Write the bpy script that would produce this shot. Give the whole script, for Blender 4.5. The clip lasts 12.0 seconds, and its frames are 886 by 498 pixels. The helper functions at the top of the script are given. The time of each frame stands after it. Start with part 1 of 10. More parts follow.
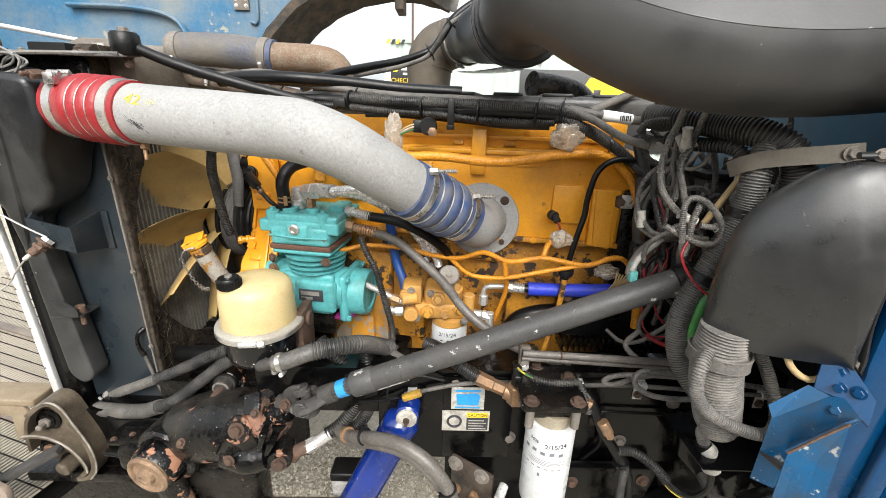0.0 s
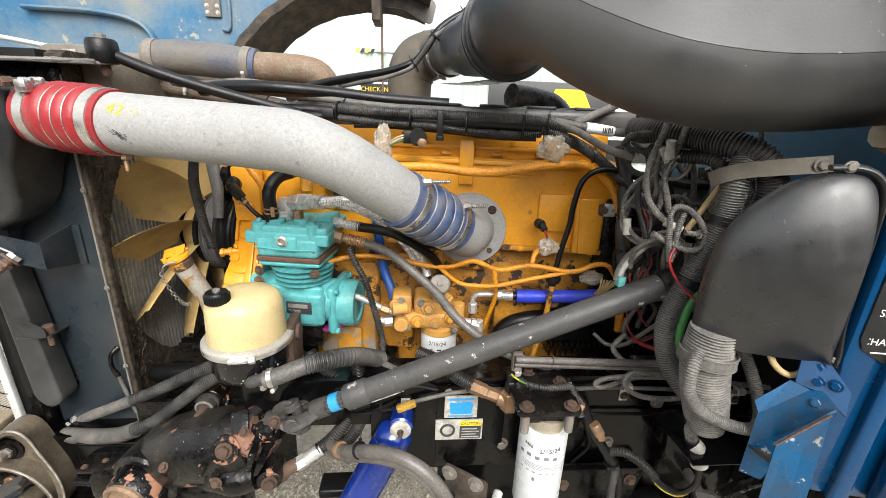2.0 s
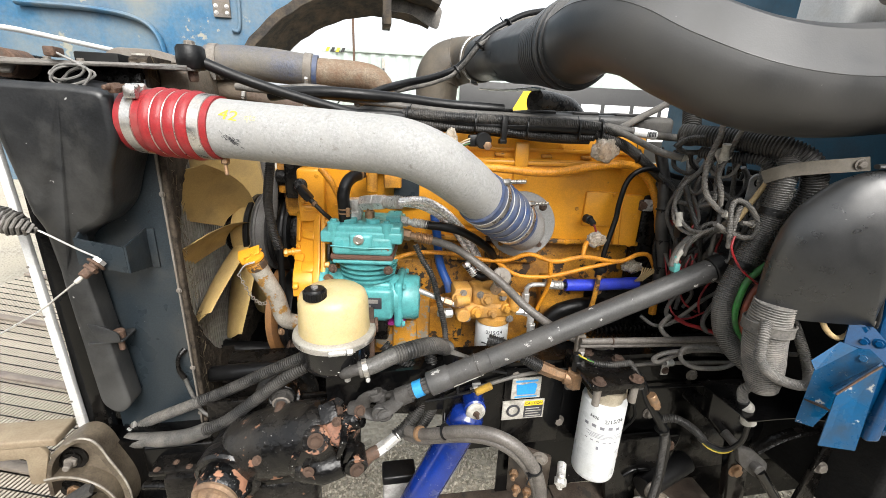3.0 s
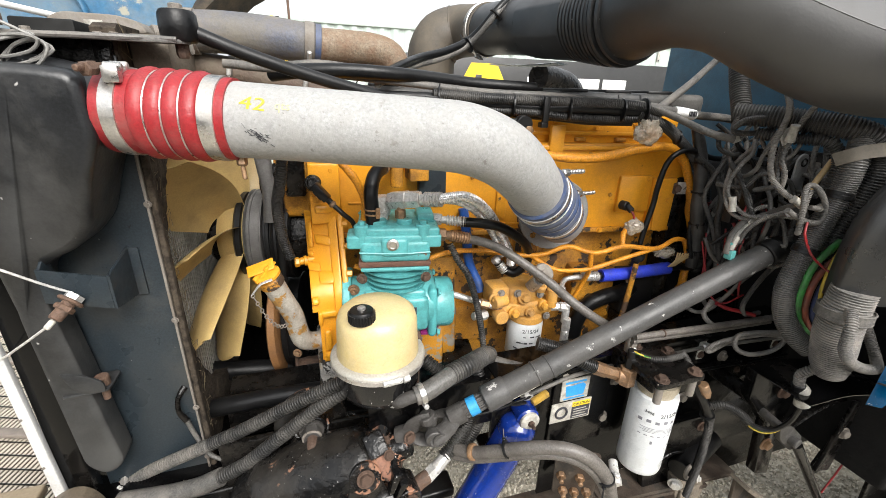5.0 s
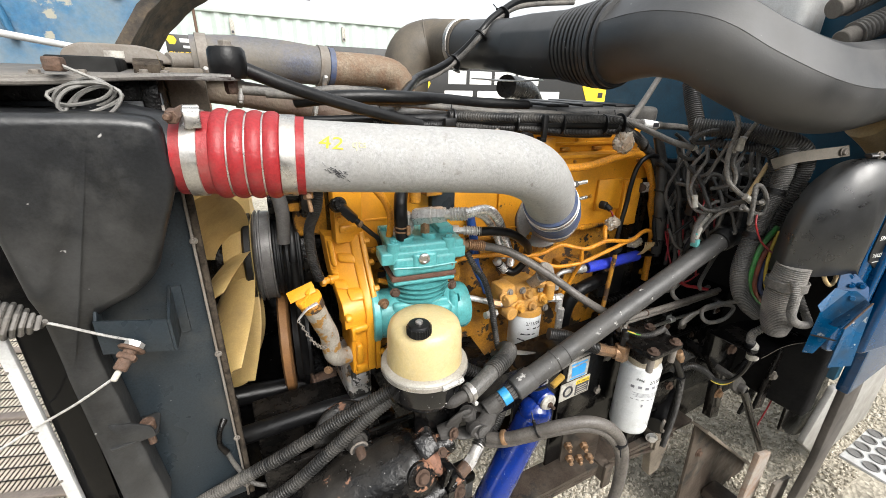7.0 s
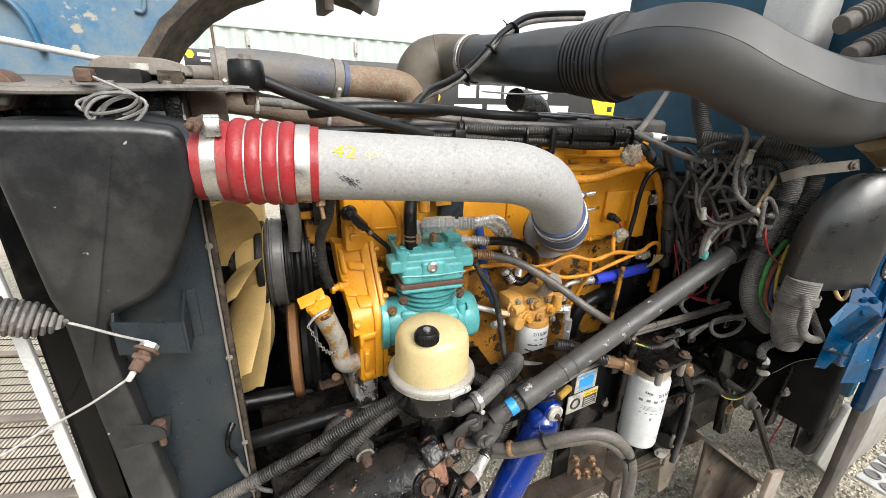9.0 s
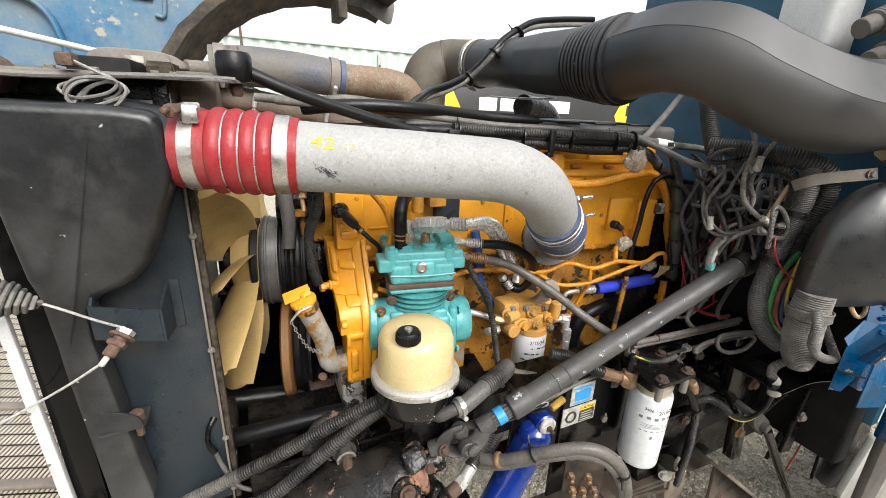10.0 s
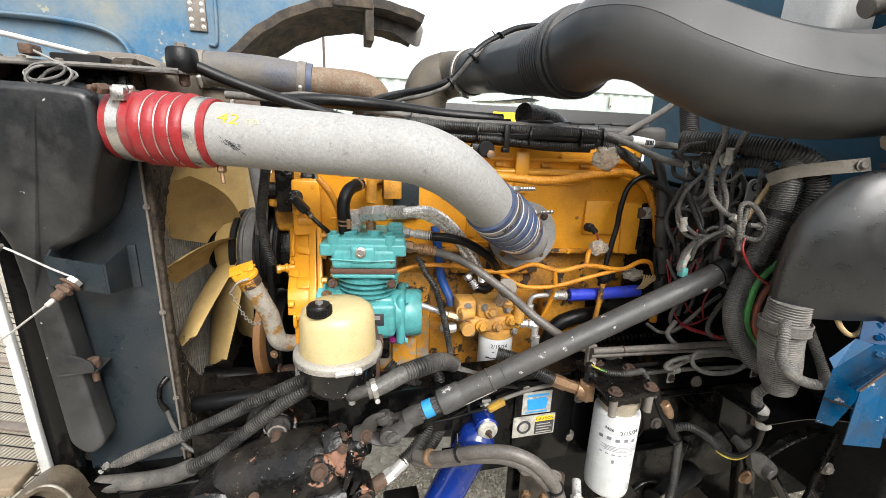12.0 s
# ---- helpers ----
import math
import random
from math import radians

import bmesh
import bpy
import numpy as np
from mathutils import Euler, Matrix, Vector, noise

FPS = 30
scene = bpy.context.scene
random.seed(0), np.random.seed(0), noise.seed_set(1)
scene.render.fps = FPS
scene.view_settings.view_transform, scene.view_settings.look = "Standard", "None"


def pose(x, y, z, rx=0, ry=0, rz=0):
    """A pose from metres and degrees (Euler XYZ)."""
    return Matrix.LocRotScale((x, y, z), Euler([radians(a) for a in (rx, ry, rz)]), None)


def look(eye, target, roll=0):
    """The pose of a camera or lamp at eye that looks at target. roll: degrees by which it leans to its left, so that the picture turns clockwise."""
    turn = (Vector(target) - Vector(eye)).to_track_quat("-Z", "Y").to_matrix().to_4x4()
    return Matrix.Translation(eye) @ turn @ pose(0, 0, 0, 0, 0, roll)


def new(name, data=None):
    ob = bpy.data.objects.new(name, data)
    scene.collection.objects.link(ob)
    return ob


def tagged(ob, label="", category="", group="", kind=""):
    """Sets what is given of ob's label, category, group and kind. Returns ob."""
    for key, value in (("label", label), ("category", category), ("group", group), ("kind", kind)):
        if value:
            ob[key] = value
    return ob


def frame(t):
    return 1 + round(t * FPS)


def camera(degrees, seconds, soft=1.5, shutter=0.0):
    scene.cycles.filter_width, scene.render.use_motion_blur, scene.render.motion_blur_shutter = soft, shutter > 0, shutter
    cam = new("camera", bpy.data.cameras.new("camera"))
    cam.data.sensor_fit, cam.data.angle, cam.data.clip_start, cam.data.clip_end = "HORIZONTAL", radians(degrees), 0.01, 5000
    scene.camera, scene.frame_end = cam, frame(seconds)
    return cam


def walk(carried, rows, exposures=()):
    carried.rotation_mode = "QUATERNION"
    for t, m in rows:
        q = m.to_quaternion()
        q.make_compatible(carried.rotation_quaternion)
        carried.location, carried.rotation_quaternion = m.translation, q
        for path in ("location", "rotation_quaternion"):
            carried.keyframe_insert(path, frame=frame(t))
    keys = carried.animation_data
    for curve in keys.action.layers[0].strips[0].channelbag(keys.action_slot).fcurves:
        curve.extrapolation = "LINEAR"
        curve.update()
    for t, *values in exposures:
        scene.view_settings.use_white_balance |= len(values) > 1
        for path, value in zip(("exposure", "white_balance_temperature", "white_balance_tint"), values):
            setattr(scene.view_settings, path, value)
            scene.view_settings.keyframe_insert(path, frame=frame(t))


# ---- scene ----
cam = camera(94.2, 12.0, soft=0.6)
METRES, EYE, TILT, LEAN, TURN = 1.41, 1.70, -19.5, -1.5, 0.0
ROWS = [
    (0.0, 0.0, 0.0, 0.0, 0.0, 0.0, -0.0),
    (0.5, 0.0017, -0.002, 0.0014, -0.27, 0.27, 0.09),
    (1.0, -0.0028, -0.007, 0.0012, -0.88, 0.52, 0.19),
    (1.5, -0.013, -0.0048, 0.0027, -2.1, 0.79, 0.46),
    (2.0, -0.0376, -0.0046, 0.0031, -4.14, 1.06, 0.99),
    (2.5, -0.1284, -0.0158, 0.0044, -6.9, 1.19, 1.74),
    (3.0, -0.2394, -0.039, 0.0001, -9.28, 0.83, 2.55),
    (5.0, -0.3844, 0.0852, 0.0556, -16.99, -3.04, 5.75),
    (5.5, -0.4685, 0.1068, 0.0726, -20.19, -4.0, 6.92),
    (6.0, -0.5206, 0.105, 0.0875, -23.43, -4.87, 8.02),
    (6.5, -0.5435, 0.0998, 0.1053, -26.13, -5.43, 8.87),
    (7.0, -0.5587, 0.0983, 0.1151, -27.75, -5.61, 9.42),
    (9.0, -0.5645, 0.0909, 0.1107, -26.58, -3.77, 8.8),
    (9.5, -0.5435, 0.0861, 0.1011, -25.4, -2.83, 8.03),
    (10.0, -0.5165, 0.0824, 0.0833, -23.81, -1.7, 7.13),
    (10.5, -0.4697, 0.0742, 0.068, -21.5, -0.42, 6.18),
    (11.0, -0.3953, 0.0565, 0.0455, -18.65, 1.04, 5.24),
    (11.5, -0.3265, 0.0357, 0.0182, -15.73, 2.36, 4.51),
    (12.0, -0.2987, 0.0016, -0.0124, -13.33, 3.42, 4.08),
]
walk(cam, [(t, pose(0, 0, EYE, TILT, LEAN, TURN) @ pose(METRES * x, METRES * y, METRES * z, 90 + pitch, roll, yaw)) for t, x, y, z, yaw, pitch, roll in ROWS], exposures=[(0, 1.55), (3, 1.56), (6, 1.53), (9, 1.43), (12, 1.50)])

# ---- light: bright overcast day ----
world = bpy.data.worlds.new("overcast")
scene.world = world
world.use_nodes = True
wn = world.node_tree
sky = wn.nodes.new("ShaderNodeTexSky")
sky.sky_type = "NISHITA"
sky.sun_disc = False
sky.sun_elevation, sky.sun_rotation = radians(42), radians(172)
sky.air_density, sky.dust_density, sky.ozone_density = 1.0, 6.0, 1.0
pale = wn.nodes.new("ShaderNodeHueSaturation")
pale.inputs["Saturation"].default_value = 0.22
wn.links.new(sky.outputs[0], pale.inputs["Color"])
cloud = wn.nodes.new("ShaderNodeMix")
cloud.data_type = "RGBA"
cloud.inputs[0].default_value = 0.55
cloud.inputs[7].default_value = (2.75, 2.9, 3.0, 1)
wn.links.new(pale.outputs[0], cloud.inputs[6])
wn.links.new(cloud.outputs[2], wn.nodes["Background"].inputs["Color"])
wn.nodes["Background"].inputs["Strength"].default_value = 0.15
sun_data = bpy.data.lights.new("sun", "SUN")
sun_data.energy, sun_data.angle, sun_data.color = 1.25, radians(35), (1.0, 0.97, 0.92)
sun = new("sun", sun_data)
sun.matrix_world = look((0.42, -3.0, 2.75), (0, 0, 0))


# ---- materials ----
def mat(name, base, var=None, vscale=6.0, rough=0.5, metal=0.0, bump=0.0, bscale=80.0, dirt=None, dscale=7.0, damt=0.55, drough=0.85,
        chips=None, cscale=18.0, camt=0.62, crough=0.6, coat=0.0, stretch=(1, 1, 1), rnd=0.0, sss=0.0, speck=None, sscale=220.0, samt=0.7, spec=0.5, grain=0.15, gscale=240.0):
    m = bpy.data.materials.new(name)
    m.use_nodes = True
    nt = m.node_tree
    nd, lk = nt.nodes, nt.links.new
    b = nd["Principled BSDF"]
    tc, mp = nd.new("ShaderNodeTexCoord"), nd.new("ShaderNodeMapping")
    mp.inputs["Scale"].default_value = stretch
    lk(tc.outputs["Object"], mp.inputs["Vector"])

    def noise_of(scale, detail, lo, hi, rr=0.55):
        n, r = nd.new("ShaderNodeTexNoise"), nd.new("ShaderNodeMapRange")
        n.inputs["Scale"].default_value, n.inputs["Detail"].default_value, n.inputs["Roughness"].default_value = scale, detail, rr
        r.inputs["From Min"].default_value, r.inputs["From Max"].default_value = lo, hi
        lk(mp.outputs[0], n.inputs["Vector"])
        lk(n.outputs["Fac"], r.inputs["Value"])
        return r.outputs[0]

    def blend(a, c, fac):
        x = nd.new("ShaderNodeMix")
        x.data_type = "RGBA"
        for sock, v in ((x.inputs[0], fac), (x.inputs[6], a), (x.inputs[7], c)):
            if isinstance(v, (tuple, list)):
                sock.default_value = (*v[:3], 1)
            elif isinstance(v, float):
                sock.default_value = v
            else:
                lk(v, sock)
        return x.outputs[2]

    def blend1(a, c, fac):
        x = nd.new("ShaderNodeMix")
        for sock, v in ((x.inputs[0], fac), (x.inputs[2], a), (x.inputs[3], c)):
            if isinstance(v, float):
                sock.default_value = v
            else:
                lk(v, sock)
        return x.outputs[0]

    var = var or tuple(0.78 * v for v in base)
    col = blend(base, var, noise_of(vscale, 5, 0.35, 0.68))
    fine = noise_of(vscale * 9, 4, 0.3, 0.75)
    col = blend(col, tuple(0.9 * v for v in base), fine)
    ro = blend1(max(rough - 0.06, 0.03), min(rough + 0.08, 1.0), noise_of(vscale * 3, 3, 0.35, 0.65))
    me = float(metal)
    if grain:
        g = nd.new("ShaderNodeMix")
        g.data_type, g.blend_type = "RGBA", "MULTIPLY"
        g.inputs[0].default_value = 1.0
        ramp = nd.new("ShaderNodeMapRange")
        ramp.inputs["To Min"].default_value, ramp.inputs["To Max"].default_value = 1 - 1.2 * grain, 1 + 0.8 * grain
        lk(noise_of(gscale, 3, 0.32, 0.68, 0.7), ramp.inputs["Value"])
        lk(col, g.inputs[6])
        lk(ramp.outputs[0], g.inputs[7])
        col = g.outputs[2]
    if speck:
        f = noise_of(sscale, 2, samt - 0.02, samt + 0.03)
        col = blend(col, speck, f)
    if chips:
        f = noise_of(cscale, 8, camt - 0.015, camt + 0.015, 0.62)
        col, ro = blend(col, chips, f), blend1(ro, crough, f)
        if metal:
            me = blend1(float(metal), 0.0, f)
    if dirt:
        f = noise_of(dscale, 7, damt - 0.16, damt + 0.2, 0.68)
        col, ro = blend(col, dirt, f), blend1(ro, drough, f)
        if metal:
            me = blend1(me, 0.0, f)
    if rnd:
        oi, h = nd.new("ShaderNodeObjectInfo"), nd.new("ShaderNodeHueSaturation")
        r = nd.new("ShaderNodeMapRange")
        r.inputs["To Min"].default_value, r.inputs["To Max"].default_value = 1 - rnd, 1 + rnd
        lk(oi.outputs["Random"], r.inputs["Value"])
        lk(r.outputs[0], h.inputs["Value"])
        lk(col, h.inputs["Color"])
        col = h.outputs[0]
    lk(col, b.inputs["Base Color"])
    lk(ro, b.inputs["Roughness"])
    if isinstance(me, float):
        b.inputs["Metallic"].default_value = me
    else:
        lk(me, b.inputs["Metallic"])
    b.inputs["Specular IOR Level"].default_value = spec
    b.inputs["Coat Weight"].default_value = coat
    b.inputs["Coat Roughness"].default_value = 0.12
    if sss:
        b.inputs["Subsurface Weight"].default_value = sss
        b.inputs["Subsurface Radius"].default_value = (0.03, 0.022, 0.01)
    if bump:
        bp, n = nd.new("ShaderNodeBump"), nd.new("ShaderNodeTexNoise")
        n.inputs["Scale"].default_value, n.inputs["Detail"].default_value = bscale, 5
        lk(mp.outputs[0], n.inputs["Vector"])
        bp.inputs["Strength"].default_value, bp.inputs["Distance"].default_value = bump, 0.004
        lk(n.outputs["Fac"], bp.inputs["Height"])
        lk(bp.outputs[0], b.inputs["Normal"])
    return m


yellow = mat("engine_yellow", (0.73, 0.320, 0.019), (0.62, 0.262, 0.016), 4, 0.36, bump=0.12, bscale=70, dirt=(0.34, 0.15, 0.02), dscale=6, damt=0.66, chips=(0.06, 0.045, 0.03), cscale=26, camt=0.71, grain=0.10, gscale=260)
yellow_worn = mat("worn_engine_yellow", (0.60, 0.27, 0.02), (0.45, 0.19, 0.02), 6, 0.48, bump=0.45, bscale=60, dirt=(0.10, 0.05, 0.022), dscale=12, damt=0.58, chips=(0.022, 0.018, 0.015), cscale=17, camt=0.55, grain=0.25)
yellow_flaked = mat("flaked_yellow_on_grey", (0.60, 0.27, 0.02), (0.5, 0.22, 0.02), 6, 0.5, bump=0.3, chips=(0.30, 0.27, 0.23), cscale=34, camt=0.53, dirt=(0.1, 0.06, 0.03), damt=0.68)
orange_loom = mat("orange_loom_tape", (0.66, 0.265, 0.014), (0.54, 0.20, 0.012), 20, 0.45, bump=0.5, bscale=160, dirt=(0.25, 0.10, 0.02), dscale=20, damt=0.68, grain=0.3)
teal = mat("teal_paint", (0.105, 0.40, 0.41), (0.075, 0.315, 0.325), 7, 0.30, bump=0.22, bscale=60, dirt=(0.03, 0.12, 0.105), dscale=16, damt=0.63, chips=(0.17, 0.085, 0.05), cscale=30, camt=0.675, grain=0.10)
alu_cast = mat("mottled_aluminium", (0.34, 0.34, 0.335), (0.265, 0.265, 0.26), 18, 0.55, 0.1, bump=0.18, bscale=420, dirt=(0.30, 0.294, 0.28), dscale=30, damt=0.5, drough=0.75, chips=(0.17, 0.16, 0.15), cscale=34, camt=0.66, speck=(0.12, 0.11, 0.10), sscale=110, samt=0.715, spec=0.3, grain=0.22, gscale=170)
alu_pipe = alu_cast
steel = mat("stainless_band", (0.62, 0.60, 0.57), (0.45, 0.43, 0.4), 14, 0.3, 0.9, bump=0.05, dirt=(0.3, 0.25, 0.2), dscale=25, damt=0.66)
zinc = mat("zinc_fitting", (0.66, 0.65, 0.63), (0.48, 0.47, 0.45), 40, 0.32, 0.55, dirt=(0.22, 0.19, 0.155), dscale=40, damt=0.64, rnd=0.12)
braid = mat("braided_steel_hose", (0.86, 0.85, 0.84), (0.74, 0.73, 0.72), 30, 0.26, 0.6, bump=0.0, grain=0.08, gscale=900)
rusty = mat("rusty_bolt", (0.12, 0.072, 0.048), (0.17, 0.075, 0.04), 60, 0.7, 0.3, bump=0.6, bscale=150, dirt=(0.045, 0.038, 0.032), dscale=60, damt=0.52, rnd=0.3, grain=0.35)
brass = mat("aged_brass", (0.36, 0.215, 0.115), (0.24, 0.135, 0.075), 30, 0.36, 0.6, bump=0.2, dirt=(0.11, 0.085, 0.06), dscale=40, damt=0.58, rnd=0.2, grain=0.25)
red_rubber = mat("red_silicone", (0.30, 0.016, 0.02), (0.22, 0.012, 0.016), 14, 0.42, bump=0.3, bscale=120, dirt=(0.20, 0.07, 0.06), dscale=18, damt=0.64, grain=0.15)
blue_rubber = mat("blue_silicone", (0.022, 0.056, 0.16), (0.022, 0.042, 0.105), 14, 0.45, bump=0.25, bscale=120, dirt=(0.12, 0.118, 0.12), dscale=18, damt=0.51, grain=0.2)
blue_sleeve = mat("blue_sleeve", (0.025, 0.05, 0.55), (0.02, 0.04, 0.42), 20, 0.45, bump=0.2, bscale=200, dirt=(0.03, 0.04, 0.15), dscale=24, damt=0.66)
rubber = mat("black_rubber", (0.0048, 0.0048, 0.0052), (0.008, 0.008, 0.008), 14, 0.34, bump=0.15, bscale=160, dirt=(0.028, 0.026, 0.024), dscale=16, damt=0.74, rnd=0.2, spec=0.3)
rubber_dusty = mat("dusty_rubber_hose", (0.072, 0.069, 0.064), (0.115, 0.109, 0.101), 12, 0.5, bump=0.3, bscale=140, dirt=(0.19, 0.172, 0.15), dscale=16, damt=0.58, rnd=0.15, spec=0.45, grain=0.4)
hose_brown = mat("brown_grey_hose", (0.115, 0.103, 0.092), (0.165, 0.15, 0.134), 15, 0.40, bump=0.25, bscale=180, dirt=(0.055, 0.048, 0.042), dscale=20, damt=0.6, rnd=0.1, grain=0.3)
loom = mat("split_loom_black", (0.016, 0.0158, 0.0158), (0.028, 0.0275, 0.0268), 20, 0.36, dirt=(0.075, 0.069, 0.061), dscale=14, damt=0.58, rnd=0.25, spec=0.45, grain=0.3)
loom_grey = mat("split_loom_dusty", (0.098, 0.094, 0.088), (0.15, 0.143, 0.132), 18, 0.45, dirt=(0.25, 0.226, 0.197), dscale=14, damt=0.58, rnd=0.3, spec=0.5, grain=0.45)
plastic = mat("black_plastic", (0.005225, 0.005225, 0.0055), (0.00825, 0.00825, 0.008525), 6, 0.42, bump=0.12, bscale=420, dirt=(0.025, 0.023, 0.021), dscale=6, damt=0.74, speck=(0.3, 0.29, 0.28), sscale=34, samt=0.80, spec=0.35)
plastic_grey = mat("weathered_duct_plastic", (0.0175, 0.0175, 0.0180), (0.026, 0.026, 0.0263), 3, 0.38, bump=0.05, bscale=260, dirt=(0.056, 0.053, 0.049), dscale=2.4, damt=0.60, speck=(0.5, 0.49, 0.48), sscale=70, samt=0.765, spec=0.85, grain=0.12, gscale=200)
# Near-black colour that stands in for the shade of the firewall recess.
recess_black = mat("recess_shade_black", (0.004, 0.004, 0.0044), (0.007, 0.0068, 0.0066), 12, 0.85, bump=0.6, bscale=90, dirt=(0.016, 0.015, 0.014), dscale=9, damt=0.64, spec=0.2, grain=0.4)
tank_black = mat("painted_tank_black", (0.0105, 0.0112, 0.0124), (0.018, 0.019, 0.0205), 5, 0.36, bump=0.2, bscale=90, dirt=(0.075, 0.074, 0.070), dscale=3.4, damt=0.62, spec=0.5, speck=(0.4, 0.39, 0.38), sscale=60, samt=0.755, grain=0.3)
panel_slate = mat("slate_painted_steel", (0.0224, 0.0304, 0.0368), (0.0168, 0.0224, 0.0272), 4, 0.33, bump=0.12, bscale=60, dirt=(0.065, 0.062, 0.055), dscale=6, damt=0.64, chips=(0.009, 0.009, 0.009), cscale=34, camt=0.68, speck=(0.20, 0.19, 0.18), sscale=90, samt=0.775, spec=0.4, grain=0.3)
dusty_metal = mat("dusty_bare_metal", (0.20, 0.185, 0.165), (0.28, 0.26, 0.235), 14, 0.55, 0.3, bump=0.25, dirt=(0.14, 0.115, 0.09), dscale=12, damt=0.5)
muddy = mat("mud_caked_shroud", (0.036, 0.028, 0.021), (0.011, 0.009, 0.0075), 22, 0.9, bump=1.0, bscale=90, dirt=(0.095, 0.075, 0.055), dscale=40, damt=0.56, spec=0.2, grain=0.5, gscale=140)
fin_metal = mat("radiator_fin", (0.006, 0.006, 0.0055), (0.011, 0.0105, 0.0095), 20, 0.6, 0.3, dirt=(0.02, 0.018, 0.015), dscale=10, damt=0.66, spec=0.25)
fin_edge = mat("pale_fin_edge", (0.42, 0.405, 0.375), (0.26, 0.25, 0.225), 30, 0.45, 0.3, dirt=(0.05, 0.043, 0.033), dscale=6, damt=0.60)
fan_nylon = mat("tan_nylon", (0.50, 0.355, 0.145), (0.41, 0.28, 0.11), 6, 0.42, bump=0.1, dirt=(0.22, 0.15, 0.075), dscale=8, damt=0.63, sss=0.1, grain=0.1)
res_plastic = mat("translucent_cream_plastic", (0.58, 0.47, 0.25), (0.50, 0.385, 0.17), 10, 0.36, bump=0.12, dirt=(0.34, 0.25, 0.12), dscale=16, damt=0.68, sss=0.25, grain=0.08)
# The pale specks paint in glints of the wet casting; the chips are primer.
cast_black = mat("oily_black_casting", (0.0028, 0.0028, 0.0032), (0.006, 0.0058, 0.0056), 14, 0.2, bump=0.7, bscale=90, dirt=(0.02, 0.017, 0.015), dscale=11, damt=0.60, drough=0.45, chips=(0.33, 0.165, 0.10), cscale=19, camt=0.59, crough=0.65, speck=(0.5, 0.49, 0.47), sscale=140, samt=0.72, spec=0.36, grain=0.35)
shaft_grey = mat("worn_grey_shaft_paint", (0.052, 0.051, 0.050), (0.072, 0.070, 0.068), 9, 0.46, bump=0.25, bscale=120, dirt=(0.07, 0.064, 0.058), dscale=9, damt=0.64, chips=(0.5, 0.49, 0.47), cscale=38, camt=0.66, spec=0.45, grain=0.2)
joint_steel = mat("greased_joint_steel", (0.10, 0.096, 0.092), (0.05, 0.046, 0.043), 24, 0.5, 0.5, bump=0.4, dirt=(0.03, 0.026, 0.022), dscale=22, damt=0.5, grain=0.3)
frame_black = mat("frame_black", (0.0022, 0.0022, 0.0024), (0.0042, 0.004, 0.0038), 6, 0.15, bump=0.25, bscale=45, dirt=(0.016, 0.0135, 0.011), dscale=8, damt=0.68, drough=0.6, spec=0.28, speck=(0.3, 0.28, 0.25), sscale=100, samt=0.78)
oily_dark = mat("oily_dark_metal", (0.0042, 0.0039, 0.0037), (0.008, 0.007, 0.0062), 12, 0.24, 0.2, bump=0.7, dirt=(0.022, 0.018, 0.0145), dscale=18, damt=0.64, drough=0.55, speck=(0.35, 0.33, 0.30), sscale=120, samt=0.765, spec=0.32, grain=0.4)
spring_brown = mat("rust_brown_spring", (0.060, 0.043, 0.033), (0.035, 0.027, 0.021), 10, 0.5, 0.2, bump=0.4, dirt=(0.10, 0.082, 0.062), dscale=12, damt=0.60, chips=(0.012, 0.011, 0.010), cscale=14, camt=0.58, grain=0.35)
dirty_iron = mat("dirt_coated_iron", (0.135, 0.112, 0.086), (0.08, 0.066, 0.051), 10, 0.6, bump=0.6, bscale=70, dirt=(0.21, 0.177, 0.135), dscale=14, damt=0.56, chips=(0.03, 0.026, 0.022), cscale=18, camt=0.62, grain=0.4)
white_filter = mat("white_filter_paint", (0.60, 0.615, 0.62), (0.54, 0.553, 0.558), 8, 0.30, dirt=(0.40, 0.39, 0.36), dscale=18, damt=0.70, grain=0.06)
shock_blue = mat("shock_blue_paint", (0.005, 0.026, 0.20), (0.004, 0.018, 0.13), 9, 0.12, coat=0.5, bump=0.08, dirt=(0.025, 0.03, 0.05), dscale=18, damt=0.66, speck=(0.4, 0.4, 0.42), sscale=120, samt=0.75)
cab_blue = mat("cab_blue_paint", (0.0006, 0.046, 0.135), (0.0005, 0.034, 0.10), 5, 0.12, coat=0.2, spec=0.35, dirt=(0.006, 0.022, 0.045), dscale=10, damt=0.70, chips=(0.42, 0.42, 0.4), cscale=26, camt=0.745)
hood_blue = mat("weathered_hood_blue", (0.034, 0.140, 0.255), (0.022, 0.100, 0.205), 3, 0.45, bump=0.15, bscale=40, dirt=(0.235, 0.235, 0.195), dscale=2.6, damt=0.55, chips=(0.30, 0.29, 0.23), cscale=7, camt=0.66, grain=0.15, gscale=60)
arch_dirt = mat("muddy_wheel_arch", (0.03, 0.027, 0.024), (0.055, 0.045, 0.035), 10, 0.85, bump=0.7, bscale=40, dirt=(0.13, 0.095, 0.06), dscale=12, damt=0.58)
white_paint = mat("white_paint", (0.60, 0.60, 0.59), (0.52, 0.52, 0.51), 6, 0.4, dirt=(0.34, 0.31, 0.27), dscale=12, damt=0.68, grain=0.1)
mint_steel = mat("pale_container_paint", (0.43, 0.50, 0.465), (0.38, 0.44, 0.41), 1.2, 0.5, dirt=(0.30, 0.31, 0.285), dscale=1.6, damt=0.66)
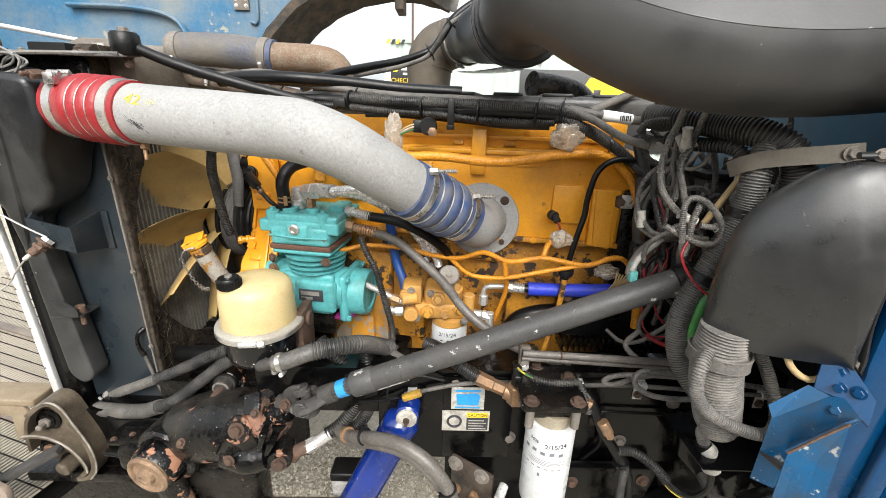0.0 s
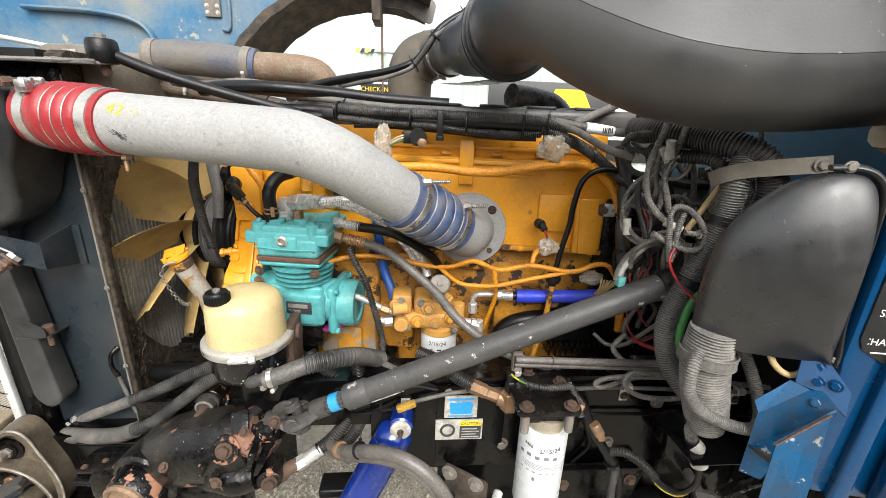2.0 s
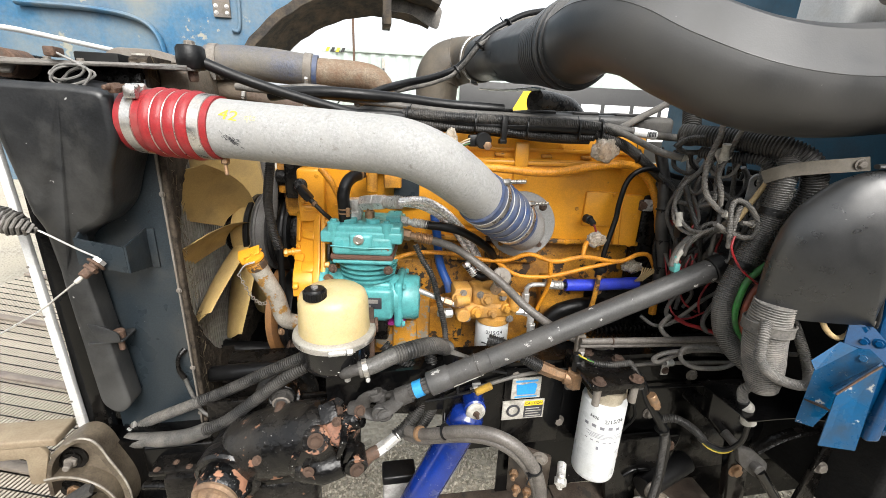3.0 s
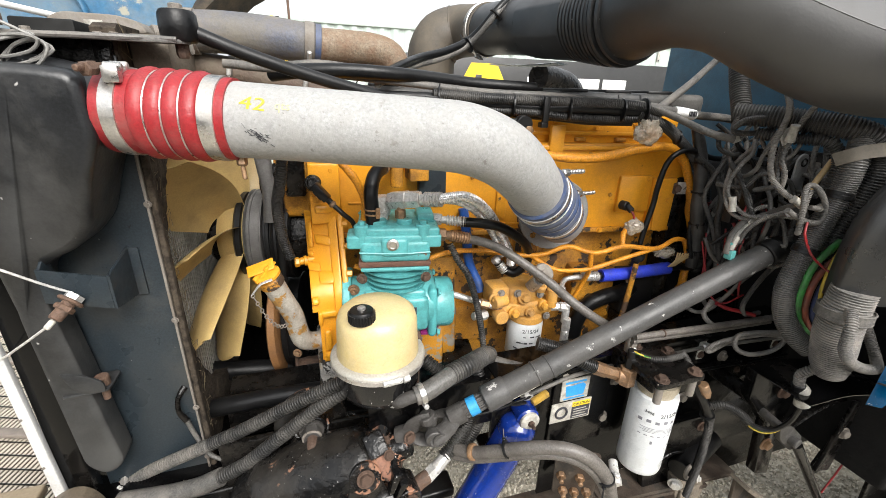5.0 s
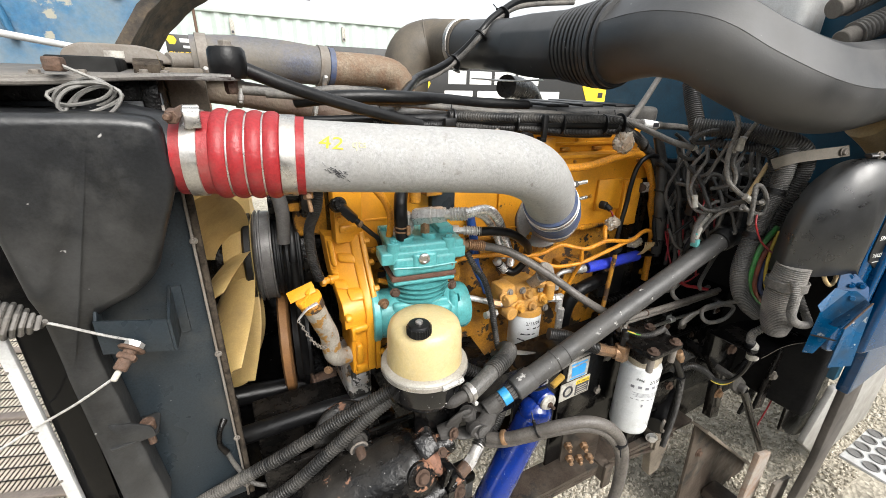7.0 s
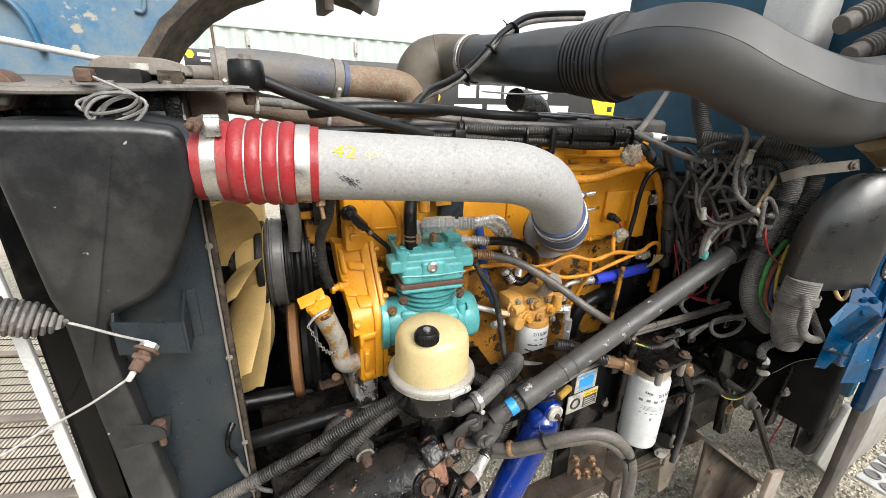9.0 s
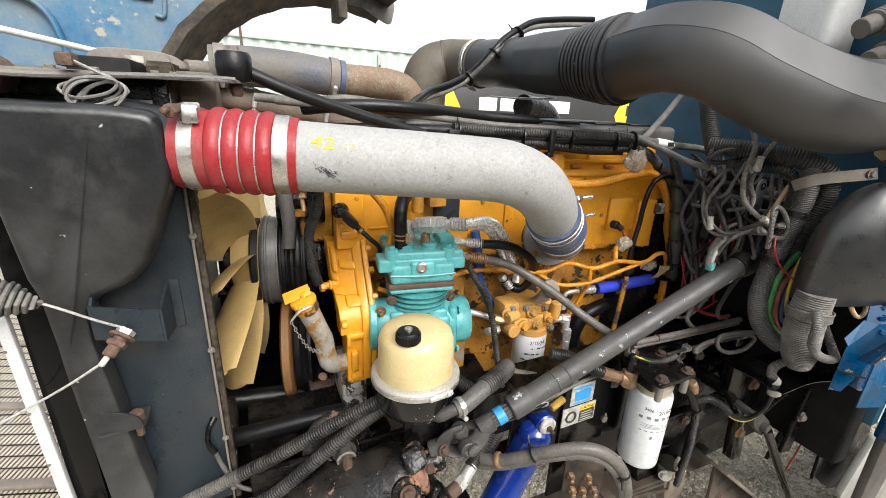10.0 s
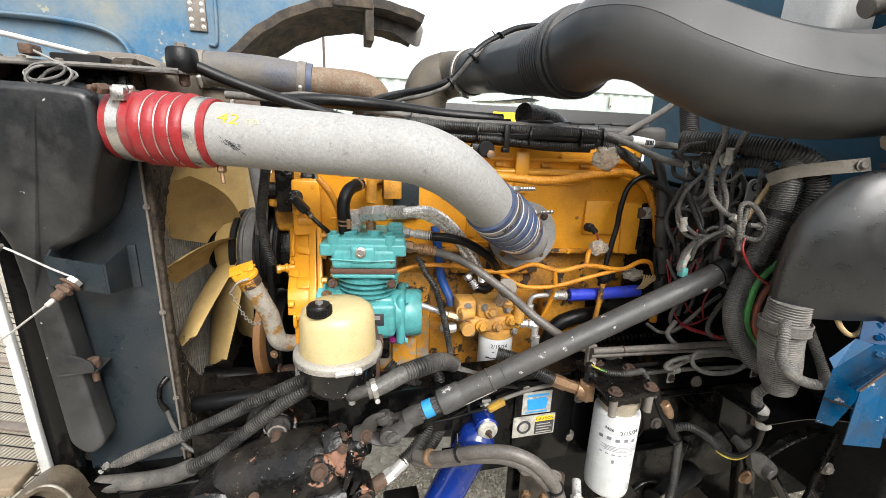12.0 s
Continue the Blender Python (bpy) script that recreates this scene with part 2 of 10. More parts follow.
sign_black = mat("sign_black", (0.012, 0.012, 0.012), (0.02, 0.02, 0.02), 4, 0.4)
sign_yellow = mat("sign_yellow", (0.80, 0.56, 0.02), (0.74, 0.5, 0.02), 4, 0.4)
sign_white = mat("sign_white", (0.8, 0.8, 0.79), (0.72, 0.72, 0.7), 4, 0.4)
label_blue = mat("label_blue", (0.02, 0.27, 0.62), (0.02, 0.23, 0.55), 20, 0.4)
ink = mat("label_ink", (0.03, 0.03, 0.035), (0.05, 0.05, 0.06), 30, 0.5)
wire_red = mat("red_wire", (0.30, 0.010, 0.014), (0.2, 0.008, 0.012), 20, 0.4, dirt=(0.06, 0.03, 0.03), dscale=30, damt=0.6)
wire_green = mat("green_loom", (0.03, 0.20, 0.035), (0.02, 0.12, 0.025), 20, 0.45, dirt=(0.05, 0.06, 0.04), dscale=30, damt=0.58, grain=0.3)
wire_yellow = mat("yellow_wire", (0.52, 0.37, 0.03), (0.36, 0.25, 0.03), 20, 0.45, dirt=(0.1, 0.08, 0.04), dscale=30, damt=0.58)
wire_tan = mat("tan_wire", (0.5, 0.36, 0.18), (0.36, 0.25, 0.12), 20, 0.5)
wire_grey = mat("grey_lacing_wire", (0.17, 0.165, 0.155), (0.24, 0.23, 0.21), 20, 0.45)
tape_white = mat("dirty_white_tape", (0.52, 0.50, 0.45), (0.30, 0.28, 0.235), 40, 0.6, bump=0.4, dirt=(0.10, 0.09, 0.075), dscale=45, damt=0.56)
plastic_bag = mat("crumpled_clear_plastic", (0.72, 0.66, 0.56), (0.5, 0.42, 0.30), 45, 0.12, bump=0.5, bscale=90, grain=0.2, gscale=150)
plastic_bag.node_tree.nodes["Principled BSDF"].inputs["Transmission Weight"].default_value = 0.6
blue_tape = mat("blue_tape", (0.03, 0.28, 0.6), (0.03, 0.24, 0.5), 20, 0.4)
grille_metal = mat("dusty_grille_bar", (0.50, 0.445, 0.36), (0.40, 0.35, 0.28), 14, 0.6, 0.0, bump=0.2, dirt=(0.56, 0.50, 0.41), dscale=8, damt=0.5)
gasket_rust = mat("rusty_gasket", (0.10, 0.05, 0.035), (0.16, 0.075, 0.045), 40, 0.8, bump=0.4)
purple = mat("purple_band", (0.2, 0.015, 0.12), (0.14, 0.01, 0.09), 20, 0.5)
gravel_stone = mat("gravel_stone", (0.40, 0.345, 0.265), (0.27, 0.235, 0.185), 25, 0.85, bump=0.3, rnd=0.25)
cover_black = mat("dusty_valve_cover", (0.030, 0.030, 0.030), (0.048, 0.047, 0.045), 7, 0.42, bump=0.3, bscale=120, dirt=(0.12, 0.112, 0.10), dscale=7, damt=0.58, spec=0.5, grain=0.3)
loom_mid = mat("split_loom_mid_grey", (0.085, 0.083, 0.079), (0.13, 0.125, 0.117), 18, 0.40, dirt=(0.18, 0.166, 0.148), dscale=14, damt=0.60, rnd=0.25, spec=0.5, grain=0.4)


# ---- building helpers ----
def geo_of(bm):
    bm.verts.index_update()
    out = ([v.co.copy() for v in bm.verts], [[v.index for v in f.verts] for f in bm.faces])
    bm.free()
    return out


def join(*geos):
    V, F = [], []
    for v, f in geos:
        n = len(V)
        V += list(v)
        F += [[i + n for i in q] for q in f]
    return V, F


def moved(geo, m):
    return [m @ Vector(v) for v in geo[0]], geo[1]


def mesh_of(name, geo, material, angle=38):
    me = bpy.data.meshes.new(name)
    me.from_pydata([tuple(v) for v in geo[0]], [], geo[1])
    me.shade_smooth()
    me.set_sharp_from_angle(angle=radians(angle))
    me.materials.append(material)
    return me


def thing(name, label, category, at=(0, 0, 0), group="", kind=""):
    e = new(name)
    e.empty_display_size = 0.05
    e.location = at
    return tagged(e, label, category, group, kind)


def base_of(parent):
    """The place of a part's topmost thing: parts hold their meshes in the place's own metres."""
    return parent.matrix_basis.copy() if parent.parent is None else Matrix()


def part(name, geo, material, parent=None, label="", angle=38):
    ob = new(name, geo if isinstance(geo, bpy.types.Mesh) else mesh_of(name, geo, material, angle))
    if parent is not None:
        ob.parent = parent
        ob.matrix_basis = base_of(parent).inverted()
    return tagged(ob, label)


def solid(name, geo, material, label, category, group="", kind="", angle=38):
    """A thing of one mesh."""
    return tagged(part(name, geo, material, angle=angle), label, category, group, kind)


def aim(p, d, spin=0.0):
    """A pose at p whose z looks along d."""
    return Matrix.Translation(p) @ Vector(d).to_track_quat("Z", "Y").to_matrix().to_4x4() @ Matrix.Rotation(spin, 4, "Z")


def place(name, me, parent, m, label=""):
    ob = new(name, me)
    ob.parent = parent
    ob.matrix_basis = base_of(parent).inverted() @ m
    return tagged(ob, label)


def turned(e, about, degrees=-9.4):
    """Turns a thing with all its parts about an upright axis: the truck stands askew to the place's axes."""
    p = Vector((*about, 0))
    e.matrix_basis = Matrix.Translation(p) @ Matrix.Rotation(radians(degrees), 4, "Z") @ Matrix.Translation(-p) @ e.matrix_basis


def rbox(lo, hi, bev=0.004, seg=2):
    bm = bmesh.new()
    bmesh.ops.create_cube(bm, size=1)
    lo, hi = Vector(lo), Vector(hi)
    for v in bm.verts:
        v.co = Vector([(a + b) / 2 + c * (b - a) for a, b, c in zip(lo, hi, v.co)])
    if bev:
        bmesh.ops.bevel(bm, geom=list(bm.edges), offset=bev, segments=seg, profile=0.5, affect="EDGES", clamp_overlap=True)
    return geo_of(bm)


def prism(outline, axis, a, b, bev=0.003, seg=2):
    """An outline in the two other axes, drawn out along an axis from a to b."""
    bm = bmesh.new()
    n = "xyz".index(axis)

    def co(p, h):
        q = list(p)
        q.insert(n, h)
        return q
    low, top = [bm.verts.new(co(p, a)) for p in outline], [bm.verts.new(co(p, b)) for p in outline]
    k = len(outline)
    faces = [bm.faces.new(low), bm.faces.new(top[::-1])]
    for i in range(k):
        faces.append(bm.faces.new((low[i], top[i], top[(i + 1) % k], low[(i + 1) % k])))
    bmesh.ops.recalc_face_normals(bm, faces=bm.faces)
    if bev:
        rim = [e for e in bm.edges if any(f in faces[:2] for f in e.link_faces)]
        bmesh.ops.bevel(bm, geom=rim, offset=bev, segments=seg, profile=0.5, affect="EDGES", clamp_overlap=True)
    return geo_of(bm)


def rounded(pts, r, seg=5):
    """An outline with its corners rounded."""
    out, k = [], len(pts)
    for i in range(k):
        p, a, b = Vector(pts[i]), Vector(pts[i - 1]), Vector(pts[(i + 1) % k])
        rr = min(r, (a - p).length * 0.45, (b - p).length * 0.45)
        s, e = p + (a - p).normalized() * rr, p + (b - p).normalized() * rr
        for j in range(seg + 1):
            t = j / seg
            out.append(tuple((1 - t) ** 2 * s + 2 * t * (1 - t) * p + t * t * e))
    return out


def lathe(profile, p=(0, 0, 0), d=(0, 0, 1), n=32, spin=0.0):
    """A profile of (radius, height) turned about the axis d through p."""
    V, F = [], []
    for r, h in profile:
        for i in range(n):
            a = 2 * math.pi * i / n
            V.append(Vector((r * math.cos(a), r * math.sin(a), h)))
    for j in range(len(profile) - 1):
        for i in range(n):
            F.append([j * n + i, j * n + (i + 1) % n, (j + 1) * n + (i + 1) % n, (j + 1) * n + i])
    if profile[0][0] > 1e-6:
        F.append(list(range(n))[::-1])
    if profile[-1][0] > 1e-6:
        F.append([(len(profile) - 1) * n + i for i in range(n)])
    return moved((V, F), aim(p, d, spin))


def rod(a, b, r, bev=0.002, n=24, r2=None):
    a, b = Vector(a), Vector(b)
    h, r2 = (b - a).length, r2 or r
    k = min(bev, r * 0.4, h * 0.4)
    return lathe([(r - k, 0), (r, k), (r2, h - k), (r2 - k, h)], a, b - a, n)


def smooth_path(pts, step):
    """Points on a smooth line through pts, an even step apart, and how far along (0 to 1 per stretch) each lies."""
    P = [Vector(p) for p in pts]
    Q = [2 * P[0] - P[1], *P, 2 * P[-1] - P[-2]]
    raw, par = [], []
    for i in range(1, len(Q) - 2):
        for j in range(24):
            t = j / 24
            a, b, c, d = Q[i - 1], Q[i], Q[i + 1], Q[i + 2]
            raw.append(0.5 * (2 * b + (c - a) * t + (2 * a - 5 * b + 4 * c - d) * t * t + (3 * b - a - 3 * c + d) * t ** 3))
            par.append(i - 1 + t)
    raw.append(P[-1])
    par.append(float(len(P) - 1))
    A = np.array([tuple(v) for v in raw])
    s = np.r_[0, np.cumsum(np.linalg.norm(np.diff(A, axis=0), axis=1))]
    k = max(2, int(round(s[-1] / step)) + 1)
    u = np.linspace(0, s[-1], k)
    return np.stack([np.interp(u, s, A[:, c]) for c in range(3)], 1), np.interp(u, s, par), u


def sweep(pts, r, n=14, step=0.012, rib=None, flat=None, cap=True, bumps=0.0, seed=0, shape=None):
    """A tube along a smooth line. r: a radius, or one for each point; rib: (pitch, depth) of corrugations; flat: how much
    lower than wide it is; bumps: unevenness; shape: a list of unit (x, y) for the section."""
    if rib:
        step = rib[0] / 5
    C, par, s = smooth_path(pts, step)
    R = np.interp(par, range(len(pts)), r) if isinstance(r, (list, tuple)) else np.full(len(C), float(r))
    if rib:
        R = R + rib[1] * np.array([0.25, 0.45, 0.25, -1.0, -1.0])[np.arange(len(C)) % 5]
    if bumps:
        R = R * (1 + bumps * np.array([noise.noise((seed + 7.3, 9.1 * seed, q * 40)) for q in s]))
    T = np.gradient(C, axis=0)
    T /= np.linalg.norm(T, axis=1)[:, None] + 1e-12
    up = Vector((0, 0, 1)) if abs(T[0][2]) < 0.9 else Vector((0, 1, 0))
    side = Vector(T[0]).cross(up).normalized()
    shape = shape or [(math.cos(2 * math.pi * i / n), math.sin(2 * math.pi * i / n)) for i in range(n)]
    n = len(shape)
    V, F = [], []
    for j in range(len(C)):
        t = Vector(T[j])
        side = (side - t * side.dot(t)).normalized()
        top = side.cross(t)
        for x, y in shape:
            V.append(Vector(C[j]) + side * (x * R[j]) + top * (y * R[j] * (flat or 1.0)))
    for j in range(len(C) - 1):
        for i in range(n):
            F.append([j * n + i, j * n + (i + 1) % n, (j + 1) * n + (i + 1) % n, (j + 1) * n + i])
    if cap:
        F += [list(range(n))[::-1], [(len(C) - 1) * n + i for i in range(n)]]
    return V, [q[::-1] for q in F]


def ring_on(p, d, r, w, thick=0.0015, n=40):
    """A flat band round an axis."""
    return lathe([(r, -w / 2), (r + thick, -w / 2 + 0.0006), (r + thick, w / 2 - 0.0006), (r, w / 2)], p, d, n)


def torus(p, d, r, t, n=36, k=8):
    V, F = [], []
    for i in range(n):
        a = 2 * math.pi * i / n
        for j in range(k):
            b = 2 * math.pi * j / k
            q = r + t * math.cos(b)
            V.append(Vector((q * math.cos(a), q * math.sin(a), t * math.sin(b))))
    F = [[i * k + j, ((i + 1) % n) * k + j, ((i + 1) % n) * k + (j + 1) % k, i * k + (j + 1) % k] for i in range(n) for j in range(k)]
    return moved((V, F), aim(p, d))


def text_geo(body, size, m, depth=0.0006):
    """Letters of the built-in font as geometry, lying in the xy plane of m."""
    cu = bpy.data.curves.new("letters", "FONT")
    cu.body, cu.size, cu.extrude, cu.align_x, cu.align_y, cu.resolution_u = body, size, depth, "CENTER", "CENTER", 3
    ob = bpy.data.objects.new("letters", cu)
    scene.collection.objects.link(ob)
    bpy.context.view_layer.update()
    me = bpy.data.meshes.new_from_object(ob.evaluated_get(bpy.context.evaluated_depsgraph_get()))
    geo = ([m @ v.co for v in me.vertices], [list(p.vertices) for p in me.polygons])
    bpy.data.objects.remove(ob)
    bpy.data.curves.remove(cu)
    bpy.data.meshes.remove(me)
    return geo


def on_cylinder(geo, p, r, face):
    """Wraps flat geometry (x across, y up, z out) round an upright cylinder at p; face: the angle of its middle."""
    out = []
    for v in geo[0]:
        a = face + v[0] / r
        out.append(Vector((p[0] + (r + v[2]) * math.cos(a), p[1] + (r + v[2]) * math.sin(a), p[2] + v[1])))
    return out, geo[1]


def strip_grid(w, h, nx=10):
    """A thin rectangle split across, for wrapping."""
    V = [Vector((w * (i / nx - 0.5), s * h / 2, z)) for z in (0.0, 0.0005) for s in (-1, 1) for i in range(nx + 1)]
    k = nx + 1
    F = []
    for i in range(nx):
        F += [[2 * k + i, 2 * k + i + 1, 3 * k + i + 1, 3 * k + i]]
    return V, F


hexes = {}


def bolt(parent, p, d, size=0.016, material=None, washer=True, name="bolt", spin=0.3, stud=0.0, label=""):
    """A hexagon head with its washer, under a thing."""
    material = material or rusty
    key = (material.name, washer, stud)
    if key not in hexes:
        g = lathe([(0.5, 0.0), (0.5, 0.30), (0.42, 0.38), (0.0, 0.38)], n=6)
        if washer:
            g = join(lathe([(0.72, 0), (0.72, 0.08), (0.70, 0.1), (0.45, 0.1)], n=18), moved(g, Matrix.Translation((0, 0, 0.1))))
        if stud:
            g = join(g, lathe([(0.27, 0.3), (0.27, 0.4 + stud), (0.2, 0.48 + stud)], n=12))
        hexes[key] = mesh_of("bolt", g, material, 30)
    return place(name, hexes[key], parent, aim(p, d, spin) @ Matrix.Scale(size, 4), label)


def clamp_on(parent, p, d, r, w=0.012, material=None, screw=(0, -1, 0), name="hose_clamp"):
    """A band clamp round a hose, with its worm screw."""
    material = material or steel
    c = part(name, ring_on(p, d, r, w), material, parent, "stainless band clamp")
    d, s = Vector(d).normalized(), Vector(screw)
    s = (s - d * s.dot(d)).normalized()
    q = Vector(p) + s * (r + 0.006)
    t = d.cross(s)
    part("screw", join(rod(q - t * 0.014, q + t * 0.014, 0.0055, n=12), rod(q + t * 0.014, q + t * 0.02, 0.0042, n=6)), zinc, c)
    return c


def hose(name, pts, r, material, label, category="hose", group="", rib=None, n=14, bumps=0.0, step=0.012, **more):
    return solid(name, sweep(pts, r, n, step, rib, bumps=bumps, **more), material, label, category, group, angle=30 if rib else 60)


def tie(parent, p, d, r, name="cable_tie"):
    """A cable tie round a bundle, with its head and cut tail."""
    d = Vector(d).normalized()
    s = d.orthogonal().normalized()
    q = Vector(p) + s * (r + 0.003)
    g = join(ring_on(p, d, r, 0.005, 0.0016, 20), rbox(q - Vector((0.004, 0.004, 0.003)), q + Vector((0.004, 0.004, 0.003)), 0.001, 1), rod(q, q + s * 0.022 + d * 0.004, 0.0016, n=6))
    return part(name, g, rubber, parent, "black plastic cable tie")


# ---- setting: yard, containers, signs ----
def ground_material():
    m = bpy.data.materials.new("gravel_ground")
    m.use_nodes = True
    nt = m.node_tree
    nd, lk = nt.nodes, nt.links.new
    b = nd["Principled BSDF"]
    tc = nd.new("ShaderNodeTexCoord")
    vor, big, fine = nd.new("ShaderNodeTexVoronoi"), nd.new("ShaderNodeTexNoise"), nd.new("ShaderNodeTexNoise")
    vor.inputs["Scale"].default_value, big.inputs["Scale"].default_value, fine.inputs["Scale"].default_value = 42, 1.3, 30
    big.inputs["Detail"].default_value = fine.inputs["Detail"].default_value = 6
    for x in (vor, big, fine):
        lk(tc.outputs["Object"], x.inputs["Vector"])
    r1 = nd.new("ShaderNodeValToRGB")
    r1.color_ramp.elements[0].color, r1.color_ramp.elements[1].color = (0.22, 0.20, 0.16, 1), (0.50, 0.455, 0.37, 1)
    lk(vor.outputs["Color"], r1.inputs["Fac"])
    mx = nd.new("ShaderNodeMix")
    mx.data_type = "RGBA"
    mx.inputs[7].default_value = (0.40, 0.36, 0.285, 1)
    rr = nd.new("ShaderNodeMapRange")
    rr.inputs["From Min"].default_value, rr.inputs["From Max"].default_value = 0.42, 0.62
    lk(big.outputs["Fac"], rr.inputs["Value"])
    lk(rr.outputs[0], mx.inputs[0])
    lk(r1.outputs[0], mx.inputs[6])
    lk(mx.outputs[2], b.inputs["Base Color"])
    b.inputs["Roughness"].default_value = 0.9
    bp = nd.new("ShaderNodeBump")
    bp.inputs["Strength"].default_value, bp.inputs["Distance"].default_value = 0.9, 0.012
    add = nd.new("ShaderNodeMath")
    lk(vor.outputs["Distance"], add.inputs[0])
    lk(fine.outputs["Fac"], add.inputs[1])
    lk(add.outputs[0], bp.inputs["Height"])
    lk(bp.outputs[0], b.inputs["Normal"])
    return m


solid("ground", ([(-300, -300, 0), (300, -300, 0), (300, 300, 0), (-300, 300, 0)], [[0, 1, 2, 3]]), ground_material(), "grey crushed gravel yard ground under the truck", "ground", kind="structure")


def stones():
    rng = random.Random(5)
    ico = bmesh.new()
    bmesh.ops.create_icosphere(ico, subdivisions=1, radius=1)
    BV, BF = geo_of(ico)
    V, F = [], []
    for k in range(19000):
        if k % 3:
            x, y = rng.uniform(0.35, 2.7), rng.uniform(0.45, 1.55)
        else:
            x, y = rng.uniform(-0.95, 0.7), rng.uniform(1.05, 1.75)
        s = 0.0045 + 0.0105 * rng.random() ** 2.2
        m = Matrix.Translation((x, y, s * 0.25)) @ Euler((rng.random() * 6, rng.random() * 6, rng.random() * 6)).to_matrix().to_4x4() @ Matrix.Diagonal((s * rng.uniform(0.7, 1.3), s, s * rng.uniform(0.5, 0.8), 1))
        n = len(V)
        V += [m @ (v * rng.uniform(0.82, 1.12)) for v in BV]
        F += [[i + n for i in f] for f in BF]
    return V, F


g_mat = bpy.data.materials.new("loose_stone")
g_mat.use_nodes = True
gn = g_mat.node_tree.nodes
gi, gr = gn.new("ShaderNodeNewGeometry"), gn.new("ShaderNodeValToRGB")
gr.color_ramp.elements[0].color, gr.color_ramp.elements[1].color = (0.26, 0.235, 0.19, 1), (0.58, 0.53, 0.435, 1)
g_mat.node_tree.links.new(gi.outputs["Random Per Island"], gr.inputs["Fac"])
g_mat.node_tree.links.new(gr.outputs[0], gn["Principled BSDF"].inputs["Base Color"])
gn["Principled BSDF"].inputs["Roughness"].default_value = 0.9
solid("gravel", stones(), g_mat, "loose grey and tan crushed gravel stones", "gravel", kind="stuff", angle=20)


def container(x0, x1, y, top, material, label):
    e = thing("shipping_container", label, "shipping container", (x0, y, 0), kind="")
    V, F = [], []
    pitch, k = 0.278, int((x1 - x0 - 0.3) / 0.278)
    xs = []
    for i in range(k):
        a = x0 + 0.15 + i * pitch
        xs += [(a, 0.0), (a + 0.07, 0.0), (a + 0.139, 0.036), (a + 0.209, 0.036)]
    xs.append((x1 - 0.15, 0.0))
    for x, dy in xs:
        V += [(x, y + 0.03 + dy, 0.16), (x, y + 0.03 + dy, top - 0.06)]
    F = [[2 * i, 2 * i + 2, 2 * i + 3, 2 * i + 1] for i in range(len(xs) - 1)]
    part("side_wall", (V, F), material, e, angle=10)
    part("top_rail", rbox((x0, y, top - 0.08), (x1, y + 0.08, top), 0.008), material, e)
    part("bottom_rail", rbox((x0, y, 0.02), (x1, y + 0.1, 0.17), 0.008), material, e)
    part("roof", rbox((x0 + 0.02, y + 0.08, top - 0.05), (x1 - 0.02, y + 2.4, top - 0.01), 0.005), material, e)
    part("end_wall", rbox((x0 + 0.03, y + 0.1, 0.17), (x0 + 0.07, y + 2.4, top - 0.05), 0.005), material, e)
    for a in (x0, x1 - 0.16):
        part("corner_post", rbox((a, y - 0.004, 0.02), (a + 0.16, y + 0.16, top + 0.004), 0.012), material, e)
        part("corner_casting", rbox((a - 0.004, y - 0.01, top - 0.12), (a + 0.164, y + 0.17, top + 0.01), 0.01), material, e)
    x = x0 + 1.2
    while x < x1:
        lug = part("lashing_lug", rbox((x, y - 0.02, top - 0.42), (x + 0.07, y + 0.02, top - 0.16), 0.008), tape_white, e, "small yellowed vent cover")
        part("vent_slot", rbox((x + 0.015, y - 0.026, top - 0.40), (x + 0.055, y - 0.0205, top - 0.36), 0.002), ink, lug)
        x += 2.05
    return e


cont = container(-1.27, 10.9, 9.4, 2.93, mint_steel, "pale mint-green corrugated steel shipping container in the yard")
for i in range(4):
    part("hazard_stripe", prism([(-1.2 + i * 0.1, 2.83), (-1.14 + i * 0.1, 2.83), (-1.1 + i * 0.1, 2.91), (-1.16 + i * 0.1, 2.91)], "y", 9.386, 9.389, 0), sign_yellow if i % 2 == 0 else sign_black, cont, "yellow or black warning stripe")
container(11.2, 23.4, 9.8, 2.93, mint_steel, "pale corrugated shipping container standing behind the first")


def hexagon(cx, cz, r, y0, y1):
    return prism([(cx + r * math.cos(math.pi * i / 3), cz + r * math.sin(math.pi * i / 3)) for i in range(6)], "y", y0, y1, 0)


def upright(p, spin=0.0):
    """A pose for writing on a face that looks towards -y."""
    return Matrix.Translation(p) @ Euler((radians(90), 0, spin)).to_matrix().to_4x4()


sg = thing("yard_sign", "black sign board with yellow check-in lettering fixed to container", "sign", (-0.82, 9.4, 2.0))
part("board", rbox((-1.16, 9.400, 1.98), (-0.48, 9.430, 2.45), 0.004), sign_black, sg)
part("emblem", hexagon(-1.02, 2.36, 0.075, 9.392, 9.399), sign_yellow, sg, "yellow hexagon emblem")
part("bar", join(rbox((-0.9, 9.393, 2.33), (-0.55, 9.399, 2.39), 0.002), rbox((-0.86, 9.393, 2.24), (-0.55, 9.399, 2.28), 0.002)), sign_white, sg, "white bars of writing")
part("lettering", text_geo("CHECK-IN", 0.125, upright((-0.82, 9.396, 2.13)), 0.002), sign_yellow, sg, "yellow check-in lettering")
part("bar", rbox((-1.0, 9.393, 2.02), (-0.64, 9.399, 2.05), 0.002), sign_white, sg, "white bar of small writing")

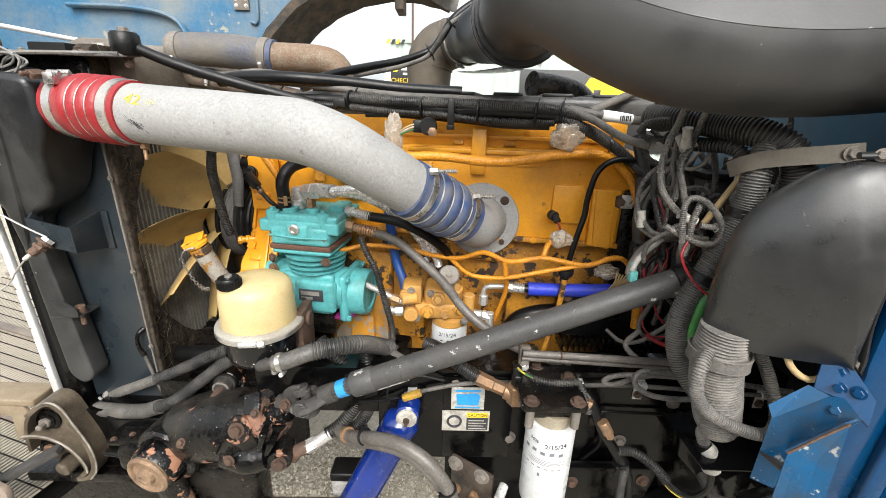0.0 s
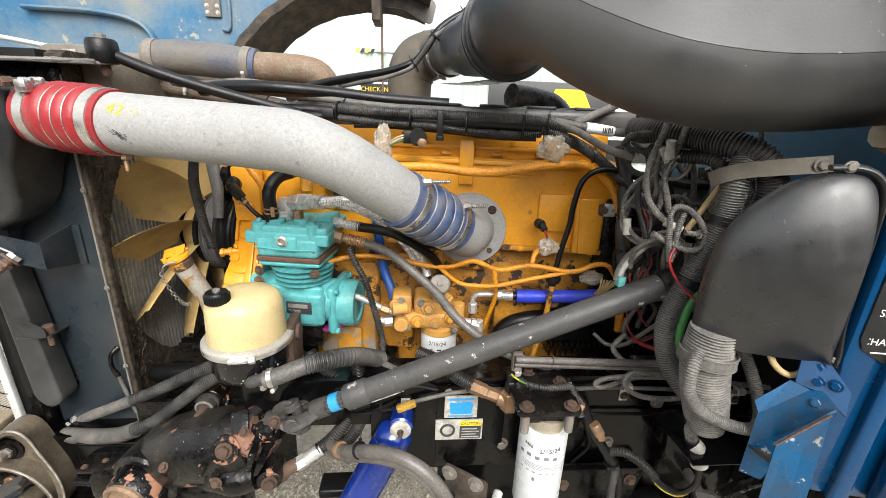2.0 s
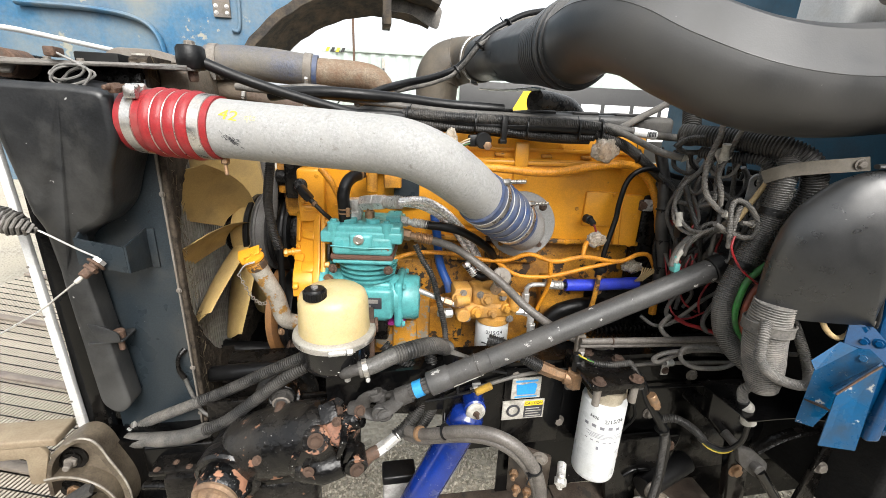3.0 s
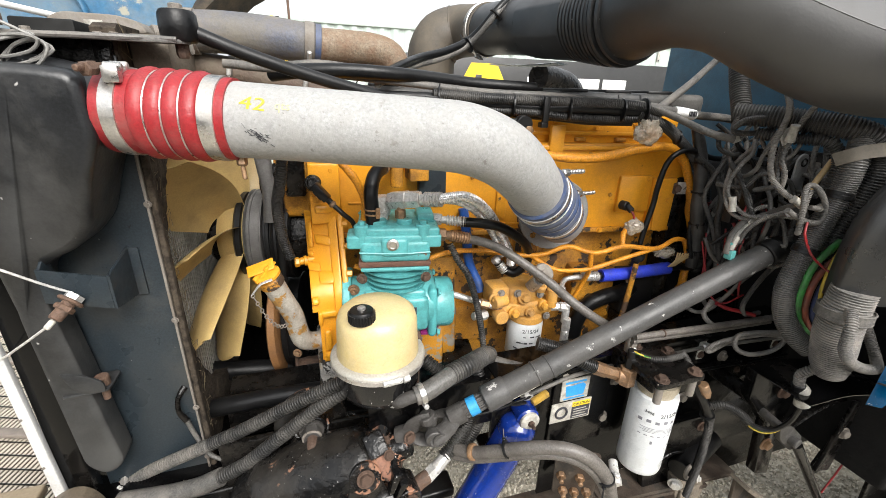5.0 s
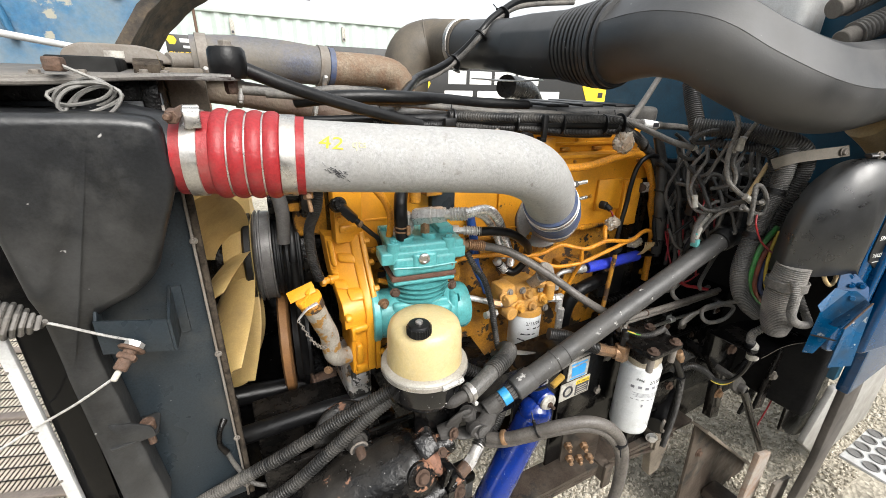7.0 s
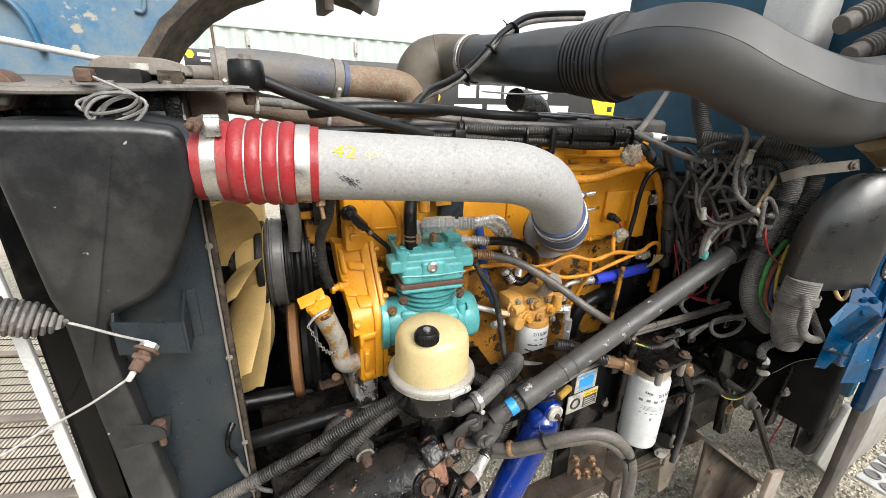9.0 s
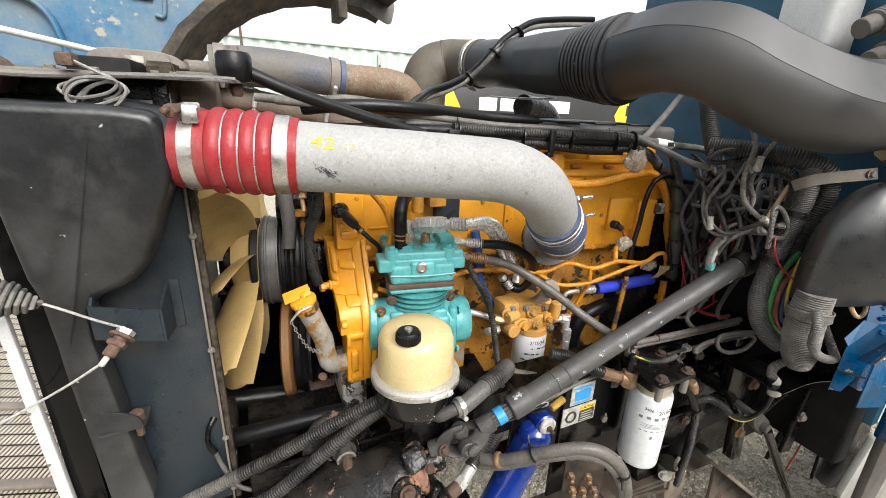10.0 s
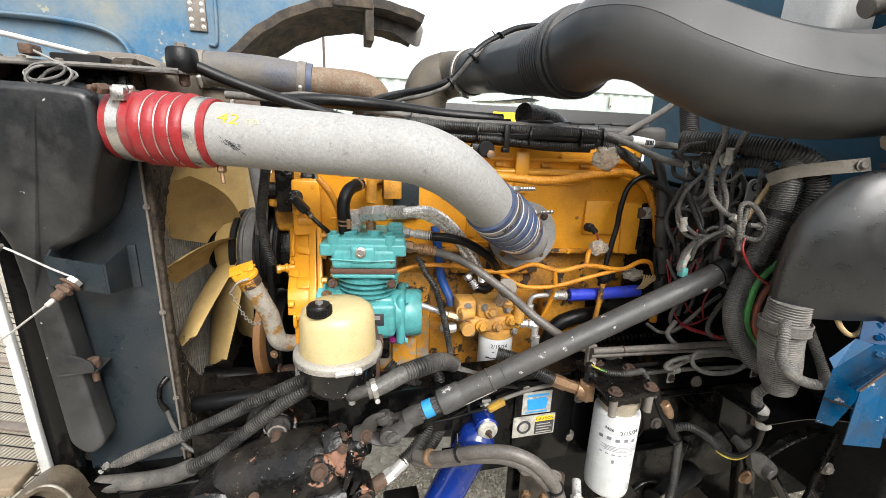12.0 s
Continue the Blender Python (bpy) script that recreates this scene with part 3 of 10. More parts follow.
bn = thing("banner", "wide black banner with yellow hexagons and white bars", "banner", (5, 9.4, 0.9))
part("sheet", rbox((1.62, 9.400, 0.75), (10.5, 9.435, 2.42), 0.004), sign_black, bn)
for cx in (3.4, 9.6):
    part("emblem", hexagon(cx, 1.75, 0.62, 9.388, 9.396), sign_yellow, bn, "yellow hexagon emblem")
    part("emblem_mark", join(rbox((cx - 0.2, 9.380, 1.75), (cx - 0.05, 9.385, 2.05), 0.004), rbox((cx + 0.05, 9.380, 1.45), (cx + 0.25, 9.385, 1.6), 0.004)), sign_black, bn)
for a, b, z0, z1 in ((4.5, 5.0, 1.75, 2.05), (5.1, 5.75, 1.75, 2.05), (5.85, 6.5, 1.75, 2.05), (6.6, 7.3, 1.75, 2.05), (4.4, 5.2, 1.25, 1.6), (5.35, 6.2, 1.25, 1.6), (6.35, 7.1, 1.25, 1.6), (7.25, 8.1, 1.25, 1.6)):
    part("bar", rbox((a, 9.386, z0), (b, 9.396, z1), 0.01), sign_white, bn, "white bar of large writing")

pl = thing("flag_pole", "thin rust-brown pole standing in the yard", "pole", (-0.62, 8.9, 0))
part("shaft", rod((-0.62, 8.9, 0), (-0.62, 8.9, 3.6), 0.022), rusty, pl)
part("foot", rod((-0.62, 8.9, 0), (-0.62, 8.9, 0.06), 0.12), rusty, pl)


# Unseen wall added behind the camera to darken low reflections and side light.
wall = thing("reflection_wall", "unseen dark steel-clad wall added to darken reflections", "wall", (0, -5.2, 0), kind="structure")
cladding = mat("dark_steel_cladding", (0.045, 0.045, 0.047), (0.033, 0.033, 0.035), 1.5, 0.5, bump=0.1, dirt=(0.06, 0.057, 0.052), dscale=2.0, damt=0.6)
part("cladding", ([Vector((x, -5.2 - (0.035 if k % 4 > 1 else 0.0), z)) for k, x in enumerate(np.arange(-14.0, 14.0, 0.11)) for z in (0.0, 2.9)], [[2 * k, 2 * k + 2, 2 * k + 3, 2 * k + 1] for k in range(len(np.arange(-14.0, 14.0, 0.11)) - 1)]), cladding, wall, "", 20)
part("wall_core", rbox((-14, -5.5, 0), (14, -5.26, 2.9), 0.01), cladding, wall)
part("capping", rbox((-14, -5.52, 2.9), (14, -5.16, 2.96), 0.01), cladding, wall)

# ---- tilted hood: far fender seen from inside, grille lying forward ----
def fender():
    e = thing("truck_hood", "weathered blue fibreglass truck hood tilted open beyond engine", "truck hood", (-1.4, 2.45, 1.6))
    cx, cz, R = -0.25, 1.45, 0.90
    arc = [(cx + R * math.cos(a), cz + R * math.sin(a)) for a in np.linspace(radians(88), radians(186), 26)]
    outline = [(-0.40, 2.60), (-0.22, 2.52), (-0.22, 2.352)] + arc + [(-1.17, 1.3), (-3.6, 1.3), (-3.6, 3.1), (-0.9, 3.1)]
    side = part("fender_panel", prism(outline, "y", 2.45, 2.475, 0), hood_blue, e, "blue paint over cream primer, stained")
    V, F = [], []
    n = 30
    for i, a in enumerate(np.linspace(radians(70), radians(188), n)):
        for r, y in ((R, 2.45), (R + 0.012, 2.437), (R - 0.03, 2.44), (0.86, 2.62), (0.80, 2.76), (0.82, 2.80)):
            w = 1 + 0.004 * math.sin(i * 2.3)
            V.append((cx + r * w * math.cos(a), y, cz + r * w * math.sin(a)))
    for i in range(n - 1):
        for j in range(5):
            F.append([i * 6 + j, (i + 1) * 6 + j, (i + 1) * 6 + j + 1, i * 6 + j + 1])
    part("wheel_arch_lip", (V, F), arch_dirt, e, "mud-caked black wheel arch lip")
    part("arch_bracket", join(rbox((-0.42, 2.40, 2.30), (-0.22, 2.47, 2.345), 0.006), rbox((-0.26, 2.41, 2.15), (-0.215, 2.60, 2.33), 0.006)), arch_dirt, e)
    fl = prism(rounded([(-0.24, 2.36), (-0.02, 2.345), (0.085, 2.28), (0.06, 2.17), (0.0, 2.19), (-0.1, 2.245), (-0.22, 2.25)], 0.03), "y", 2.58, 2.592, 0.002)
    part("rubber_flap", fl, rubber_dusty, e, "stiff grey rubber flap")
    hp = part("hinge_plate", rbox((-1.10, 2.435, 2.13), (-1.02, 2.448, 2.32), 0.003), dusty_metal, e, "bare riveted plate")
    for dx in (-1.085, -1.035):
        for z in (2.15, 2.18, 2.22, 2.25, 2.29):
            bolt(hp, (dx, 2.435, z), (0, -1, 0), 0.014, zinc, name="rivet")
    part("brace_rib", sweep([(-1.95, 2.43, 2.13), (-1.64, 2.43, 2.125), (-1.45, 2.43, 2.095), (-1.37, 2.43, 2.03), (-1.34, 2.43, 1.9)], 0.024, flat=0.5), hood_blue, e, "moulded stiffening rib")
    part("brace_rib", sweep([(-0.97, 2.44, 2.6), (-0.975, 2.44, 2.3), (-0.985, 2.44, 2.09), (-1.02, 2.44, 2.075)], 0.009), hood_blue, e)
    part("hood_underside", rbox((-3.6, 1.2, 3.06), (-2.2, 2.45, 3.09), 0.01), hood_blue, e)
    return e


fender()


def grille():
    e = thing("grille", "dusty bronze slatted grille of the tilted hood", "grille", (-1.7, 1.8, 0.5))
    x0, x1, y0, y1, z = -2.55, -1.02, 0.95, 3.0, 0.60
    lie = Matrix.Translation((-1.55, 1.7, z)) @ Matrix.Rotation(radians(-14), 4, "Z") @ Matrix.Rotation(radians(6), 4, "Y") @ Matrix.Translation((1.55, -1.7, -z))
    slat = mesh_of("slat", prism([(0, z), (0.0090, z + 0.001), (0.0090, z + 0.004), (0, z + 0.003)], "y", y0, y1, 0), grille_metal)
    for k in range(int((x1 - x0) / 0.0135)):
        place("slat", slat, e, lie @ Matrix.Translation((x0 + k * 0.0135, 0, 0)))
    wire = mesh_of("cross_wire", rbox((x0, 0, z + 0.005), (x1, 0.0032, z + 0.008), 0), oily_dark)
    for k in range(int((y1 - y0) / 0.05)):
        place("cross_wire", wire, e, lie @ Matrix.Translation((0, y0 + k * 0.05, 0)))
    for yy in (1.20, 1.56, 1.92, 2.35):
        part("support_bar", moved(join(rbox((x0, yy, z + 0.011), (x1, yy + 0.026, z + 0.026), 0.004), rbox((x0, yy + 0.03, z + 0.011), (x1, yy + 0.040, z + 0.018), 0.002)), lie), mat("mauve_dusty_bar", (0.21, 0.175, 0.155), (0.14, 0.115, 0.10), 12, 0.55, 0.2, bump=0.2, dirt=(0.30, 0.26, 0.20), dscale=7, damt=0.55) if yy < 1.3 else bpy.data.materials["mauve_dusty_bar"], e, "dusty mauve support bar")
    for xx in (x0 + 0.1, x1 - 0.2):
        part("foot", rod((xx, 2.5, 0), (xx, 2.5, 0.62), 0.03), frame_black, e, "black support leg")
    # Dark sheet whose colour stands in for the shade behind the slats.
    part("backing", moved(rbox((x0, y0, z - 0.07), (x1, y1, z - 0.05), 0), lie), fin_metal, e, "near-black sheet standing for the shaded recess behind slats")
    return e


grille()


# ---- radiator, cooler tank and shroud ----
PX = Vector((1.0, -0.2291, -0.0562)).normalized()


def cooler():
    e = thing("charge_air_cooler", "black moulded charge air cooler tank with tapering lower leg", "cooler tank", (-1.0, 1.0, 0.9))
    o = [(-1.060, 1.742), (-0.90, 1.738), (-0.842, 1.730), (-0.838, 1.64), (-0.852, 1.60), (-0.868, 1.56), (-0.892, 1.49), (-0.93, 1.447), (-0.985, 1.42), (-1.012, 1.395), (-1.018, 1.34), (-0.982, 0.93), (-1.02, 0.905), (-1.052, 0.94), (-1.066, 1.3), (-1.062, 1.45)]
    shape = prism(rounded(o, 0.022), "y", 0.897, 1.055, 0.026, 6)

    def flared(v):
        t = min(1.0, max(0.0, (v.z - 1.36) / 0.24))
        t = t * t * (3 - 2 * t)
        back = (v.y - 0.897) / 0.158
        return Vector((v.x, v.y + 0.095 * (1 - t) * (1 - back), v.z))
    part("tank", ([flared(v) for v in shape[0]], shape[1]), tank_black, e, "satin black painted tank", 60)
    a = Vector((-0.83, 0.9675, 1.6728))
    part("outlet_neck", sweep([a - PX * 0.15, a - PX * 0.11, a - PX * 0.07, a - PX * 0.035, a, a + PX * 0.04], [0.060, 0.075, 0.072, 0.066, 0.0612, 0.0605], 40), tank_black, e)
    br = part("bracket", join(prism(rounded([(-1.04, 1.185), (-1.0, 1.17), (-0.972, 1.15), (-0.972, 1.125), (-1.02, 1.13)], 0.012), "y", 0.99, 0.995, 0.001), prism(rounded([(-1.045, 0.985), (-0.968, 0.995), (-0.968, 1.06), (-1.045, 1.06)], 0.01), "z", 1.124, 1.129, 0.001)), tank_black, e, "folded mounting tab")
    part("isolator", join(rod((-0.985, 1.015, 1.123), (-0.985, 1.015, 1.150), 0.013), rod((-0.985, 1.015, 1.092), (-0.985, 1.015, 1.123), 0.007)), rusty, br, "rusty isolator bolt")
    return e


cooler()


def side_panel():
    e = thing("radiator_side_panel", "slate-painted steel side panel of the radiator", "panel", (-0.94, 1.05, 0.8))
    part("panel", rbox((-1.06, 1.062, 0.78), (-0.842, 1.068, 1.76), 0.002), panel_slate, e)
    part("folded_edge", rbox((-0.846, 1.048, 0.78), (-0.841, 1.0615, 1.74), 0.0015), dusty_metal, e, "worn bare edge flange")
    part("mud_strip", rbox((-0.8405, 1.052, 0.79), (-0.8280, 1.074, 1.735), 0.004, 3), muddy, e, "mud-caked edge seal")
    for z in (1.497, 1.003, 1.24, 0.85):
        bolt(e, (-0.842, 1.0475, z), (0, -1, 0), 0.010, dusty_metal)
    # angled bracket that holds the cable
    b = part("box_bracket", join(prism([(-1.0, 1.414), (-0.902, 1.390), (-0.902, 1.326), (-1.0, 1.350)], "y", 0.958, 0.963, 0.001), prism([(0.958, 1.392), (1.062, 1.410), (1.062, 1.305), (0.958, 1.326)], "x", -0.902, -0.897, 0.001), prism([(0.963, 1.412), (1.0, 1.44), (1.0, 1.36), (0.963, 1.352)], "x", -1.0, -0.995, 0.001), rbox((-0.902, 1.055, 1.305), (-0.880, 1.0615, 1.408), 0.001)), panel_slate, e, "folded slate bracket")
    d = Vector((-0.45, -0.55, -0.5)).normalized()
    p = Vector((-0.952, 0.956, 1.362))
    bolt(b, p, d, 0.030, zinc, washer=False)
    part("anchor_stud", join(rod(p + d * 0.010, p + d * 0.016, 0.021), rod(p + d * 0.014, p + d * 0.05, 0.0105), rod(p + d * 0.022, p + d * 0.032, 0.016, n=6)), rusty, b, "rusty anchor stud")
    part("ferrule", rod(p + d * 0.05, p + d * 0.068, 0.005), tape_white, b, "white plastic ferrule")
    s = Vector((-0.872, 1.061, 1.0))
    part("drain_stub", sweep([s + Vector((0.012, 0, 0.055)), s + Vector((0, -0.016, 0.04)), s + Vector((-0.006, -0.014, 0.0)), s + Vector((0.004, -0.012, -0.03))], [0.008, 0.0055, 0.0055, 0.0075]), oily_dark, e, "bent drain stub")
    return e


side_panel()
solid("drain_tube", sweep([(-0.868, 1.049, 0.972), (-0.855, 1.045, 0.92), (-0.83, 1.03, 0.87), (-0.79, 1.02, 0.845)], 0.0055), rubber_dusty, "thin grey drain tube hanging from radiator", "tube")

fr = thing("radiator_front_frame", "black radiator support frame with white edge strip", "frame", (-1.11, 1.05, 0.8))
part("post", rbox((-1.118, 1.02, 0.72), (-1.066, 1.12, 1.8), 0.006), frame_black, fr, "black support post")
st = part("edge_strip", prism([(-1.149, 1.85), (-1.134, 1.85), (-1.109, 0.83), (-1.130, 0.83)], "y", 1.005, 1.02, 0.003), white_paint, fr, "white painted edge strip")
for z in (1.33, 1.2, 1.08, 0.95):
    bolt(st, (-1.134 - 0.01 * (z - 1.2) / 0.4, 1.005, z), (0, -1, 0), 0.006, dusty_metal, washer=False, name="rivet")
part("strip_foot", rbox((-1.14, 1.0, 0.74), (-1.085, 1.04, 0.835), 0.008), dirty_iron, fr)


def radiator():
    e = thing("radiator", "radiator core with dark dusty fins behind the fan", "radiator", (-0.95, 1.35, 0.8))
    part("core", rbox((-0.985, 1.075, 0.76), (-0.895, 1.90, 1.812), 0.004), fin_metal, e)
    y = 1.08
    V, F = [], []
    while y < 1.89:
        g = rbox((-0.895, y, 0.77), (-0.880, y + 0.007, 1.75), 0)
        n = len(V)
        V += g[0]
        F += [[i + n for i in f] for f in g[1]]
        y += 0.0185
    fn = part("fin_pack", (V, F), fin_edge, e, "close upright dark fins")
    tagged(fn, "close upright dark fins", kind="stuff")
    # mud-caked shroud plate with a round opening
    n, rows = 180, 12
    V, F = [], []
    for i in range(n):
        a = 2 * math.pi * i / n
        c, q = math.cos(a), math.sin(a)
        far = min((0.41 if c > 0 else 0.4195) / max(1e-6, abs(c)), (0.547 if q > 0 else 0.505) / max(1e-6, abs(q)))
        for k in range(rows + 1):
            r = 0.405 + (max(far, 0.409) - 0.405) * k / rows
            v = Vector((-0.838, 1.49 + r * c, 1.265 + r * q))
            v.x += 0.004 * noise.noise(v * 60) + 0.003 * noise.noise(v * 140)
            V.append(v)
        V.append(Vector((-0.874, 1.49 + 0.405 * c, 1.265 + 0.405 * q)))
        V.append(Vector((-0.874, 1.49 + far * c, 1.265 + far * q)))
    w = rows + 3
    for i in range(n):
        p, o = i * w, ((i + 1) % n) * w
        F += [[p + k, p + k + 1, o + k + 1, o + k] for k in range(rows)]
        F += [[p, o, o + rows + 1, p + rows + 1], [p + rows, p + rows + 2, o + rows + 2, o + rows], [p + rows + 1, o + rows + 1, o + rows + 2, p + rows + 2]]
    part("shroud", (V, F), muddy, e, "mud-caked fan shroud with round opening")
    part("shroud_top", rbox((-0.837, 1.12, 1.715), (-0.772, 1.86, 1.80), 0.006), mat("dusty_brown_steel", (0.115, 0.095, 0.072), (0.075, 0.062, 0.048), 12, 0.7, bump=0.4, dirt=(0.18, 0.15, 0.115), dscale=9, damt=0.55, grain=0.4), e, "dusty brown shroud top plate")
    part("top_tank", prism(rounded([(-0.99, 1.806), (-0.985, 1.825), (-0.96, 1.838), (-0.87, 1.837), (-0.835, 1.828), (-0.82, 1.806)], 0.012), "y", 1.2, 1.75, 0.012, 3), dusty_metal, e, "dusty grey top tank")
    part("tank_label", rbox((-0.925, 1.1985, 1.814), (-0.895, 1.2, 1.826), 0), tape_white, e, "small yellowed label")
    part("filler_stub", rod((-0.83, 1.26, 1.815), (-0.765, 1.31, 1.818), 0.015), dusty_metal, e)
    return e


radiator()
rg = random.Random(31)
V, F = [], []
for i in range(260):
    if i < 150:
        p = Vector((rg.uniform(-0.838, -0.834), rg.uniform(1.08, 1.75), rg.uniform(1.70, 1.81)))
    else:
        p = Vector((rg.uniform(-0.838, -0.834), rg.uniform(1.075, 1.14), rg.uniform(0.85, 1.70)))
    d = Vector((rg.uniform(-0.1, 0.25), rg.uniform(-1, 1), rg.uniform(-1, 1))).normalized() * rg.uniform(0.004, 0.018)
    g = rod(p - d, p + d, 0.0006, 0.0002, 5)
    n = len(V)
    V += g[0]
    F += [[k + n for k in f] for f in g[1]]
solid("dry_straw", (V, F), mat("dry_straw", (0.17, 0.135, 0.08), (0.09, 0.07, 0.045), 40, 0.8), "dry straw and dirt stuck to radiator edge", "straw", kind="stuff")


def top_bracket():
    e = thing("radiator_top_bracket", "dusty grey steel top bracket with bolted isolators", "bracket", (-0.95, 1.05, 1.79))
    o = [(-1.16, 0.955), (-0.99, 0.945), (-0.90, 0.985), (-0.80, 1.025), (-0.735, 1.02), (-0.715, 1.045), (-0.73, 1.075), (-0.80, 1.12), (-0.86, 1.3), (-1.16, 1.32)]
    pl_ = prism(rounded(o, 0.012), "z", 1.788, 1.795, 0.0015)
    grey_plate = mat("dusty_grey_plate", (0.12, 0.114, 0.106), (0.085, 0.08, 0.074), 9, 0.5, 0.2, bump=0.2, dirt=(0.20, 0.18, 0.155), dscale=8, damt=0.57, grain=0.35)
    part("plate", ([Vector((v.x, v.y, v.z - 0.012 + 0.05 * (v.y - 0.95))) for v in pl_[0]], pl_[1]), grey_plate, e, "broad sloping dusty plate")
    part("rim", sweep([(-1.16, 0.955, 1.776), (-0.99, 0.947, 1.775), (-0.90, 0.986, 1.781), (-0.80, 1.026, 1.786), (-0.735, 1.024, 1.786)], 0.005, 8), grey_plate, e)
    part("cross_channel", join(rbox((-1.16, 1.06, 1.745), (-0.86, 1.09, 1.787), 0.004), rbox((-0.87, 1.05, 1.70), (-0.845, 1.1, 1.787), 0.003)), oily_dark, e, "dark steel channel beneath the plate")
    part("isolator", join(rod((-1.06, 0.98, 1.775), (-1.06, 1.04, 1.775), 0.028), rod((-1.06, 1.04, 1.775), (-1.06, 1.08, 1.775), 0.018)), rusty, e, "rusty rubber isolator")
    part("isolator_nut", lathe([(0.017, 0), (0.017, 0.014), (0.014, 0.017)], (-1.055, 0.98, 1.77), (0.4, -1, 0), 6), dusty_metal, e)
    part("isolator_strap", rbox((-1.12, 0.955, 1.715), (-1.09, 0.962, 1.787), 0.002), tank_black, e)
    for x, y in ((-0.975, 0.975), (-0.86, 1.06), (-1.0, 1.16), (-0.83, 1.04), (-0.93, 1.0)):
        bolt(e, (x, y, 1.783 + 0.05 * (y - 0.95)), (0, -0.05, 1), 0.013, dusty_metal)
    part("lacing_tab", rbox((-0.958, 0.938, 1.788), (-0.938, 0.97, 1.806), 0.003), rusty, e)
    return e


top_bracket()
rng = random.Random(3)
coil = [(-0.948 + 0.0, 0.945, 1.80)]
for i in range(28):
    a = i * 1.05
    coil.append((-0.935 + 0.034 * math.cos(a) + 0.0006 * i + 0.008 * rng.random(), 0.948 + 0.012 * math.sin(a * 0.7), 1.764 + (0.014 + 0.0004 * i) * math.sin(a + 0.5) - 0.0009 * i + 0.006 * rng.random()))
solid("wire_coil", sweep(coil, 0.0025, 6, 0.006), wire_grey, "loose coil of grey wire hanging from bracket", "wire")
solid("white_tube", sweep([(-1.456, 0.963, 1.877), (-1.165, 1.12, 1.859), (-1.115, 1.165, 1.8545), (-1.053, 1.21, 1.8445), (-0.974, 1.288, 1.832)], 0.006), white_paint, "slim white tube lying along the radiator top", "tube")

st = thing("hood_stay", "black stay rod with round rubber bushing at its end", "stay rod", (-0.735, 1.055, 1.79))
part("rod", sweep([(-0.71, 1.056, 1.800), (-0.633, 1.060, 1.771), (-0.518, 1.080, 1.737), (-0.33, 1.115, 1.69)], 0.0125, 16), plastic, st, "black painted rod")
bs = part("bushing", lathe([(0.026, -0.024), (0.030, -0.018), (0.031, 0.0), (0.030, 0.02), (0.026, 0.026), (0.012, 0.027)], (-0.735, 1.053, 1.808), (0, 0, 1), 28), rubber, st, "round black rubber bushing")
bolt(bs, (-0.735, 1.053, 1.834), (0, 0, 1), 0.022, dusty_metal)
part("nut", lathe([(0.008, -0.002), (0.011, 0.004), (0.011, 0.020), (0.009, 0.026)], (-0.735, 1.053, 1.760), (0, 0, 1), 6), rusty, bs)

sp = thing("hood_cable", "hood restraint cable with black coil spring", "cable", (-1.05, 0.94, 1.4))
turns, n_ = 46, 46 * 11
A_, M_, B_ = Vector((-1.40, 0.915, 1.595)), Vector((-1.20, 0.918, 1.522)), Vector((-1.045, 0.925, 1.440))
helix = []
for i in range(n_ + 1):
    q = i / n_
    c_ = A_ * (1 - q) ** 2 + M_ * 2 * q * (1 - q) + B_ * q * q
    ax = (M_ - A_).lerp(B_ - M_, q).normalized()
    s1 = ax.cross(Vector((0, 1, 0))).normalized()
    rad = 0.0245 * min(1.0, 0.30 + (1 - q) * 7)
    a_ = 2 * math.pi * turns * q
    helix.append(c_ + (s1 * math.cos(a_) + ax.cross(s1) * math.sin(a_)) * rad)
part("spring", sweep(helix, 0.0038, 7, 0.02), rubber_dusty, sp, "black close-wound coil spring")
part("cable", sweep([(-1.06, 0.928, 1.45), (-1.035, 0.93, 1.436), (-0.985, 0.944, 1.392), (-0.955, 0.953, 1.368)], 0.0022, 7), zinc, sp)
part("cable", sweep([(-0.985, 0.918, 1.326), (-1.05, 0.945, 1.278), (-1.125, 0.985, 1.225), (-1.25, 1.02, 1.15)], 0.0022, 7), zinc, sp)


# ---- fan and pulleys ----
FY, FZ = 1.44, 1.29


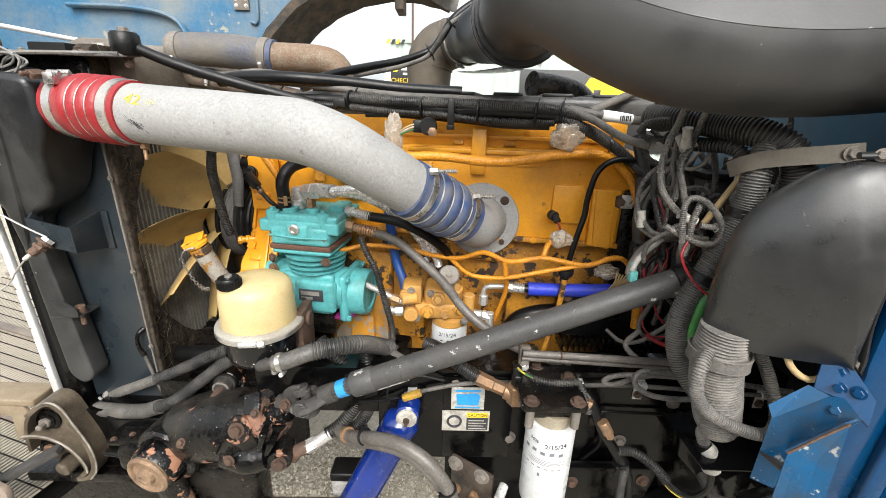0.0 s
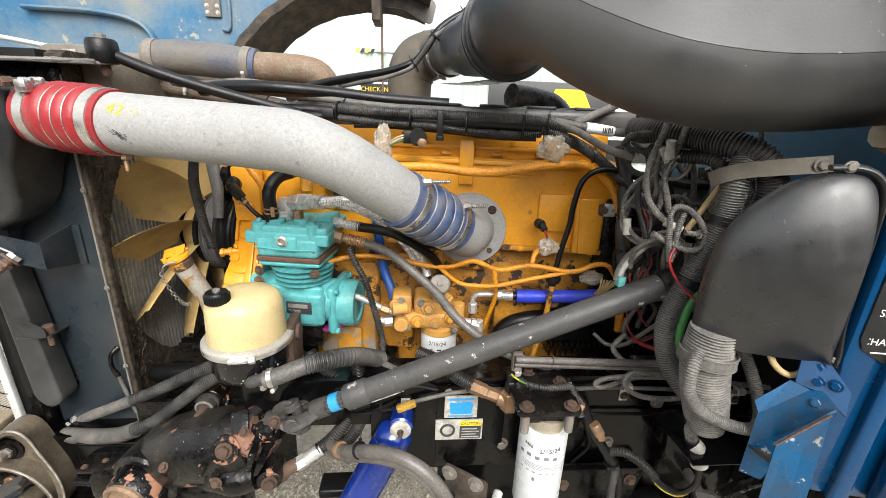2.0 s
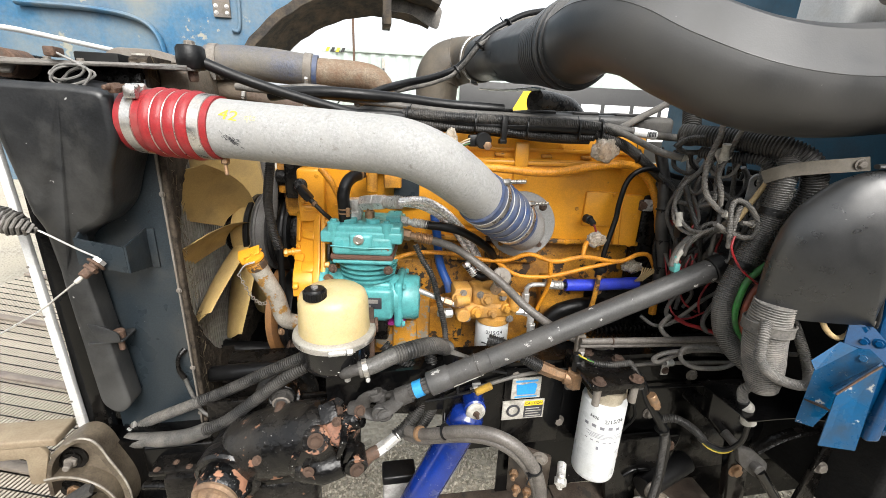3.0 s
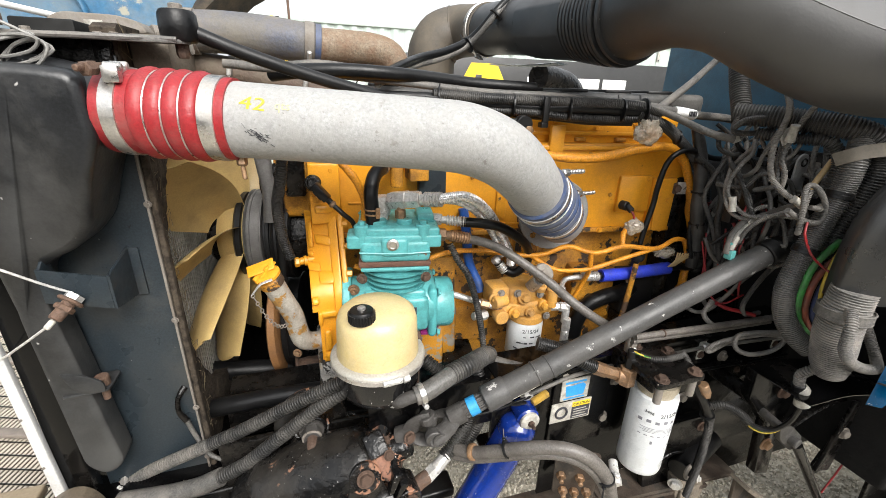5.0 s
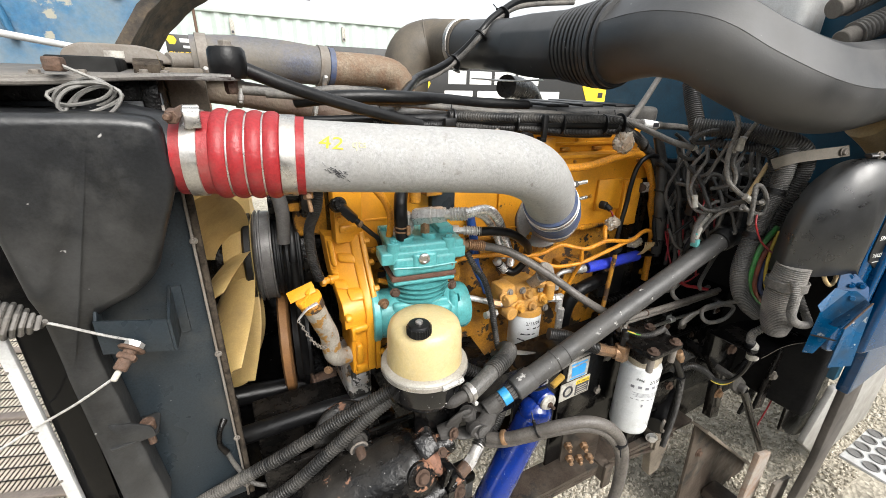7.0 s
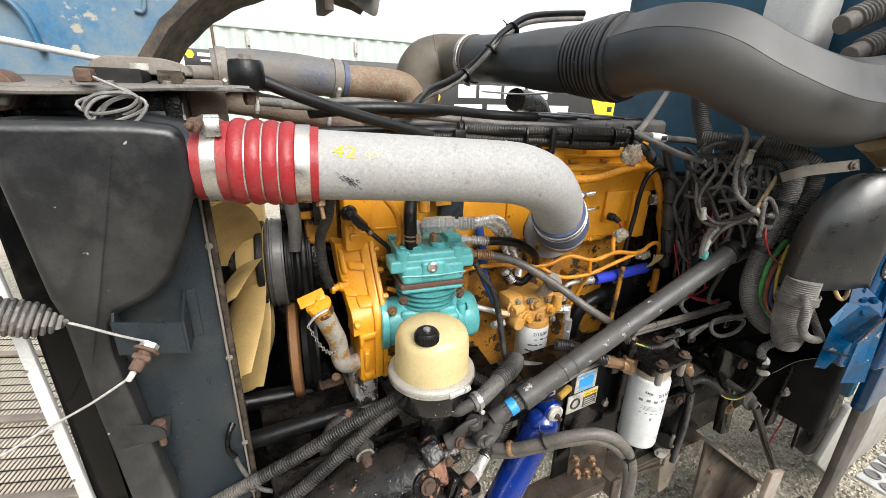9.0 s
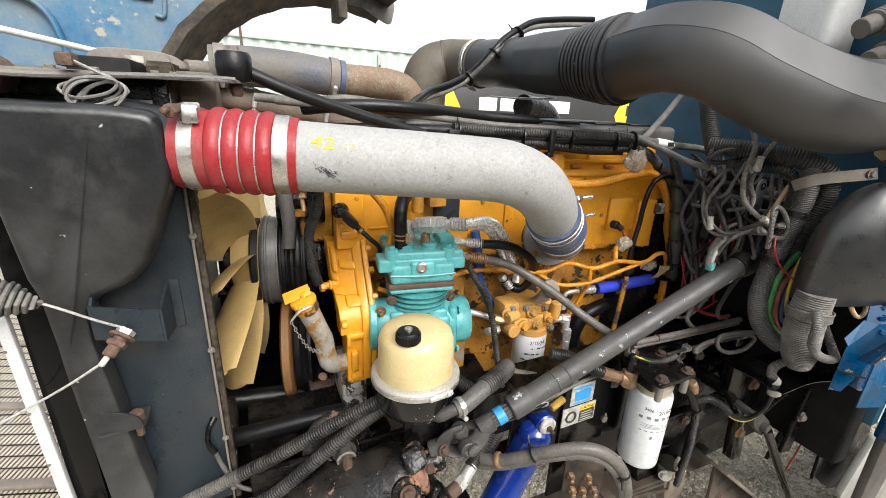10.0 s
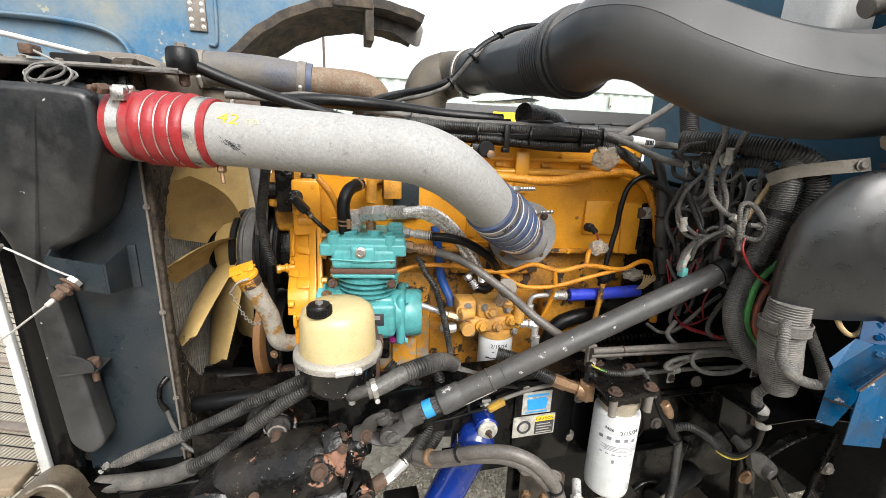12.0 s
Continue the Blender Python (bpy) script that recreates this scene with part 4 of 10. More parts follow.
def fan():
    e = thing("cooling_fan", "tan nylon cooling fan with broad curved blades", "fan", (-0.74, FY, FZ))
    part("hub", lathe([(0.05, -0.05), (0.095, -0.045), (0.11, -0.02), (0.115, 0.03), (0.09, 0.045), (0.05, 0.05)], (-0.745, FY, FZ), (1, 0, 0), 40), fan_nylon, e, "moulded nylon hub ring")
    part("clutch", lathe([(0.02, -0.02), (0.07, -0.015), (0.085, 0.0), (0.085, 0.03), (0.05, 0.04)], (-0.81, FY, FZ), (1, 0, 0), 32), oily_dark, e, "dark fan clutch")
    part("hub_plate", lathe([(0.05, -0.012), (0.122, -0.010), (0.130, -0.004), (0.130, 0.010), (0.05, 0.014)], (-0.728, FY, FZ), (1, 0, 0), 48), plastic, e, "black hub plate")
    nb, nr, nc = 10, 14, 11
    V, F = [], []
    for side in (0, 1):
        for i in range(nr):
            t = i / (nr - 1)
            r = 0.10 + 0.285 * t
            chord = 0.12 + 0.04 * math.sin(math.pi * min(1, t * 1.1)) + 0.07 * t
            twist = radians(50 - 14 * t)
            for j in range(nc):
                s = j / (nc - 1) - 0.5
                w = s * chord
                camber = 0.022 * (1 - 4 * s * s)
                ax_, tan = -w * math.sin(twist) - camber * math.cos(twist), w * math.cos(twist) - camber * math.sin(twist)
                if i == nr - 1:
                    r2 = r - 0.03 * s * s * 4
                else:
                    r2 = r
                ang = tan / max(r2, 0.1) + 0.18 * t
                V.append((ax_ - 0.05 * t + (0.002 if side else -0.002), r2 * math.cos(ang), r2 * math.sin(ang)))
    m = nr * nc
    for side in (0, 1):
        for i in range(nr - 1):
            for j in range(nc - 1):
                q = [side * m + i * nc + j, side * m + i * nc + j + 1, side * m + (i + 1) * nc + j + 1, side * m + (i + 1) * nc + j]
                F.append(q if side else q[::-1])
    rim = [j for j in range(nc)] + [i * nc + nc - 1 for i in range(1, nr)] + [(nr - 1) * nc + j for j in range(nc - 2, -1, -1)] + [i * nc for i in range(nr - 2, 0, -1)]
    for a, b in zip(rim, rim[1:] + rim[:1]):
        F.append([a, b, b + m, a + m])
    me = mesh_of("blade", (V, F), fan_nylon, 60)
    for k in range(nb):
        place("blade", me, e, Matrix.Translation((-0.765, FY, FZ)) @ Matrix.Rotation(2 * math.pi * k / nb + 0.49, 4, "X"))
    turned(e, (-0.66, FY))
    return e


fan()


def pulleys():
    e = thing("fan_drive", "grey grooved fan drive pulley on a black hub", "pulley", (-0.65, FY, FZ))
    pr = [(0.05, -0.055), (0.118, -0.052), (0.135, -0.046), (0.137, -0.043), (0.128, -0.040), (0.128, -0.037), (0.136, -0.034), (0.136, -0.030), (0.133, -0.028), (0.133, -0.006), (0.135, -0.004), (0.135, 0.0), (0.06, 0.002)]
    part("pulley", lathe(pr, (-0.662, FY, FZ), (1, 0, 0), 56), mat("worn_grey_pulley", (0.20, 0.195, 0.19), (0.13, 0.124, 0.118), 20, 0.36, 0.5, dirt=(0.05, 0.045, 0.04), dscale=14, damt=0.58), e, "worn grey smooth pulley", 20)
    pr = [(0.05, 0.0), (0.122, 0.001), (0.122, 0.006), (0.126, 0.008), (0.126, 0.016), (0.122, 0.018), (0.122, 0.022), (0.137, 0.024), (0.139, 0.027), (0.137, 0.030), (0.135, 0.032), (0.135, 0.064), (0.138, 0.066), (0.138, 0.071), (0.134, 0.073), (0.05, 0.074)]
    part("drum", lathe(pr, (-0.660, FY, FZ), (1, 0, 0), 64), plastic, e, "smooth black pulley drum with raised rims", 20)
    part("tensioner", rod((-0.66, FY - 0.03, FZ + 0.17), (-0.61, FY - 0.03, FZ + 0.17), 0.05), oily_dark, e)
    part("bearing_housing", lathe([(0.04, 0.0), (0.112, 0.004), (0.116, 0.03), (0.10, 0.06), (0.10, 0.10)], (-0.590, FY, FZ), (1, 0, 0), 40), oily_dark, e, "dark bearing housing behind the drum")
    part("fan_support", join(rbox((-0.600, FY - 0.10, FZ + 0.08), (-0.500, FY + 0.05, FZ + 0.34), 0.014, 3), rbox((-0.610, FY - 0.115, FZ + 0.16), (-0.560, FY - 0.09, FZ + 0.26), 0.008)), yellow_worn, e, "oil-stained yellow fan support")
    c = thing("crank_pulley", "crank pulley with rust-orange rim and black belt", "pulley", (-0.63, FY, 0.99))
    part("rim", lathe([(0.06, -0.012), (0.16, -0.012), (0.172, -0.006), (0.172, 0.014), (0.16, 0.02), (0.06, 0.02)], (-0.665, FY, 0.99), (1, 0, 0), 56), mat("rust_orange_rim", (0.30, 0.145, 0.05), (0.22, 0.10, 0.04), 12, 0.6, bump=0.2, dirt=(0.1, 0.06, 0.04), damt=0.64), c, "flat rust-orange rim")
    part("damper", lathe([(0.05, -0.02), (0.15, -0.018), (0.155, 0.0), (0.155, 0.03), (0.05, 0.032)], (-0.62, FY, 0.99), (1, 0, 0), 48), plastic, c, "black ribbed damper")
    belt = []
    for a in np.linspace(0, 2 * math.pi, 60, endpoint=False):
        zc = FZ if math.sin(a) > 0 else 0.99
        rr = 0.138 if math.sin(a) > 0 else 0.158
        belt.append((-0.61, FY + rr * math.cos(a), zc + rr * math.sin(a)))
    part("belt", sweep(belt + [belt[0]], 0.011, 10, flat=0.4), rubber, c, "black ribbed drive belt")
    w = thing("idler_pump", "small rusty pump with stub pipe beside crank pulley", "pump", (-0.6, 1.2, 0.88))
    part("body", lathe([(0.03, -0.03), (0.042, -0.026), (0.045, 0.0), (0.042, 0.035), (0.03, 0.04)], (-0.592, 1.262, 0.895), (1, 0, 0), 28), rusty, w, "rust-brown round body")
    for fx in (-0.628, -0.560):
        part("flange", rod((fx, 1.262, 0.895), (fx + 0.010, 1.262, 0.895), 0.050), rusty, w, "rusty pump flange")
    part("stub", sweep([(-0.628, 1.235, 0.90), (-0.640, 1.225, 0.875), (-0.642, 1.222, 0.83)], 0.014), zinc, w)
    part("neck", rod((-0.552, 1.255, 0.895), (-0.50, 1.22, 0.900), 0.024), dusty_metal, w)
    turned(e, (-0.66, FY))
    turned(c, (-0.66, FY))


pulleys()


uh = thing("upper_radiator_hose", "dusty rust-brown upper radiator hose with clamps", "hose", (-0.6, 1.35, 1.73))
part("hose", sweep([(-0.86, 1.36, 1.770), (-0.717, 1.35, 1.752), (-0.612, 1.35, 1.733), (-0.511, 1.35, 1.712), (-0.40, 1.35, 1.690)], [0.030, 0.030, 0.031, 0.030, 0.030], 24), mat("rust_dusted_hose", (0.115, 0.07, 0.055), (0.075, 0.05, 0.042), 12, 0.6, bump=0.4, bscale=140, dirt=(0.17, 0.14, 0.105), dscale=11, damt=0.5, grain=0.35), uh)
for q in ((-0.70, 1.35, 1.749), (-0.53, 1.35, 1.716)):
    clamp_on(uh, q, (1, 0, -0.19), 0.0315, 0.014, material=dusty_metal)
ta = thing("belt_tensioner", "dull grey belt tensioner arm above the drive pulley", "tensioner", (-0.64, 1.31, 1.42))
part("arm", sweep([(-0.655, 1.315, 1.59), (-0.650, 1.31, 1.52), (-0.645, 1.305, 1.45), (-0.652, 1.30, 1.37)], [0.022, 0.020, 0.018, 0.016], 14, flat=0.6), bpy.data.materials["worn_grey_pulley"], ta, "cast grey arm")
part("idler", rod((-0.628, 1.33, 1.50), (-0.595, 1.325, 1.50), 0.028), oily_dark, ta, "small dark idler wheel")
part("bracket", rbox((-0.60, 1.28, 1.44), (-0.55, 1.36, 1.60), 0.008), oily_dark, ta, "dark mounting bracket")

cm = thing("front_crossmember", "oily black steel crossmember under the fan", "crossmember", (-0.65, 1.4, 0.72))
part("beam", rbox((-0.98, 0.98, 0.70), (-0.48, 1.78, 0.80), 0.012, 3), frame_black, cm, "glossy black beam")
part("engine_mount", join(rbox((-0.62, 1.08, 0.79), (-0.42, 1.72, 0.86), 0.02, 3), rbox((-0.56, 1.2, 0.85), (-0.36, 1.6, 0.95), 0.02, 3)), oily_dark, cm, "oily front engine mount")


# ---- engine ----
def engine():
    e = thing("engine", "yellow-painted inline diesel engine, chipped and oily", "engine", (0, 1.35, 0.7))
    head = part("cylinder_head", join(rbox((-0.50, 1.095, 1.585), (0.47, 1.6, 1.665), 0.006), rbox((-0.50, 1.088, 1.612), (0.44, 1.094, 1.622), 0.002)), yellow, e)
    side = part("side_cover", rbox((-0.495, 1.068, 1.345), (0.512, 1.5, 1.592), 0.01, 3), yellow, e, "broad flat yellow side cover")
    for nm, lo, hi in (("ledge", (-0.10, 1.058, 1.575), (0.40, 1.07, 1.588)), ("raised_pad", (0.30, 1.056, 1.40), (0.40, 1.07, 1.505)), ("end_boss", (0.40, 1.045, 1.345), (0.47, 1.07, 1.50)), ("upright_rib", (0.075, 1.054, 1.52), (0.115, 1.072, 1.64)), ("upright_rib", (-0.06, 1.060, 1.385), (-0.03, 1.072, 1.56))):
        part(nm, rbox(lo, hi, 0.004), yellow, side)
    part("lower_lip", rbox((-0.495, 1.058, 1.338), (0.485, 1.12, 1.352), 0.003), yellow_worn, e)
    for x, z in ((-0.02, 1.632), (0.10, 1.645), (0.22, 1.632), (0.34, 1.645), (-0.14, 1.645), (-0.26, 1.632)):
        bolt(head, (x, 1.093, z), (0, -1, 0), 0.014, yellow)
    for x in (0.02, 0.16, 0.28):
        part("casting_lug", rbox((x, 1.082, 1.596), (x + 0.03, 1.1, 1.606), 0.002), yellow_worn, head)
    bolt(side, (0.468, 1.044, 1.472), (0, -1, 0), 0.024, rusty)
    bolt(side, (0.449, 1.044, 1.438), (0, -1, 0), 0.015, yellow)
    bolt(side, (0.385, 1.055, 1.497), (0, -1, 0), 0.012, yellow, washer=False)
    part("arm", prism(rounded([(0.405, 1.50), (0.455, 1.50), (0.46, 1.345), (0.415, 1.345)], 0.01), "y", 1.04, 1.048, 0.002), yellow, side)
    part("tab", rbox((0.47, 1.04, 1.455), (0.50, 1.045, 1.49), 0.002), zinc, side, "bare steel tab")
    block = part("block", rbox((-0.50, 1.115, 0.80), (0.50, 1.55, 1.345), 0.02, 3), yellow_worn, e, "oil-stained yellow block")
    for lo, hi in (((-0.44, 1.09, 1.06), (-0.16, 1.12, 1.26)), ((-0.10, 1.085, 1.26), (0.18, 1.12, 1.30)), ((-0.20, 1.075, 0.98), (-0.05, 1.12, 1.10)), ((0.20, 1.055, 1.05), (0.34, 1.12, 1.22))):
        part("cast_pad", rbox(lo, hi, 0.009), yellow_worn, block)
    for x in (-0.2, 0.42):
        part("engine_mount", rbox((x, 0.96, 0.84), (x + 0.1, 1.18, 0.96), 0.012), oily_dark, block)
    for x in (-0.30, -0.08, 0.06, 0.2, 0.38):
        bolt(block, (x, 1.114, 1.31), (0, -1, 0), 0.016, yellow)
    part("crankcase_plate", join(rbox((-0.34, 1.045, 0.95), (-0.16, 1.12, 1.14), 0.012), rbox((-0.28, 1.025, 0.92), (-0.20, 1.05, 1.07), 0.02)), yellow_flaked, e, "yellow plate flaking to bare metal")
    part("ribbed_cover", join(rbox((-0.02, 1.06, 1.275), (0.12, 1.12, 1.325), 0.008), *[rbox((0.0 + i * 0.018, 1.054, 1.282), (0.006 + i * 0.018, 1.0615, 1.318), 0.002) for i in range(6)]), yellow_worn, e)
    for x in (-0.44, -0.33, -0.22, -0.04, 0.06, 0.16, 0.26, 0.37, 0.455):
        bolt(side, (x, 1.058, 1.345), (0, -1, 0), 0.013, yellow)
    for x, z in ((-0.42, 1.56), (-0.30, 1.565), (0.02, 1.565), (0.20, 1.565), (0.45, 1.56), (-0.13, 1.50), (0.28, 1.45), (0.10, 1.42)):
        bolt(side, (x, 1.067, z), (0, -1, 0), 0.012, yellow_worn, washer=False)
    for x0, x1, z in ((-0.46, -0.26, 1.43), (0.14, 0.29, 1.545), (-0.14, 0.05, 1.365)):
        part("cast_line", rbox((x0, 1.0645, z), (x1, 1.07, z + 0.006), 0.0015), yellow, side)
    part("oil_pan", rbox((-0.45, 1.19, 0.55), (0.55, 1.52, 0.815), 0.03, 3), oily_dark, e, "dark oily oil pan")
    part("valve_cover", join(rbox((-0.46, 1.12, 1.663), (0.56, 1.55, 1.725), 0.018, 4), rbox((-0.47, 1.105, 1.663), (0.57, 1.56, 1.678), 0.004)), cover_black, e, "black moulded valve cover")
    for i in range(7):
        part("cover_pad", rbox((-0.40 + i * 0.13, 1.13, 1.72), (-0.32 + i * 0.13, 1.53, 1.732), 0.004), plastic, e)
    for i in range(7):
        bolt(e, (-0.44 + i * 0.155, 1.112, 1.678), (0, 0, 1), 0.014, oily_dark)
    fly = part("flywheel_housing", join(rbox((0.50, 1.10, 0.78), (0.64, 1.6, 1.50), 0.03, 3), rbox((0.48, 1.06, 0.95), (0.53, 1.14, 1.50), 0.01)), oily_dark, e, "dark flywheel housing")
    part("bell_housing", lathe([(0.26, 0), (0.26, 0.12), (0.2, 0.4), (0.16, 0.9)], (0.64, 1.36, 1.0), (1, 0, 0), 32), oily_dark, e)
    turned(e, (0.47, 1.068))
    return e


eng = engine()


def cover_y(z):
    """How far the side of the timing case stands back at a height."""
    return float(np.interp(z, [0.95, 1.06, 1.18, 1.23, 1.29, 1.34, 1.40, 1.44, 1.55], [1.115, 1.085, 1.082, 1.078, 1.105, 1.135, 1.168, 1.182, 1.185]))


def on_case(geo):
    """Lays geometry built against y = 0 on the curved side of the timing case, which falls back towards its front edge."""
    V = []
    for v in geo[0]:
        x = v[0] if v[0] > -0.53 else -0.53 + (v[0] + 0.53) * 0.5
        V.append(Vector((x, v[1] + cover_y(v[2]) + max(0.0, -0.48 - x) * float(np.interp(v[2], [1.2, 1.26, 1.30], [0, 0, 0.72])), v[2])))
    return V, geo[1]


def upright_strip(x0, x1, z0, z1, proud, back=0.05, bev=0.004, n=14):
    """A bar that follows the case's side from z0 to z1."""
    zs = np.linspace(z0, z1, n)
    sec = rounded([(x0, back), (x0, -proud), (x1, -proud), (x1, back)], bev, 3)
    V, F, k = [], [], len(sec)
    for z in zs:
        V += [Vector((x, y, z)) for x, y in sec]
    for j in range(n - 1):
        F += [[j * k + i, j * k + (i + 1) % k, (j + 1) * k + (i + 1) % k, (j + 1) * k + i] for i in range(k)]
    F += [list(range(k))[::-1], [(n - 1) * k + i for i in range(k)]]
    return on_case((V, F))


def front_cover():
    e = thing("timing_cover", "yellow cast timing gear cover with stepped pads", "engine cover", (-0.54, 1.2, 1.04))
    o = [(1.185, 1.545), (1.24, 1.55), (1.26, 1.4), (1.26, 1.0), (1.22, 0.93), (1.15, 0.96), (1.115, 1.06), (1.11, 1.24), (1.14, 1.30), (1.20, 1.40), (1.205, 1.46)]
    part("cover", prism(rounded(o, 0.03), "x", -0.525, -0.49, 0.006), yellow, e)
    # Added dark box that stands in for the shadow behind the cover.
    part("gear_case", rbox((-0.528, 1.262, 0.95), (-0.49, 1.62, 1.56), 0.01), oily_dark, e, "dark box standing for the shadow behind the cover")
    part("face", upright_strip(-0.592, -0.505, 1.20, 1.405, 0.006), yellow, e, "smooth curved side face")
    part("face", upright_strip(-0.563, -0.505, 1.055, 1.205, 0.006), yellow, e, "narrower lower side face")
    part("flange", upright_strip(-0.507, -0.486, 1.06, 1.415, 0.016, bev=0.005), yellow, e, "upright bolting flange")
    part("back_flange", upright_strip(-0.484, -0.470, 1.05, 1.42, 0.012, bev=0.003), yellow, e, "second bolting flange")
    for lo, hi in (((-0.585, -0.020, 1.335), (-0.560, 0.01, 1.395)), ((-0.552, -0.018, 1.345), (-0.502, 0.01, 1.366)), ((-0.548, -0.019, 1.268), (-0.502, 0.01, 1.290)), ((-0.592, -0.017, 1.315), (-0.562, 0.01, 1.326)), ((-0.596, -0.024, 1.290), (-0.535, 0.01, 1.305)), ((-0.590, -0.018, 1.225), (-0.556, 0.01, 1.242)), ((-0.560, -0.019, 1.185), (-0.502, 0.01, 1.205)), ((-0.545, -0.021, 1.09), (-0.520, 0.01, 1.150)), ((-0.568, -0.022, 1.165), (-0.545, 0.01, 1.205))):
        part("cast_pad", on_case(rbox(lo, hi, 0.0075, 3)), yellow, e)
    for z in (1.395, 1.345, 1.285, 1.22, 1.16, 1.10):
        y = cover_y(z)
        part("flange_bolt", join(rod((-0.474, y - 0.004, z), (-0.458, y - 0.004, z), 0.0085, n=6), rod((-0.475, y - 0.004, z), (-0.472, y - 0.004, z), 0.011)), yellow, e)
    part("foot_lug", on_case(join(rbox((-0.548, -0.018, 1.062), (-0.508, 0.02, 1.082), 0.006), rbox((-0.555, -0.012, 1.05), (-0.50, 0.03, 1.064), 0.004))), yellow, e)
    top = part("upper_panel", join(rbox((-0.545, 1.166, 1.395), (-0.470, 1.21, 1.548), 0.008), rbox((-0.535, 1.156, 1.425), (-0.49, 1.18, 1.447), 0.007)), yellow, e)
    bolt(top, (-0.532, 1.164, 1.462), (0, -1, 0), 0.017, yellow)
    bolt(top, (-0.49, 1.17, 1.44), (0, -1, 0), 0.014, yellow)
    bolt(top, (-0.49, 1.17, 1.53), (0, -1, 0), 0.013, yellow)
    part("side_stud", join(rod((-0.590, 1.157, 1.304), (-0.545, 1.166, 1.306), 0.0095), rod((-0.594, 1.156, 1.304), (-0.582, 1.158, 1.304), 0.0125, n=6), rod((-0.572, 1.160, 1.304), (-0.562, 1.162, 1.305), 0.013)), yellow, e, "long yellow stud")
    low = part("lower_housing", join(rbox((-0.558, 1.10, 0.95), (-0.49, 1.26, 1.062), 0.012, 3), rbox((-0.55, 1.085, 1.0), (-0.50, 1.12, 1.055), 0.008), rbox((-0.56, 1.08, 0.955), (-0.505, 1.11, 0.985), 0.006)), mat("flaked_grey_housing", (0.46, 0.45, 0.43), (0.28, 0.26, 0.24), 30, 0.42, 0.3, bump=0.9, bscale=50, chips=(0.012, 0.011, 0.010), cscale=26, camt=0.51, dirt=(0.50, 0.25, 0.03), dscale=20, damt=0.68), e, "lower housing flaked to bare grey metal")
    bolt(low, (-0.608, 1.10, 1.075), (-0.4, -1, 0.1), 0.016, brass)
    s = part("speed_sensor", join(rod((-0.535, 1.172, 1.498), (-0.533, 1.148, 1.506), 0.019), rod((-0.533, 1.152, 1.504), (-0.532, 1.140, 1.508), 0.015)), oily_dark, e, "round black sensor")
    part("sensor_plug", join(moved(rbox((-0.012, -0.010, -0.024), (0.012, 0.010, 0.024), 0.004), aim((-0.518, 1.128, 1.487), (0.6, -0.2, -0.7))), moved(rbox((-0.0085, -0.0125, -0.012), (0.0085, -0.0095, 0.014), 0.001), aim((-0.518, 1.128, 1.487), (0.6, -0.2, -0.7))), rod((-0.505, 1.123, 1.472), (-0.494, 1.12, 1.459), 0.0075)), rubber, s, "black sensor connector")
    part("plug_clip", rod((-0.497, 1.12, 1.462), (-0.490, 1.118, 1.455), 0.009), brass, s, "tan wire seal")
    return e


front_cover()


def oil_filler():
    e = thing("oil_filler", "slanted oil filler tube with flaking yellow paint", "oil filler", (-0.59, 1.13, 1.1))
    a, b = Vector((-0.598, 1.072, 1.185)), Vector((-0.644, 1.042, 1.318))
    d = (b - a).normalized()
    pale = mat("flaked_pale_metal", (0.40, 0.37, 0.32), (0.30, 0.26, 0.21), 30, 0.55, 0.2, bump=0.5, chips=(0.42, 0.2, 0.02), cscale=26, camt=0.56, dirt=(0.06, 0.05, 0.04), dscale=26, damt=0.6)
    part("tube", sweep([(-0.535, 1.105, 1.105), (-0.565, 1.095, 1.108), (-0.590, 1.082, 1.125), a + Vector((-0.002, 0.004, -0.02)), a + d * 0.02, (a + b) / 2, b], [0.021, 0.023, 0.024, 0.0235, 0.023, 0.0235, 0.0245], 22), pale, e, "pale tube with flaking yellow paint")
    part("neck", lathe([(0.0235, -0.01), (0.027, -0.006), (0.027, 0.010), (0.0235, 0.014)], b - d * 0.01, d, 24), yellow_worn, e)
    cp = part("cap", lathe([(0.026, 0), (0.029, 0.002), (0.029, 0.008), (0.024, 0.011), (0.010, 0.012), (0, 0.012)], b + d * 0.006, d, 28), yellow, e, "yellow screw cap")
    part("cap_handle", moved(join(rbox((-0.034, -0.004, 0.010), (0.034, 0.004, 0.016), 0.002), rbox((-0.034, -0.004, 0.014), (-0.022, 0.004, 0.024), 0.002), rbox((0.0, -0.004, 0.014), (0.03, 0.004, 0.021), 0.002)), aim(b + d * 0.006, d, 1.9)), yellow, cp)
    part("cap_tag", moved(rbox((-0.030, -0.014, 0.0), (0.030, 0.014, 0.002), 0.0008), aim(b + d * 0.012 + Vector((-0.012, 0.012, 0.012)), (-0.3, -0.6, 0.7), 0.5)), yellow, cp, "flat yellow cap tab")
    part("retaining_clip", sweep([b + d * 0.012 + Vector((0.012, -0.03, 0.0)), b + d * 0.01 + Vector((-0.012, -0.036, -0.004)), b + Vector((-0.034, -0.03, -0.02))], [0.006, 0.005, 0.004], 8, flat=0.4), zinc, cp)
    V = []
    for i in range(17):
        p = b + Vector((-0.034 + 0.0035 * i, -0.03 - 0.002 * math.sin(i * 0.4), -0.024 - 0.085 * math.sin(math.pi * i / 28)))
        V.append(moved(torus((0, 0, 0), (0, 0, 1), 0.0042, 0.0012, 10, 5), aim(p, (1, 0.4 if i % 2 else -1, 0.5 if i % 2 else 0.1))))
    part("chain", join(*V), dusty_metal, e, "small retaining chain")
    return e


oil_filler()


